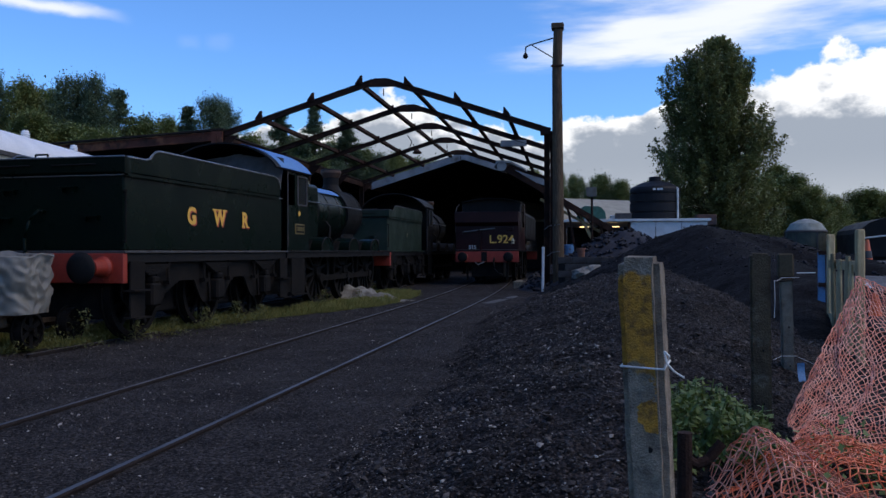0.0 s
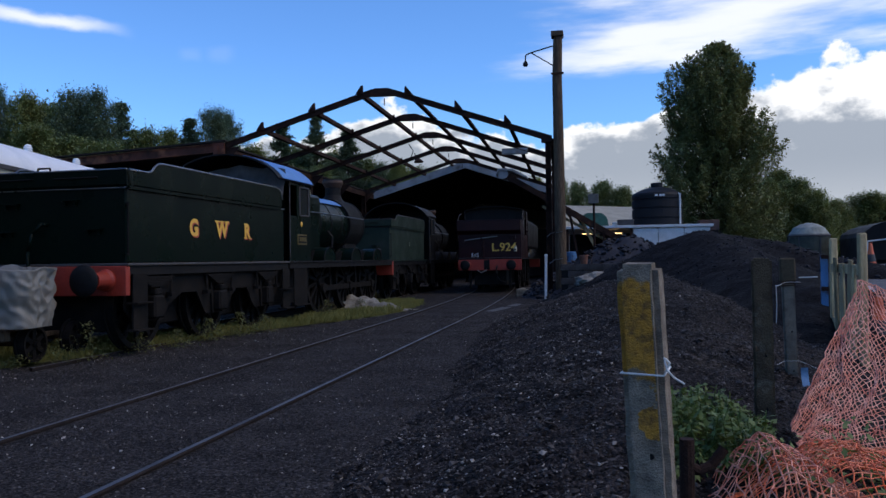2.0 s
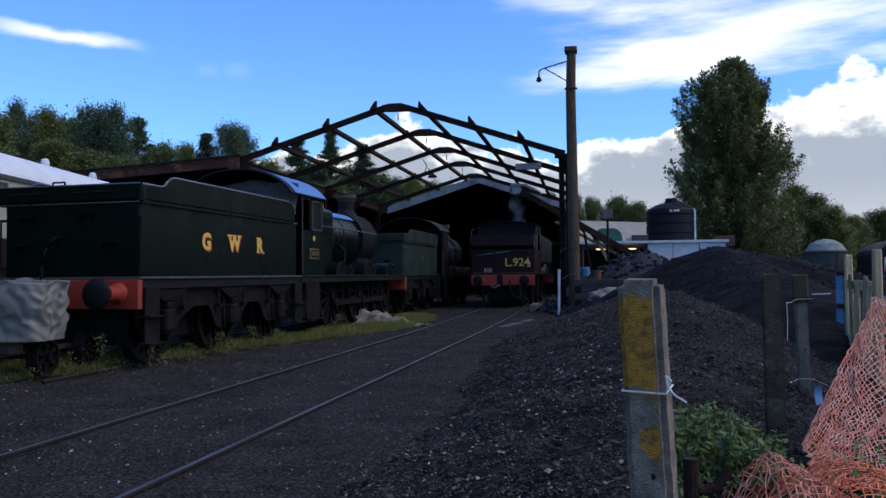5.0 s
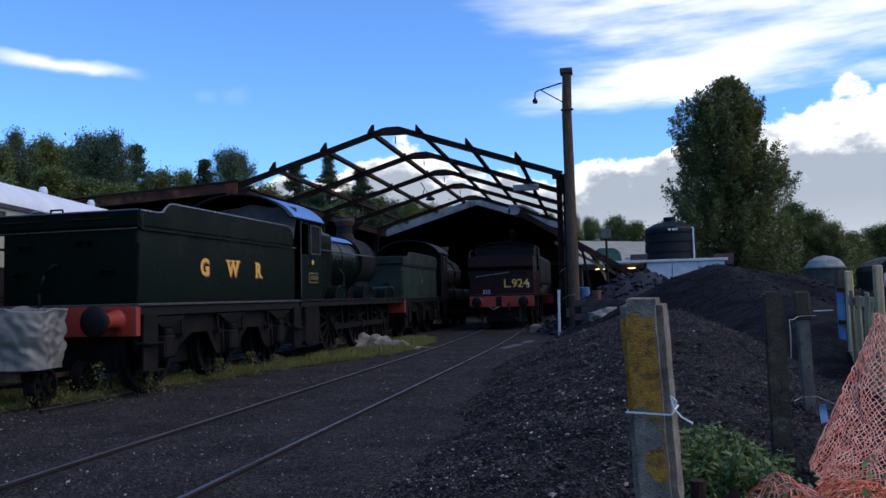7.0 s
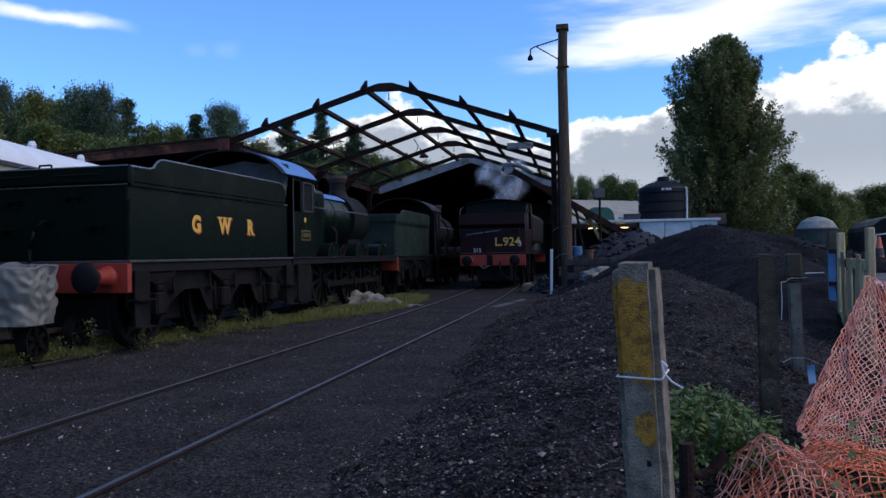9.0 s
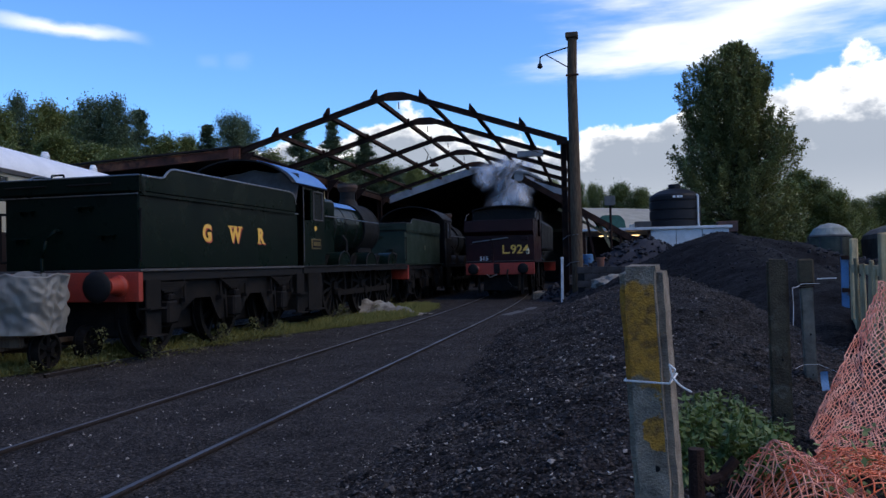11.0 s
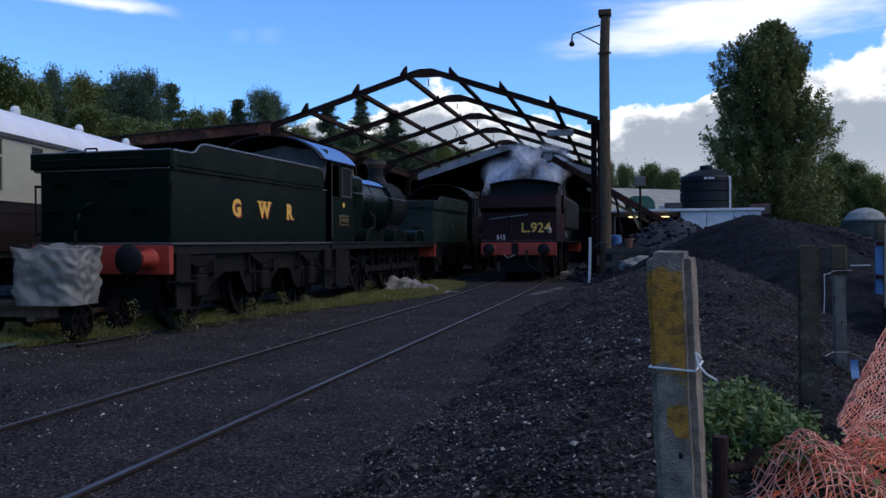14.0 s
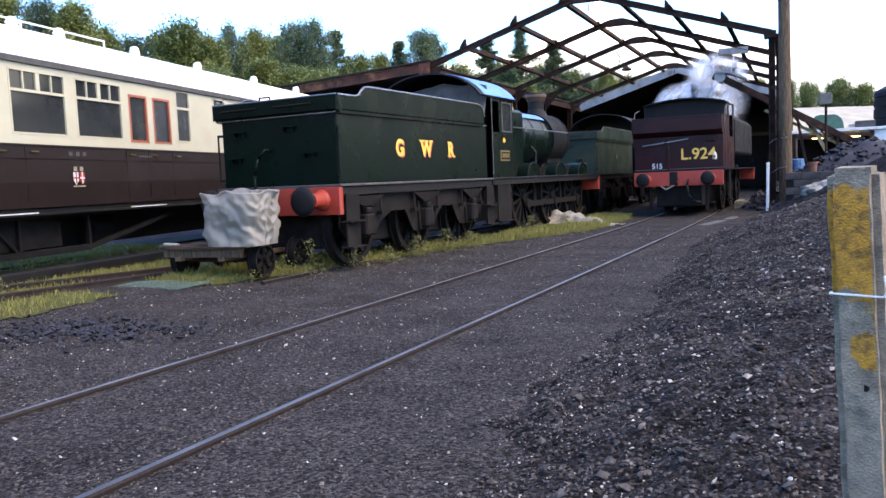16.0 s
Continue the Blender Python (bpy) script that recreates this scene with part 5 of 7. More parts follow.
    for i in range(3):
        box(lb, hw + 0.003, hw + 0.012, 11.2 + 0.17 * i, 11.29 + 0.17 * i, 1.93, 2.0)
    for i in range(6):
        box(lb, hw + 0.003, hw + 0.012, 13.1 + 0.07 * i, 13.15 + 0.07 * i, 1.94, 1.98)
    part("faded_writing", lb, GREYTRIM, t, "faded gilt writing")
    for y0, mat in ((11.27, WHITE), (11.42, RED)):
        other = RED if mat is WHITE else WHITE
        sh = extrude(bmesh.new(), [(y0, 1.66), (y0, 1.52), (y0 + 0.06, 1.45), (y0 + 0.12, 1.52), (y0 + 0.12, 1.66)], "x", hw + 0.008, hw + 0.016)
        crest = part("crest_shield", sh, mat, t, "small painted crest shield")
        part("cross", box(boxm(hw + 0.017, hw + 0.021, y0 + 0.048, y0 + 0.072, 1.47, 1.66), hw + 0.017, hw + 0.021, y0, y0 + 0.12, 1.55, 1.575), other, crest)
        part("supporter", boxm(hw + 0.008, hw + 0.014, y0 + 0.02, y0 + 0.10, 1.675, 1.75, bev=0.003), LINING, crest)
        part("scroll", boxm(hw + 0.008, hw + 0.014, y0 - 0.01, y0 + 0.13, 1.41, 1.435), LINING, crest)
    # roof with gutter, ventilators and rain strips
    arc = [(1.44 * math.sin(k), 3.40 + 0.78 * (math.cos(k) - math.cos(1.45)) / (1 - math.cos(1.45))) for k in [-1.45 + 0.145 * i for i in range(21)]]
    rf = bmesh.new()
    extrude(rf, arc + [(x * 0.98, z - 0.04) for x, z in arc[::-1]], "y", a - 0.05, b + 0.05)
    part("roof", rf, ROOFWHITE, t, "white painted curved roof")
    gt = bmesh.new()
    box(gt, hw - 0.02, hw + 0.045, a, b, gut - 0.02, gut + 0.075)
    box(gt, -hw - 0.045, -hw + 0.02, a, b, gut - 0.02, gut + 0.075)
    part("gutter", gt, GREYTRIM, t, "dark gutter board")
    for i, y in enumerate([5.6, 7.4, 9.0, 11.3, 12.4, 14.6, 17.0, 19.8, 22.5, 25.3, 26.9]):
        vt = bmesh.new()
        spun(vt, [(0.07, -0.06), (0.07, 0.05), (0.13, 0.06), (0.145, 0.10), (0.10, 0.12), (0.135, 0.14), (0.135, 0.18), (0.10, 0.20), (0.12, 0.22), (0.09, 0.27), (0.02, 0.29)], 16, at=(0, 0, 0))
        bmesh.ops.transform(vt, matrix=Matrix.Translation((0.42, y, 4.09)) @ Matrix.Scale(0.78, 4), verts=vt.verts[:])
        part("roof_ventilator", vt, ROOFWHITE, t)
    rl = bmesh.new()
    pipe(rl, [(0.15, 5.5, 4.35), (0.15, 14.0, 4.35)], 0.018, 5)
    for y in (5.5, 7.6, 9.7, 11.8, 14.0):
        rod(rl, (0.15, y, 4.15), (0.15, y, 4.36), 0.018, 5)
    part("roof_pipe", rl, ROOFWHITE, t, "raised pipe along the roof")
    # underframe
    part("solebar", boxm(hw - 0.16, hw - 0.06, a, b, 0.92, 1.09), BLACK, t)
    part("step_board", boxm(hw - 0.05, hw + 0.12, a + 0.4, b - 0.4, 0.98, 1.01), BLACK, t)
    for y0, y1 in ((9.2, 10.3), (12.6, 13.7)):
        part("step_edge", boxm(hw + 0.10, hw + 0.125, y0, y1, 1.012, 1.03), WHITE, t, "white edged step")
    tr = bmesh.new()
    for x in (hw - 0.2,):
        beam(tr, (x, 6.0, 0.90), (x, 8.5, 0.36), 0.06, 0.08)
        beam(tr, (x, 8.5, 0.36), (x, 11.8, 0.36), 0.06, 0.10)
        beam(tr, (x, 11.8, 0.36), (x, 14.6, 0.90), 0.06, 0.08)
        for y in (8.5, 10.2, 11.8):
            beam(tr, (x, y, 0.36), (x, y, 0.95), 0.06, 0.06)
        beam(tr, (x, 10.2, 0.36), (x, 9.6, 0.95), 0.04, 0.05)
    part("truss_rod", tr, BLACK, t, "trussed underframe bars")
    part("battery_box", boxm(0.3, hw - 0.25, 9.0, 11.2, 0.42, 0.95, bev=0.02), UNDER, t)
    part("brake_cylinder", spun(bmesh.new(), [(0.25, 0), (0.27, 0.1), (0.27, 0.6), (0.2, 0.65)], 18, at=(0.6, 12.4, 0.62), m=ALONG_Y), UNDER, t)
    for yb in (6.6, 25.8):
        bg = boxm(-1.0, 1.0, yb - 1.5, yb + 1.5, 0.55, 0.75)
        part("bogie_frame", box(box(bg, hw - 0.42, hw - 0.34, yb - 1.6, yb + 1.6, 0.32, 0.78, bev=0.02), -hw + 0.34, -hw + 0.42, yb - 1.6, yb + 1.6, 0.32, 0.78, bev=0.02), UNDER, t)
        for dy in (-1.2, 1.2):
            for s in (-1, 1):
                wheel(t, "coach_wheel", s * 0.80, yb + dy, 0.50, UNDER, 8, s)
            part("axlebox", boxm(hw - 0.36, hw - 0.2, yb + dy - 0.14, yb + dy + 0.14, 0.36, 0.64, bev=0.02), UNDER, t)
    # black block added below the floor to keep the underframe dark
    part("rear_bulk", boxm(-0.75, 0.45, a + 0.3, b - 0.3, 0.35, 1.08), BLACK, t)
    return t


coach()

# ---- the shed ----
SHED = pose(-6.95, 25.2, 0, 0, 0, 1.6)
BAYS = [0.0, 4.75, 9.25, 13.8, 18.8]
HALF_L, HALF_R = -5.72, 5.62


def rafter_z(x):
    return 7.0 - (0.305 * -x if x < 0 else 0.335 * x)


def build_shed():
    t = thing("engine_shed", "half-unroofed rusty steel engine shed", "shed", SHED, kind="structure")
    for y in BAYS:
        tr = thing("roof_truss", "", "")
        tr.parent = t
        for s, end in ((-1, HALF_L), (1, HALF_R)):
            rb = bmesh.new()
            x0 = 0.30 * s
            a, b = (x0, y, rafter_z(x0)), (end, y, rafter_z(end))
            beam(rb, a, b, 0.03, 0.20)
            for dz in (0.09, -0.09):
                beam(rb, (a[0], y, a[2] + dz), (b[0], y, b[2] + dz), 0.12, 0.02)
            part("rafter", rb, RUST, tr)
        gp = bmesh.new()
        extrude(gp, [(-0.48, rafter_z(-0.48) - 0.10), (0, 6.74), (0.48, rafter_z(0.48) - 0.10), (0.48, rafter_z(0.48) + 0.10), (0.22, 7.03), (-0.22, 7.03), (-0.48, rafter_z(-0.48) + 0.10)], "y", y - 0.03, y + 0.03)
        part("apex_gusset", gp, RUST, tr)
        part("hanger", rodm((0.1, y, 6.68), (0.1, y, 6.45), 0.02, 5), RUST, tr)
        for x in (HALF_L,):
            part("knee_plate", extrude(bmesh.new(), [(x, rafter_z(x) - 0.1), (x - 0.7 * (1 if x > 0 else -1), rafter_z(x) + 0.02), (x, rafter_z(x) - 0.75)], "y", y - 0.012, y + 0.012), RUST, tr)
    # purlins standing on the rafters, with tapered front ends
    for i, x in enumerate((-4.27, -2.42, -0.74, 0.93, 2.60, 4.22)):
        s = 1 if x > 0 else -1
        pu = bmesh.new()
        z = rafter_z(x) + 0.13
        end = 21.2
        wob = [(x + 0.03 * noise.noise(Vector((i, k, 0))), y, z + 0.05 * noise.noise(Vector((k, i, 3)))) for k, y in enumerate([-0.1] + BAYS[1:] + [end])]
        if i == 2:
            wob[3] = (x + 0.05, BAYS[2], z - 0.03)
        for a, b in zip(wob, wob[1:]):
            beam(pu, a, b, 0.10, 0.14)
            beam(pu, (a[0] + s * 0.05, a[1], a[2] - 0.06), (b[0] + s * 0.05, b[1], b[2] - 0.06), 0.10, 0.02)
        part("purlin", pu, RUST, t)
        for y in BAYS:
            ti = bmesh.new()
            h = 0.36 if y == 0 else 0.24
            extrude(ti, [(x - 0.13, rafter_z(x) + 0.08), (x + 0.13, rafter_z(x) + 0.08), (x + 0.02 - 0.10 * s, rafter_z(x) + h), (x - 0.08 * s - 0.03, rafter_z(x) + h - 0.02)], "y", y - 0.10, y - 0.02)
            part("purlin_cleat", ti, RUST, t)
    # broken bits that hang from the purlins
    part("hanging_gutter", box(bmesh.new(), 3.6, 4.6, 4.7, 4.85, rafter_z(4.1) - 0.34, rafter_z(4.1) - 0.10, bev=0.02), SHEET, t, "grey piece of guttering hung on the truss")
    wr = pipe(bmesh.new(), [(-1.0, 9.2, 6.5), (-0.8, 9.2, 6.2), (-0.9, 9.2, 5.9), (-0.6, 9.2, 5.75), (-0.75, 9.3, 6.1)], 0.02, 5)
    part("dangling_cable", wr, BLACK, t)
    part("dangling_lamp", spun(bmesh.new(), [(0.05, 0), (0.22, -0.15), (0.2, -0.2)], 14, at=(-0.55, 9.2, 5.85)), RUST, t)
    for k, y in enumerate(BAYS):
        for x in (HALF_L, HALF_R):
            if k == 0 and x > 0:
                continue
            co = boxm(x - 0.12, x + 0.12, y - 0.008, y + 0.008, -0.1, rafter_z(x) - 0.05)
            box(co, x - 0.12, x - 0.10, y - 0.10, y + 0.10, -0.1, rafter_z(x) - 0.05)
            box(co, x + 0.10, x + 0.12, y - 0.10, y + 0.10, -0.1, rafter_z(x) - 0.05)
            part("column", co, RUST, t)
    # front right column, broad and rusty
    fc = boxm(5.42, 5.60, -0.02, 0.02, -0.1, 5.15)
    box(fc, 5.42, 5.44, -0.14, 0.14, -0.1, 5.15)
    box(fc, 5.58, 5.60, -0.14, 0.14, -0.1, 5.15)
    box(fc, 5.30, 5.62, -0.15, 0.15, 5.0, 5.22)
    part("front_column", fc, RUST, t, "broad rusty steel column")
    for x in (HALF_L, HALF_R):
        eb = bmesh.new()
        beam(eb, (x, 0, rafter_z(x) - 0.12), (x, 37, rafter_z(x) - 0.12), 0.18, 0.26)
        part("eaves_beam", eb, RUST, t)
    # the part that kept its roof
    y0, y1 = 20.9, 38.0
    for s, end in ((-1, HALF_L), (1, HALF_R)):
        rs = bmesh.new()
        n = 46
        for j in range(n):
            ya, yb = y0 + (y1 - y0) * j / n, y0 + (y1 - y0) * (j + 1) / n
            dz = 0.03 if j % 2 else 0.0
            a = [(0, ya, 7.0 + dz), (end * 1.03, ya, rafter_z(end * 1.03) + dz), (end * 1.03, yb, rafter_z(end * 1.03) + dz), (0, yb, 7.0 + dz)]
            vs = [rs.verts.new(p) for p in a] + [rs.verts.new((p[0], p[1], p[2] - 0.05)) for p in a]
            for f in ((0, 1, 2, 3), (7, 6, 5, 4), (0, 4, 5, 1), (1, 5, 6, 2), (2, 6, 7, 3), (3, 7, 4, 0)):
                rs.faces.new([vs[i] for i in f])
        part("roof_sheet", rs, DARKSHEET, t, "corrugated roof sheets, near-black like the unlit inside")
        fb = bmesh.new()
        beam(fb, (0, y0 - 0.08, 6.93), (end, y0 - 0.08, rafter_z(end) - 0.07), 0.06, 0.42)
        part("barge_board", fb, SHEET, t, "pale grey sheet edge of the remaining roof")
    # walls added to close the shed so that its inside stays dark
    part("back_wall", boxm(-14.0, 5.7, 38.0, 38.2, -0.2, 7.2), DARKSHEET, t, "near-black back wall that closes the unlit inside")
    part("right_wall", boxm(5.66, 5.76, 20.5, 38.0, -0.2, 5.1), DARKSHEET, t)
    # lower bay on the west side with its rusted fascia
    part("west_roof", extrude(bmesh.new(), [(-13.6, 4.92), (-5.74, 5.36), (-5.74, 5.42), (-13.6, 4.98)], "y", 0.02, 38.0), DARKSHEET, t, "near-black sheet roof of the west bay")
    fa = bmesh.new()
    beam(fa, (-5.6, -0.04, 5.24), (-13.6, -0.04, 4.80), 0.06, 0.30)
    for dz in (0.14, -0.14):
        beam(fa, (-5.6, -0.06, 5.24 + dz), (-13.6, -0.06, 4.80 + dz), 0.18, 0.025)
    part("fascia_beam", fa, RUSTRED, t, "rusted red fascia beam")
    ed = bmesh.new()
    beam(ed, (-5.5, -0.08, 5.46), (-13.7, -0.08, 5.02), 0.22, 0.05)
    part("roof_edge", ed, DARKSHEET, t)
    # added side wall, keeps the west bay dark
    part("west_wall", boxm(-13.8, -13.6, 0.0, 38.0, -0.2, 4.95), DARKSHEET, t)
    part("corner_bracket", box(boxm(-5.95, -5.55, -0.16, -0.05, 4.75, 5.40), -5.90, -5.75, -0.2, -0.1, 4.4, 5.3), RUSTRED, t)
    return t


build_shed()


def timber_pole():
    t = thing("timber_pole", "tall weathered timber pole with an iron lamp bracket", "pole", pose(-1.13, 25.15, 0))
    pb = bmesh.new()
    pts = [(0.06, 0.03, -0.2), (0.05, 0.0, 2.5), (0.035, 0.0, 5.0), (0.02, 0.0, 7.0), (0.06, 0.0, 8.35)]
    for a, b, r in zip(pts, pts[1:], (0.185, 0.175, 0.165, 0.155)):
        rod(pb, a, b, r, 14, r - 0.01)
    part("pole", pb, TIMBER, t)
    part("cap", boxm(-0.15, 0.24, -0.2, 0.2, 8.33, 8.50, bev=0.02), TIMBER, t)
    ar = pipe(bmesh.new(), [(-0.1, -0.05, 8.05), (-0.85, -0.05, 7.86), (-0.97, -0.05, 7.80), (-0.98, -0.05, 7.62)], 0.022, 6)
    rod(ar, (-0.1, -0.05, 7.42), (-0.78, -0.05, 7.86), 0.018, 6)
    part("bracket", ar, BLACK, t, "thin black iron bracket")
    part("lamp_holder", spun(bmesh.new(), [(0.03, 0), (0.07, -0.06), (0.09, -0.14), (0.05, -0.18)], 12, at=(-0.98, -0.05, 7.62)), BLACK, t)
    bo = bmesh.new()
    for z, x0 in ((2.05, -0.38), (1.2, -0.30)):
        pipe(bo, [(x0, -0.2, z - 0.12), (x0 + 0.15, -0.2, z), (0.12, -0.2, z + 0.04)], 0.012, 5)
    part("wire_ties", bo, STEEL, t)
    part("iron_strap", boxm(-0.16, 0.24, -0.20, -0.17, 7.1, 7.16), RUST, t)
    m = solid("marker_post", box(boxm(-0.04, 0.04, -0.04, 0.04, -0.1, 1.32, bev=0.01), -0.05, 0.05, -0.05, 0.05, 1.32, 1.38, bev=0.01), WHITE,
              "thin white marker post at the column's foot", "marker post", pose(-1.55, 24.7, 0, 0, 1.0, 0))
    return t


timber_pole()


def conveyor():
    t = thing("coal_conveyor", "sloping coal conveyor of rusty steel and boards", "conveyor")
    a, b = Vector((-3.40, 30.0, 4.50)), Vector((1.30, 31.0, 1.72))
    side = Vector((0.0, 0.30, 0))
    for s in (-1, 1):
        fr = bmesh.new()
        beam(fr, a + side * s, b + side * s, 0.06, 0.22)
        part("side_rail", fr, RUST, t)
    bl = bmesh.new()
    beam(bl, a + Vector((0, 0, 0.03)), b + Vector((0, 0, 0.03)), 0.54, 0.03)
    part("belt", bl, BLACK, t)
    lo = bmesh.new()
    off = Vector((0.25, 0, -0.55))
    beam(lo, a * 0.75 + b * 0.25 + off, b + off * 0.7, 0.06, 0.10)
    part("lower_chord", lo, GREYWOOD, t, "pale lower board")
    d = b - a
    for k in range(8):
        p, q = a + d * (0.28 + 0.09 * k), a + d * (0.33 + 0.09 * k)
        part("lattice_bar", beam(bmesh.new(), p, q + off * 0.8, 0.04, 0.05), RUST, t)
    part("head_drum", spun(bmesh.new(), [(0.05, -0.36), (0.19, -0.36), (0.19, 0.36), (0.05, 0.36)], 18, m=ALONG_Y, at=a), SHEET, t, "grey head drum")
    part("head_hood", extrude(bmesh.new(), [(a.x - 0.28, a.z - 0.05), (a.x - 0.2, a.z + 0.22), (a.x + 0.35, a.z + 0.18), (a.x + 0.9, a.z - 0.12), (a.x + 0.9, a.z - 0.18), (a.x + 0.3, a.z + 0.10), (a.x - 0.15, a.z + 0.14)], "y", a.y - 0.4, a.y + 0.4), SHEET, t, "grey sheet hood")
    for k, f in ((0, 0.52), (1, 0.80)):
        p = a + d * f
        for s in (-1, 1):
            part("leg", beam(bmesh.new(), p + side * s, Vector((p.x + 0.55 - 0.8 * k, p.y + side.y * s, -0.1)), 0.08, 0.08), RUST, t)
    part("stay", beam(bmesh.new(), a + d * 0.6, Vector((0.35, 30.6, 1.0)), 0.06, 0.12), GREYWOOD, t)
    return t


conveyor()

# ---- east side ----


def outbuilding():
    t = thing("coal_bay", "low flat-roofed bay with a white edge and dark open front", "outbuilding", kind="structure")
    part("roof_slab", boxm(-1.4, 5.35, 37.4, 45.5, 2.62, 2.74, bev=0.01), WHITE, t, "white roof edge")
    part("back_wall", boxm(-1.4, 5.3, 45.3, 45.5, -0.1, 2.6), BLACK, t)
    for k in range(3):
        part("side_panel", boxm(1.75 + 1.16 * k, 2.88 + 1.16 * k, 37.5, 37.58, 0.2, 2.6, bev=0.01), WHITE, t, "white flat panel")
    part("floor_slab", boxm(-1.4, 5.3, 37.5, 45.5, -0.1, 0.02), CONCRETE, t)
    for x in (-1.3, 1.7):
        part("bay_post", boxm(x - 0.08, x + 0.08, 37.5, 37.66, -0.1, 2.6), RUST, t)
    for x in (-0.6, 0.75):
        part("strip_light", boxm(x, x + 0.55, 39.0, 39.08, 2.40, 2.45), LAMPGLOW, t, "warm lit strip light")
    part("stored_drum", spun(bmesh.new(), [(0.28, 0), (0.28, 0.9), (0.2, 0.92)], 16, at=(-1.0, 33.5, 0.6)), BLUE, t)


outbuilding()


def water_tank():
    t = thing("water_tank", "large black ribbed polythene water tank with a white pipe", "water tank", pose(3.15, 41.3, 2.745))
    pr = [(1.22, 0.0), (1.25, 0.05)]
    for z in (0.45, 0.95, 1.40):
        pr += [(1.25, z - 0.05), (1.20, z - 0.02), (1.20, z + 0.02), (1.25, z + 0.05)]
    pr += [(1.25, 1.62), (1.20, 1.72), (0.75, 1.95), (0.32, 2.05)]
    part("shell", spun(bmesh.new(), pr, 40), TANKBLACK, t)
    part("lid", spun(bmesh.new(), [(0.28, 2.02), (0.30, 2.06), (0.30, 2.26), (0.2, 2.29)], 20), TANKBLACK, t)
    part("pipe", pipe(bmesh.new(), [(1.0, -0.75, 1.66), (1.05, -0.82, 1.62), (1.05, -0.82, 0.0)], 0.045, 8), WHITE, t, "white downpipe")
    for x, w in ((-0.18, 0.13), (0.02, 0.12), (0.16, 0.13)):
        part("label_bar", boxm(x, x + w, -1.262, -1.252, 1.52, 1.62), WHITE, t)


water_tank()


def far_east():
    g = thing("long_barn", "long low building with a cream sheet roof", "building", kind="structure")
    part("roof", extrude(bmesh.new(), [(-7.0, 3.6), (0.0, 5.75), (7.0, 3.6), (7.0, 3.4), (-7.0, 3.4)], "x", -9.0, 17.0), CREAMROOF, g, "cream corrugated roof")
    part("wall", boxm(-8.8, 16.8, -6.7, 6.7, -0.1, 3.4), GREYTRIM, g)
    g.matrix_basis = pose(-2.0, 68.0, 0, 0, 0, 38)
    tp = bmesh.new()
    extrude(tp, [(-0.72, 0), (0.72, 0), (0.66, 0.42), (0.42, 0.66), (-0.35, 0.68), (-0.62, 0.45)], "y", -0.6, 0.6)
    bmesh.ops.bevel(tp, geom=tp.edges[:], offset=0.05, segments=2, affect="EDGES")
    solid("covered_stack", tp, TARPGREEN, "green tarpaulin over a stack on the bay roof", "tarpaulin", pose(-0.05, 39.0, 2.745))
    for k, (x, w, h) in enumerate(((1.45, 0.75, 0.30), (1.0, 0.3, 0.22), (1.5, 0.5, 0.16))):
        b = box(boxm(-w / 2, w / 2, -0.3, 0.3, 0, h, bev=0.02), -w / 2 - 0.02, w / 2 + 0.02, -0.32, 0.32, h * 0.8, h * 0.9)
        solid("roof_box", b, WHITE if k else GREYTRIM, "pale box lying on the bay roof", "box", pose(x, 38.3 + 0.7 * k, 2.745), group="boxes on the bay roof")
    s = thing("sign_post", "grey sign seen from behind on a thin dark pole", "sign", pose(-0.02, 28.0, 0))
    part("pole", rodm((0, 0, 0.0), (0, 0, 3.52), 0.04, 8), RUST, s)
    part("plate", boxm(-0.20, 0.17, -0.055, -0.03, 3.16, 3.50, bev=0.01), material("sign_back", (0.12, 0.115, 0.10), 0.8), s)
    w = thing("retaining_wall", "low sooty block wall by the coal", "wall", kind="structure")
    me = mesh_of(boxm(-0.215, 0.215, -0.1, 0.1, 0.0, 0.205, bev=0.012), "block", material("sooty_block", (0.045, 0.038, 0.034), 0.95, second=(0.026, 0.022, 0.020), scale=5, bump=0.25, obj_random=0.3))
    for j in range(5):
        for i in range(6):
            b = new("block", me)
            b.parent = w
            b.matrix_basis = pose(-0.85 + 0.44 * i + (0.22 if j % 2 else 0), 24.6, 0.0 + 0.215 * j, 0, 0, random.uniform(-1, 1))
    part("footing", boxm(-1.05, 1.75, 24.54, 24.66, -0.1, 1.06), BLACK, w)
    solid("terracotta_pot", spun(bmesh.new(), [(0.10, 0), (0.12, 0.22), (0.14, 0.23), (0.14, 0.28), (0.11, 0.28), (0.10, 0.15)], 18), TERRACOTTA, "terracotta chimney pot on the block wall", "pot", pose(-0.35, 24.6, 1.063))
    rb = bmesh.new()
    bmesh.ops.create_icosphere(rb, subdivisions=4, radius=0.45)
    for v in rb.verts:
        v.co = Vector((v.co.x * 1.2, v.co.y, v.co.z * 0.6)) * (1 + 0.28 * noise.noise(v.co * 4) + 0.15 * noise.noise(v.co * 11))
    solid("rubble_sack", rb, FABRIC, "burst pale sack of rubble lying on the heap", "sack", pose(0.05, 20.2, 0.62))
    d = thing("domed_tank", "weathered grey domed tank beyond the coal", "tank", pose(8.05, 32.0, 0))
    part("shell", spun(bmesh.new(), [(0.72, 0), (0.74, 1.9), (0.71, 2.03), (0.6, 2.03)], 28), material("green_grey_metal", (0.075, 0.08, 0.06), 0.8, second=(0.045, 0.05, 0.04), scale=3, spec=0.15), d)
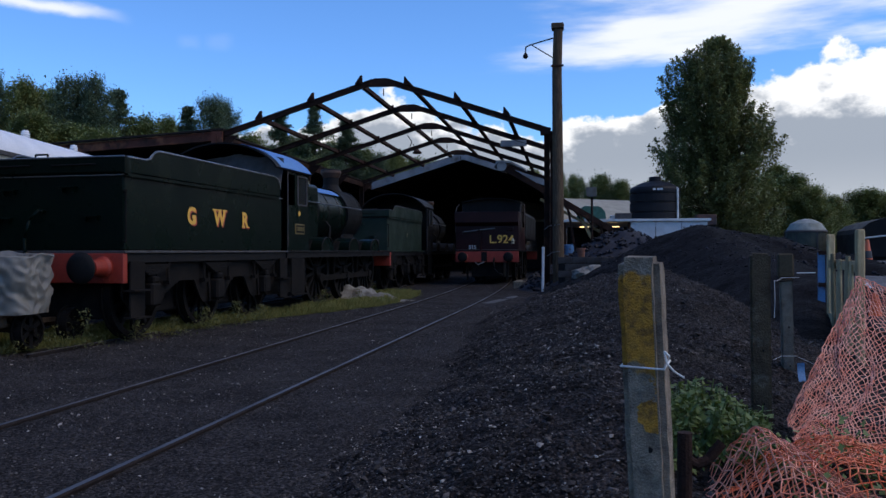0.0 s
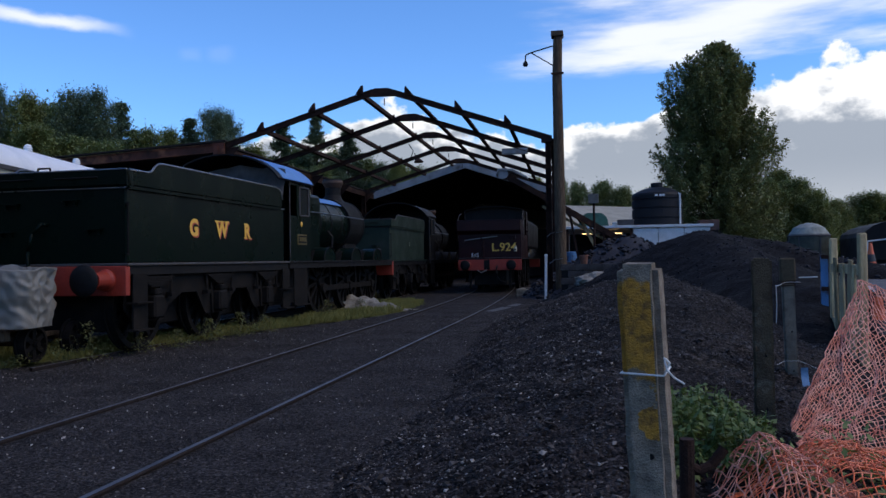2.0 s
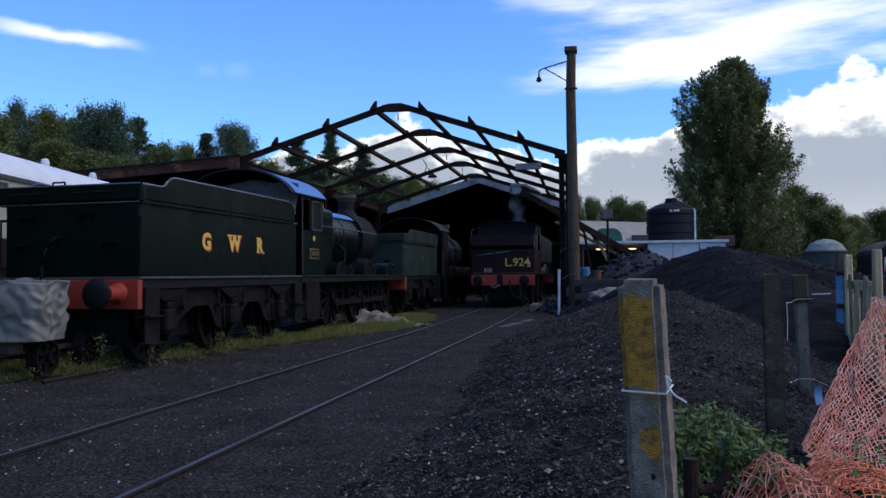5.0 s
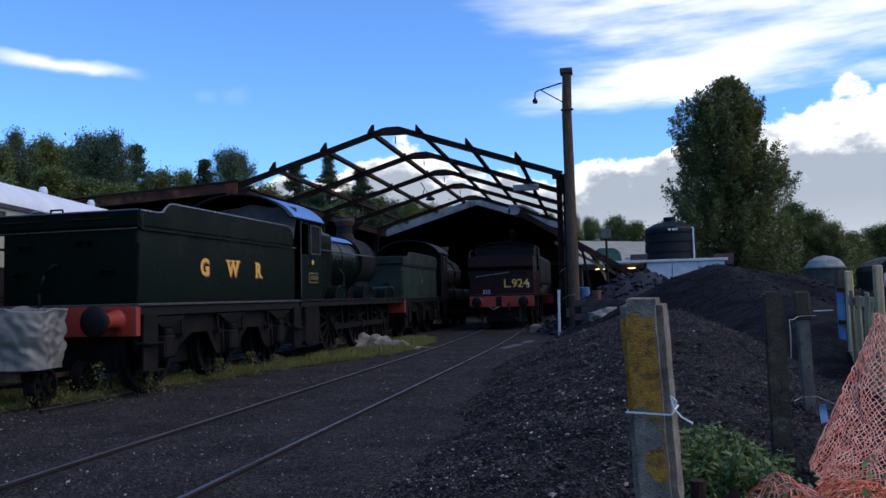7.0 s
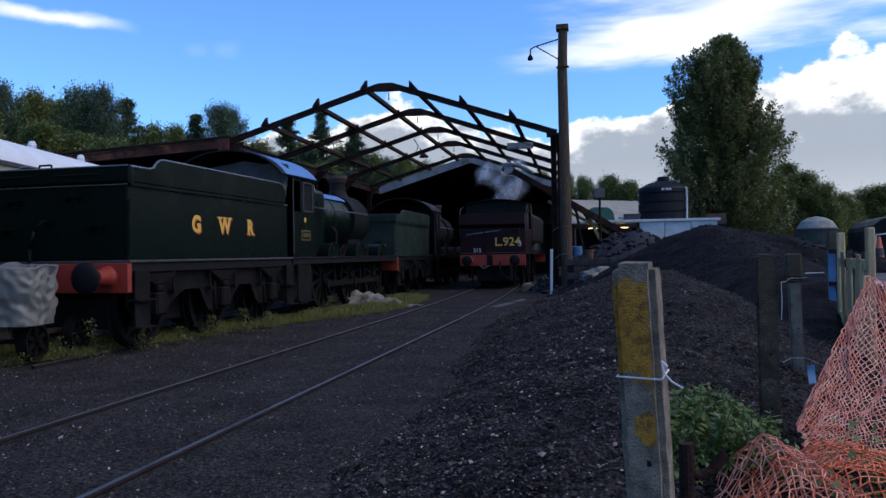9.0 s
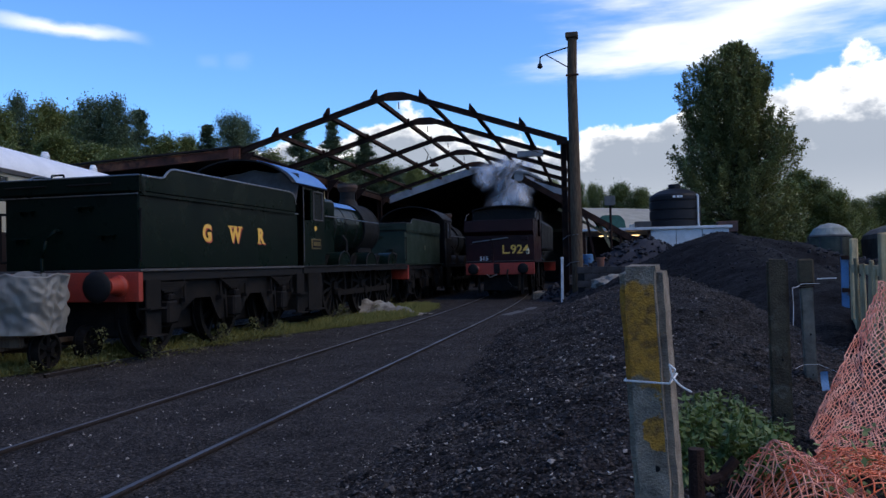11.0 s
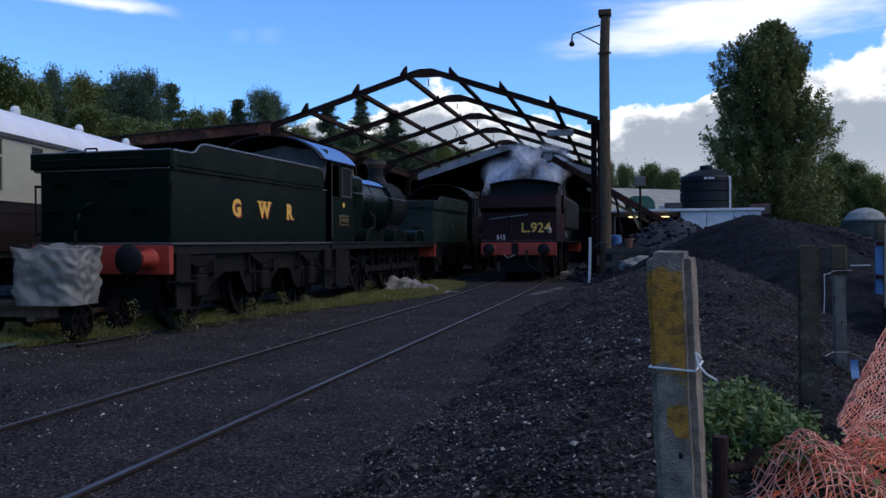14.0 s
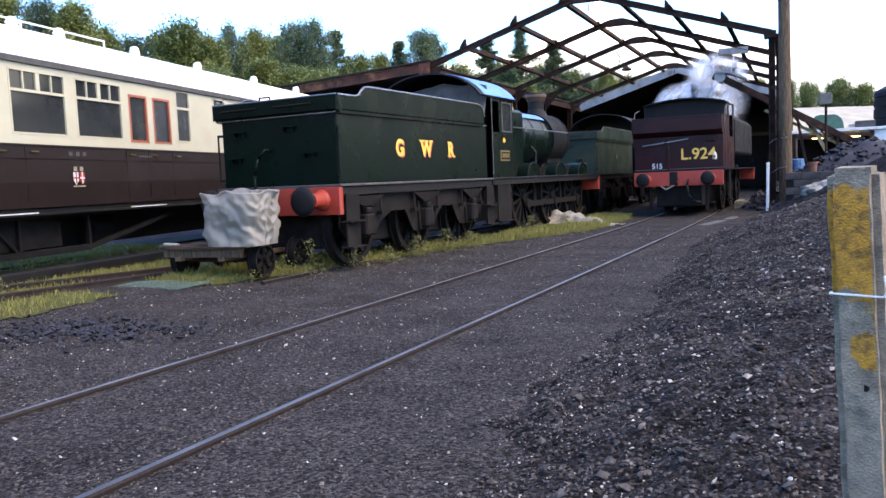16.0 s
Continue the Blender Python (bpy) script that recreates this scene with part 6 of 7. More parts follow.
    part("dome", spun(bmesh.new(), [(0.71, 2.03), (0.55, 2.28), (0.3, 2.42), (0.05, 2.47)], 28), material("pale_dome_paint", (0.25, 0.255, 0.22), 0.7, second=(0.16, 0.17, 0.14), scale=3), d, "pale weathered dome")
    part("rim", spun(bmesh.new(), [(0.745, 1.93), (0.765, 1.95), (0.765, 1.99), (0.72, 2.02)], 28), GREYTRIM, d)
    for a in range(6):
        part("rib", beam(bmesh.new(), (0.75 * math.cos(a), 0.75 * math.sin(a), 0), (0.75 * math.cos(a), 0.75 * math.sin(a), 1.95), 0.04, 0.04), GREYTRIM, d)
    v = thing("dark_wagon", "dark wagon with a rounded top and pale handrails", "wagon", pose(9.7, 27.0, 0.9, 0, 0, -8))
    pf = [(-1.2, 0.15), (1.2, 0.15), (1.25, 0.9)] + [(1.25 * math.cos(k), 0.9 + 0.55 * math.sin(k)) for k in (0.3, 0.7, 1.1, 1.57, 2.04, 2.44, 2.84)] + [(-1.25, 0.9)]
    part("body", extrude(bmesh.new(), pf, "y", 0, 5.0), BLACK, v)
    part("chassis", boxm(-1.1, 1.1, 0.1, 4.9, -0.15, 0.15), UNDER, v)
    part("handrail", pipe(bmesh.new(), [(-1.15, -0.12, 0.25), (-1.15, -0.12, 0.75), (-0.3, -0.12, 0.85), (0.8, -0.12, 0.85)], 0.025, 6), WHITE, v)
    part("headlamp", spun(bmesh.new(), [(0.09, 0), (0.09, 0.1)], 14, m=pose(0, 0, 0, 90, 0, 0), at=(-0.3, 0.0, 1.33)), STEEL, v)
    for x in (-0.9, 0.9):
        for y in (1.0, 4.0):
            part("wheel", spun(bmesh.new(), [(0.1, -0.08), (0.40, -0.08), (0.40, 0.08), (0.1, 0.08)], 20, m=ALONG_X, at=(x, y, -0.2)), UNDER, v)


far_east()


def road_z(x, y):
    return -0.02 + 0.95 * max(0.0, min(1.0, (y - 9.5) / 13.0)) + 0.02 * noise.noise(Vector((x, y, 0)))


def east_road():
    xs = [2.7 + 0.4 * i for i in range(24)]
    ys = [3.0 + 0.6 * i for i in range(70)]
    me = sheet_mesh(xs, ys, lambda x, y: road_z(x, y) if x > 2.0 + 0.12 * (y - 6) + 0.2 else -0.3, "road", ASPHALT)
    tagged(new("road", me), "grey worn asphalt road climbing past the yard", "road", kind="structure")
    mk = bmesh.new()
    for k in range(2):
        v = [mk.verts.new((x, y, road_z(x, y) + 0.012)) for x, y in ((3.6 + k, 12.0 + 2 * k), (3.75 + k, 12.0 + 2 * k), (4.6 + k, 15.5 + 2 * k), (4.4 + k, 15.5 + 2 * k))]
        mk.faces.new(v)
    tagged(new("road_marking", mesh_of(mk, "road_marking", WHITE)), "worn white road marking", "road marking", kind="structure")

    def cone(m):
        c = thing("traffic_cone", "orange traffic cone with a grey sleeve standing on the road", "traffic cone", m, group="traffic cones on the road")
        part("base", boxm(-0.20, 0.20, -0.20, 0.20, 0.0, 0.04, bev=0.02), BLACK, c)
        part("cone", spun(bmesh.new(), [(0.15, 0.03), (0.14, 0.06), (0.035, 0.72), (0.02, 0.73)], 20), CONE, c)
        part("sleeve", spun(bmesh.new(), [(0.109, 0.28), (0.111, 0.30), (0.085, 0.46), (0.081, 0.46)], 20), GREYTRIM, c)
        return c
    c = cone(pose(3.28, 10.0, road_z(3.28, 10.0), 0, 0, 10))
    copy_thing(c, pose(6.55, 20.5, road_z(6.55, 20.5), 0, 0, 40))


east_road()


def fence():
    t = thing("board_fence", "broken weathered board fence beside the coal", "fence", kind="structure")
    a, b = Vector((2.50, 8.2, 0)), Vector((2.74, 9.95, 0))
    d = b - a
    for k in range(7):
        p = a + d * (0.12 + 0.115 * k)
        w = 0.058 + 0.02 * (k % 2)
        top = (1.12, 1.20, 1.06, 1.16, 1.02, 1.22, 1.10)[k]
        bm = boxm(-0.012, 0.012, -w, w, 0.0, top, bev=0.004)
        ob = part("board", bm, FENCEWOOD, t)
        ob.matrix_basis = pose(p.x, p.y, 0.0, 7 * noise.noise(Vector((k * 1.7, 5.3, 0))), 3 * noise.noise(Vector((k * 2.3, 1.1, 4))), -7.8)
    for z in (0.35, 0.98):
        bm = bmesh.new()
        beam(bm, a + Vector((0.03, 0, z + 0.12)), b + Vector((0.03, 0, z + 0.12)), 0.05, 0.10)
        part("rail", bm, FENCEWOOD, t)
    part("post", box(bmesh.new(), 2.47, 2.545, 8.02, 8.10, -0.1, 1.46, bev=0.012), FENCEWOOD, t, "tall grey timber post")
    part("far_post", box(bmesh.new(), 2.76, 2.84, 10.0, 10.08, -0.1, 1.45, bev=0.012), FENCEWOOD, t)
    s = thing("blue_gate", "flaking blue steel gate panel", "gate")
    for k in range(2):
        part("panel", boxm(2.78 + 0.095 * k, 2.865 + 0.095 * k, 10.5 - 0.03 * k, 10.53 - 0.03 * k, 0.35, 1.24, bev=0.006), BLUE, s)
    for z in (0.86, 1.26):
        part("bar", boxm(2.77, 2.97, 10.44, 10.46, z - 0.06, z - 0.01), RUST, s)


fence()


def concrete_post(m, mat, label, w=0.125, h=1.30, worn=0.012):
    t = thing("fence_post", label, "fence post", m, group="concrete fence posts")
    bm = boxm(-w / 2, w / 2, -w / 2, w / 2, -0.3, h)
    es = [e for e in bm.edges if abs(e.verts[0].co.z - e.verts[1].co.z) > 0.5 or e.verts[0].co.z > h - 0.01]
    bmesh.ops.bevel(bm, geom=es, offset=worn, segments=2, affect="EDGES")
    bmesh.ops.subdivide_edges(bm, edges=[e for e in bm.edges if e.calc_length() > 0.5], cuts=40, use_grid_fill=True)
    for v in bm.verts:
        v.co += Vector((noise.noise(v.co * 14), noise.noise(v.co * 14 + Vector((9, 0, 0))), 0)) * 0.004
        if v.co.z > h - 0.05:
            v.co.z += 0.012 * noise.noise(v.co * 9)
    part("shaft", bm, mat, t, smooth=False)
    for z in (h - 0.55, h - 0.85):
        part("wire_hole", rodm((0.01, -w / 2 - 0.001, z), (0.012, -w / 2 + 0.004, z), 0.009, 7), BLACK, t)
    return t


POST1 = pose(0.166, 2.245, -0.04, 1.0, -2.5, -14)
concrete_post(POST1, LICHEN, "grey concrete fence post coated with ochre lichen", 0.118, 1.285, 0.018)
concrete_post(pose(0.915, 4.60, -0.04, 0, -0.4, -10), MOSSY, "dark mossy concrete fence post with a pale top", 0.108, 1.285)
slim = concrete_post(pose(1.462, 6.33, -0.05, 0, -1.2, -8), CONCRETE, "slim grey concrete fence post with a dark wired cap", 0.088, 1.27)
part("cap", boxm(-0.056, 0.056, -0.056, 0.056, 1.10, 1.285, bev=0.012), MOSSY, slim, "dark mossy cap block")
for z in (1.07, 1.085, 1.10):
    part("wire_wrap", pipe(bmesh.new(), [(-0.05, -0.05, z), (0.05, -0.05, z + 0.006), (0.05, 0.05, z), (-0.05, 0.05, z - 0.004), (-0.05, -0.05, z)], 0.004, 5), RUST, slim, "rusty wire wrap")
part("foot", boxm(-0.05, 0.05, -0.05, 0.05, -0.1, 0.36, bev=0.015), MOSSY, slim, "dark broken foot")


def ties():
    t = thing("cable_tie", "white cable tie knotted round the lichen-covered post", "cable tie", POST1)
    k = 0.060
    z = 0.972
    part("band", pipe(bmesh.new(), [(-k, -k, z), (k, -k, z - 0.008), (k, k, z), (-k, k, z + 0.005), (-k, -k, z)], 0.0028, 6), CABLE, t)
    part("tail", pipe(bmesh.new(), [(k, -k, z - 0.008), (k + 0.02, -k - 0.01, z + 0.03), (k + 0.005, -k - 0.01, z + 0.045), (k + 0.012, -k - 0.012, z + 0.01), (k + 0.03, -k - 0.01, z - 0.012), (k + 0.055, -k, z - 0.03)], 0.0026, 6), CABLE, t)
    w = thing("fence_wire", "loose pale wire strung between the fence posts", "wire")
    part("strand", pipe(bmesh.new(), [(0.975, 4.57, 1.085), (1.15, 5.3, 1.06), (1.40, 6.26, 1.05), (1.52, 6.27, 1.05)], 0.0013, 5), CABLE, w)
    part("stub", pipe(bmesh.new(), [(1.50, 6.25, 1.085), (1.62, 6.2, 1.09)], 0.004, 5), CABLE, w)
    part("loose_end", pipe(bmesh.new(), [(0.975, 4.56, 1.09), (0.978, 4.56, 0.98), (0.972, 4.55, 0.88)], 0.0015, 5), CABLE, w)
    part("low_strand", pipe(bmesh.new(), [(1.30, 6.1, 0.44), (1.39, 6.26, 0.45), (1.50, 6.27, 0.45), (1.60, 6.0, 0.41)], 0.0013, 5), CABLE, w)
    s = bmesh.new()
    bmesh.ops.create_grid(s, x_segments=6, y_segments=10, size=0.5, matrix=Matrix.LocRotScale((0, 0, 0), Euler((radians(80), 0, 0)), (0.06, 0.24, 1)))
    for v in s.verts:
        v.co.x += 0.05 * v.co.z * 4 * -1 * 0.5 + 0.02 * math.sin(v.co.z * 18)
        v.co.y += 0.02 * math.sin(v.co.z * 25)
    solid("blue_strap", s, BLUE, "scrap of blue plastic strap at the post's foot", "strap", pose(1.50, 6.10, 0.30, 0, 0, 20), smooth=True)
    b = thing("iron_stub", "rusty iron pipe stub with a bent arm", "iron bracket")
    part("upright", rodm((0.262, 2.55, -0.1), (0.264, 2.55, 0.665), 0.024, 12), RUST, b)
    part("arm", pipe(bmesh.new(), [(0.275, 2.55, 0.575), (0.30, 2.56, 0.56), (0.34, 2.57, 0.575), (0.385, 2.58, 0.63)], 0.017, 10), RUST, b)


ties()


def net_piece(name, label, surf, nu, nv, mat, r, group="", jitter=0.006):
    """Plastic mesh netting: strands along both ways over a folded surface."""
    rnd = random.Random(len(name) + nu)
    P = {}
    for i in range(nu + 1):
        for j in range(nv + 1):
            u, v = i / nu, j / nv
            p = Vector(surf(u, v))
            P[i, j] = p + Vector((rnd.gauss(0, jitter), rnd.gauss(0, jitter), rnd.gauss(0, jitter)))
    vs, fs = [], []

    def strand(a, b, k):
        d = b - a
        if d.length < 1e-5:
            return
        n1 = d.cross(Vector((0.3, 0.2, 0.93)))
        n1 = n1.normalized() if n1.length > 1e-6 else Vector((1, 0, 0))
        n2 = d.cross(n1).normalized()
        c = len(vs)
        for p in (a, b):
            for q in (0, 2.094, 4.189):
                w = p + (n1 * math.cos(q) + n2 * math.sin(q)) * r * k
                vs.append((w.x, w.y, w.z))
        fs.extend([(c, c + 1, c + 4, c + 3), (c + 1, c + 2, c + 5, c + 4), (c + 2, c, c + 3, c + 5)])
    for (i, j), p in P.items():
        if (i + 1, j) in P:
            strand(p, P[i + 1, j], 1.0)
        if (i, j + 1) in P:
            strand(p, P[i, j + 1], 1.25)
    me = bpy.data.meshes.new(name)
    me.from_pydata(vs, [], fs)
    me.materials.append(mat)
    t = thing(name, label, "netting", group=group)
    new("netting", me).parent = t
    # a thicker selvedge cord along the upper edge and both ends
    for nm, run in (("selvedge", [P[i, 0] for i in range(nu + 1)]), ("end_cord", [P[0, j] for j in range(nv + 1)]), ("end_cord", [P[nu, j] for j in range(nv + 1)])):
        part(nm, pipe(bmesh.new(), run, r * 1.7, 4), mat, t)
    return t


def lerp(a, b, k):
    return tuple(x + (y - x) * k for x, y in zip(a, b))


def nets():
    def upright(u, v):
        # u along the fence from the near low end over the tied peak and away, v from top to foot
        top = lerp((1.02, 4.45, 0.34), (1.76, 5.65, 1.09), min(1, u / 0.42)) if u < 0.42 else lerp((1.76, 5.65, 1.09), (2.75, 5.35, 0.55), (u - 0.42) / 0.58)
        foot = lerp((0.95, 4.05, 0.26), (2.55, 3.95, -0.02), u)
        p = lerp(top, foot, v)
        f = 0.045 * math.sin(9 * u + 4 * v) * (0.3 + v) + 0.07 * noise.noise(Vector((u * 3, v * 3, 1.0))) + 0.085 * (0.3 - abs(noise.noise(Vector((u * 7 + v * 2, v * 4, 6.0))))) * min(1.0, 3 * v)
        sag = 0.10 * math.sin(math.pi * v)
        return (p[0] + f - sag * 0.3, p[1] - sag + f * 0.6, p[2] + 0.02 * noise.noise(Vector((u * 6, v * 6, 4))))
    net_piece("safety_net", "faded orange safety netting tied up on a post", upright, 82, 46, NETPINK, 0.0024, jitter=0.004)

    def heap(u, v):
        # lies in a hump over the weeds
        x = 0.45 + 1.42 * u
        y = 2.55 + 1.55 * v + 0.25 * u
        hump = 0.345 * math.exp(-(((x - 0.95) / (0.42 if x < 0.95 else 0.75)) ** 2) - ((y - 3.35) / 0.55) ** 2)
        z = 0.02 + hump + 0.05 * noise.noise(Vector((x * 4, y * 4, 0))) + 0.12 * u * v + 0.08 * min(1.0, 4 * v)
        x += 0.06 * noise.noise(Vector((y * 3, z * 3, 2)))
        return (x, y, z)
    net_piece("fallen_net", "bright orange safety netting lying in folds over weeds", heap, 42, 44, NETORANGE, 0.0027, jitter=0.005)

    def over(u, v):
        x, y, z = heap(u, v)
        return (0.43 + 0.62 * u + 0.03 * math.sin(5 * v), 2.65 + 1.35 * v, z + 0.025 + 0.03 * noise.noise(Vector((u * 9, v * 3, 8))))
    net_piece("folded_net", "faded netting folded over the fallen net", over, 22, 30, NETPINK, 0.0026, jitter=0.005)


nets()


def leaf_cloud(name, spots, size, mat, parent=None, label="", category="", kind="", slim=0.55, droop=0.3, simple=False):
    """Small pointed leaves, two triangles each: spots of (x, y, z, scale)."""
    rnd = random.Random(len(spots))
    vs, fs = [], []
    for x, y, z, s in spots:
        a, b = rnd.uniform(0, 6.283), rnd.uniform(-0.9, 0.9) - droop
        l = size * s
        d = Vector((math.cos(a) * math.cos(b), math.sin(a) * math.cos(b), math.sin(b))) * l
        w = Vector((-math.sin(a), math.cos(a), rnd.uniform(-0.5, 0.5))) * l * slim * 0.5
        k = len(vs)
        p = Vector((x, y, z))
        for q in ((p + w, p + d, p - w) if simple else (p, p + d * 0.5 + w, p + d, p + d * 0.5 - w)):
            vs.append((q.x, q.y, q.z))
        fs.append((k, k + 1, k + 2) if simple else (k, k + 1, k + 2, k + 3))
    me = bpy.data.meshes.new(name)
    me.from_pydata(vs, [], fs)
    me.materials.append(mat)
    ob = new(name, me)
    if parent:
        ob.parent = parent
        return ob
    return tagged(ob, label, category, kind=kind)


def blades(name, spots, mat, label):
    """Grass: one bent narrow blade per spot (x, y, z, height)."""
    rnd = random.Random(len(spots) + 3)
    vs, fs = [], []
    for x, y, z, h in spots:
        a = rnd.uniform(0, 6.283)
        c, s = math.cos(a), math.sin(a)
        w = 0.003 + 0.004 * rnd.random() + h * 0.015
        b = h * rnd.uniform(0.1, 0.6)
        a2 = rnd.uniform(0, 6.283)
        bx, by = math.cos(a2) * b, math.sin(a2) * b
        k = len(vs)
        vs += [(x - c * w, y - s * w, z), (x + c * w, y + s * w, z), (x + bx * 0.4 + c * w * 0.7, y + by * 0.4 + s * w * 0.7, z + h * 0.6), (x + bx, y + by, z + h)]
        fs += [(k, k + 1, k + 2), (k, k + 2, k + 3)]
    me = bpy.data.meshes.new(name)
    me.from_pydata(vs, [], fs)
    me.materials.append(mat)
    return tagged(new(name, me), label, "grass", kind="stuff")


def strip_edge(y):
    """East edge of the grass along the siding."""
    pts = [(7.6, -7.75), (9.0, -7.25), (11.0, -6.75), (14.4, -6.0), (17.0, -5.0), (18.4, -4.75), (22.0, -4.95), (24.0, -5.3)]
    for (a, xa), (b, xb) in zip(pts, pts[1:]):
        if y <= b:
            return xa + (xb - xa) * (y - a) / (b - a)
    return pts[-1][1]


def plants():
    rnd = random.Random(21)
    xs = [-17 + 0.1 * i for i in range(131)]
    ys = [3.0 + 0.1 * i for i in range(220)]

    def in_strip(x, y):
        return 8.2 < y < 23.5 and strip_edge(y) - 1.7 < x < strip_edge(y) + 0.12 * noise.noise(Vector((y * 2, 0, 0)))

    def in_coach(x, y):
        if 3.0 < y < 14 and coach_x(y) - 3.6 < x < coach_x(y) + 0.45 + 0.2 * noise.noise(Vector((x, y * 2, 3))):
            return True
        return 3.0 < y < 11 and coach_x(y) + 1.25 < x + 0.2 * noise.noise(Vector((x, y * 2, 0))) < -7.9 - 0.05 * (y - 5) and not (7.0 < y < 9.9 and x > -9.6)
    tagged(new("turf", sheet_mesh(xs, ys, lambda x, y: ground_z(x, y) + 0.012 + 0.02 * noise.noise(Vector((x * 3, y * 3, 0))), "turf", TURF,
                                  lambda x, y, z: in_strip(x, y) or in_coach(x, y))), "patchy mossy turf beside the siding", "grass", kind="structure")
    g = []
    for _ in range(42000):
        y = rnd.uniform(8.2, 23.5)
        x = strip_edge(y) - 1.6 * rnd.random() ** 1.5
        if in_strip(x, y):
            e = (strip_edge(y) - x)
            h = rnd.uniform(0.04, 0.11) * (1 + 1.1 * max(0, noise.noise(Vector((x * 1.3, y * 1.3, 5))))) * (1.5 if 0.3 < e < 1.1 else 1)
            g.append((x, y, ground_z(x, y), h))
    for _ in range(42000):
        y = rnd.uniform(3.0, 14.0)
        x = rnd.uniform(-17.0, -7.5)
        if in_coach(x, y):
            g.append((x, y, ground_z(x, y), rnd.uniform(0.03, 0.10)))
    blades("grass_strip", g, GRASS, "rough yellow-green grass along the siding")
    w = []
    for cx, cy, hh, n in ((-6.75, 9.35, 0.5, 90), (-6.95, 9.0, 0.3, 50), (-6.5, 10.2, 0.25, 60), (-6.3, 11.9, 0.35, 160), (-6.15, 12.7, 0.4, 150), (-6.0, 13.4, 0.3, 120), (-5.85, 16.4, 0.42, 170),
                          (-5.9, 19.2, 0.3, 80), (-9.9, 6.6, 0.3, 120), (-9.6, 5.2, 0.25, 90), (-6.4, 22.0, 0.5, 90), (-7.2, 8.6, 0.15, 50), (-6.3, 10.9, 0.25, 90)):
        for _ in range(n * 3):
            k = rnd.random() ** 1.5
            w.append((cx + rnd.gauss(0, 0.13 * (1.2 - k)), cy + rnd.gauss(0, 0.13 * (1.2 - k)), k * hh, 0.5 + 0.6 * rnd.random()))
    leaf_cloud("trackside_weeds", w, 0.048, DRYWEED, None, "straggling weeds among the siding grass", "weeds", "stuff")
    b = thing("nettle_bush", "low green leafy bush growing behind the fence posts", "bush")
    sp, st = [], bmesh.new()
    for _ in range(120):
        x, y = rnd.uniform(0.30, 0.82), rnd.uniform(3.55, 4.40)
        g0 = max(ground_z(x, y), ash_z(x, y) if heap_height(x, y) > 0 else -1)
        h = 0.07 + 0.21 * max(0, 1 - ((x - 0.56) / 0.42) ** 2 - ((y - 3.95) / 0.6) ** 2) * rnd.uniform(0.5, 1.25)
        tx, ty = x + rnd.gauss(0, 0.06), y + rnd.gauss(0, 0.06)
        rod(st, (x, y, g0 - 0.02), (tx, ty, g0 + h), 0.003, 4)
        for k in range(22):
            f = rnd.uniform(0.3, 1.0)
            sp.append((x + (tx - x) * f, y + (ty - y) * f, g0 + h * f, rnd.uniform(0.5, 1.25)))
    part("stem", st, WEED, b)
    leaf_cloud("leaves", sp, 0.052, WEED, b, slim=0.5)
    u = []
    for _ in range(2600):
        x, y = rnd.uniform(0.75, 2.1), rnd.uniform(3.0, 4.9)
        h = 0.34 * math.exp(-(((x - 1.02) / 0.45) ** 2) - ((y - 3.45) / 0.6) ** 2) + 0.10
        u.append((x, y, h * rnd.uniform(0.3, 1.3), rnd.uniform(0.5, 1.1)))
    leaf_cloud("net_weeds", u, 0.05, WEED, None, "weeds under the orange netting", "weeds", "stuff")


plants()


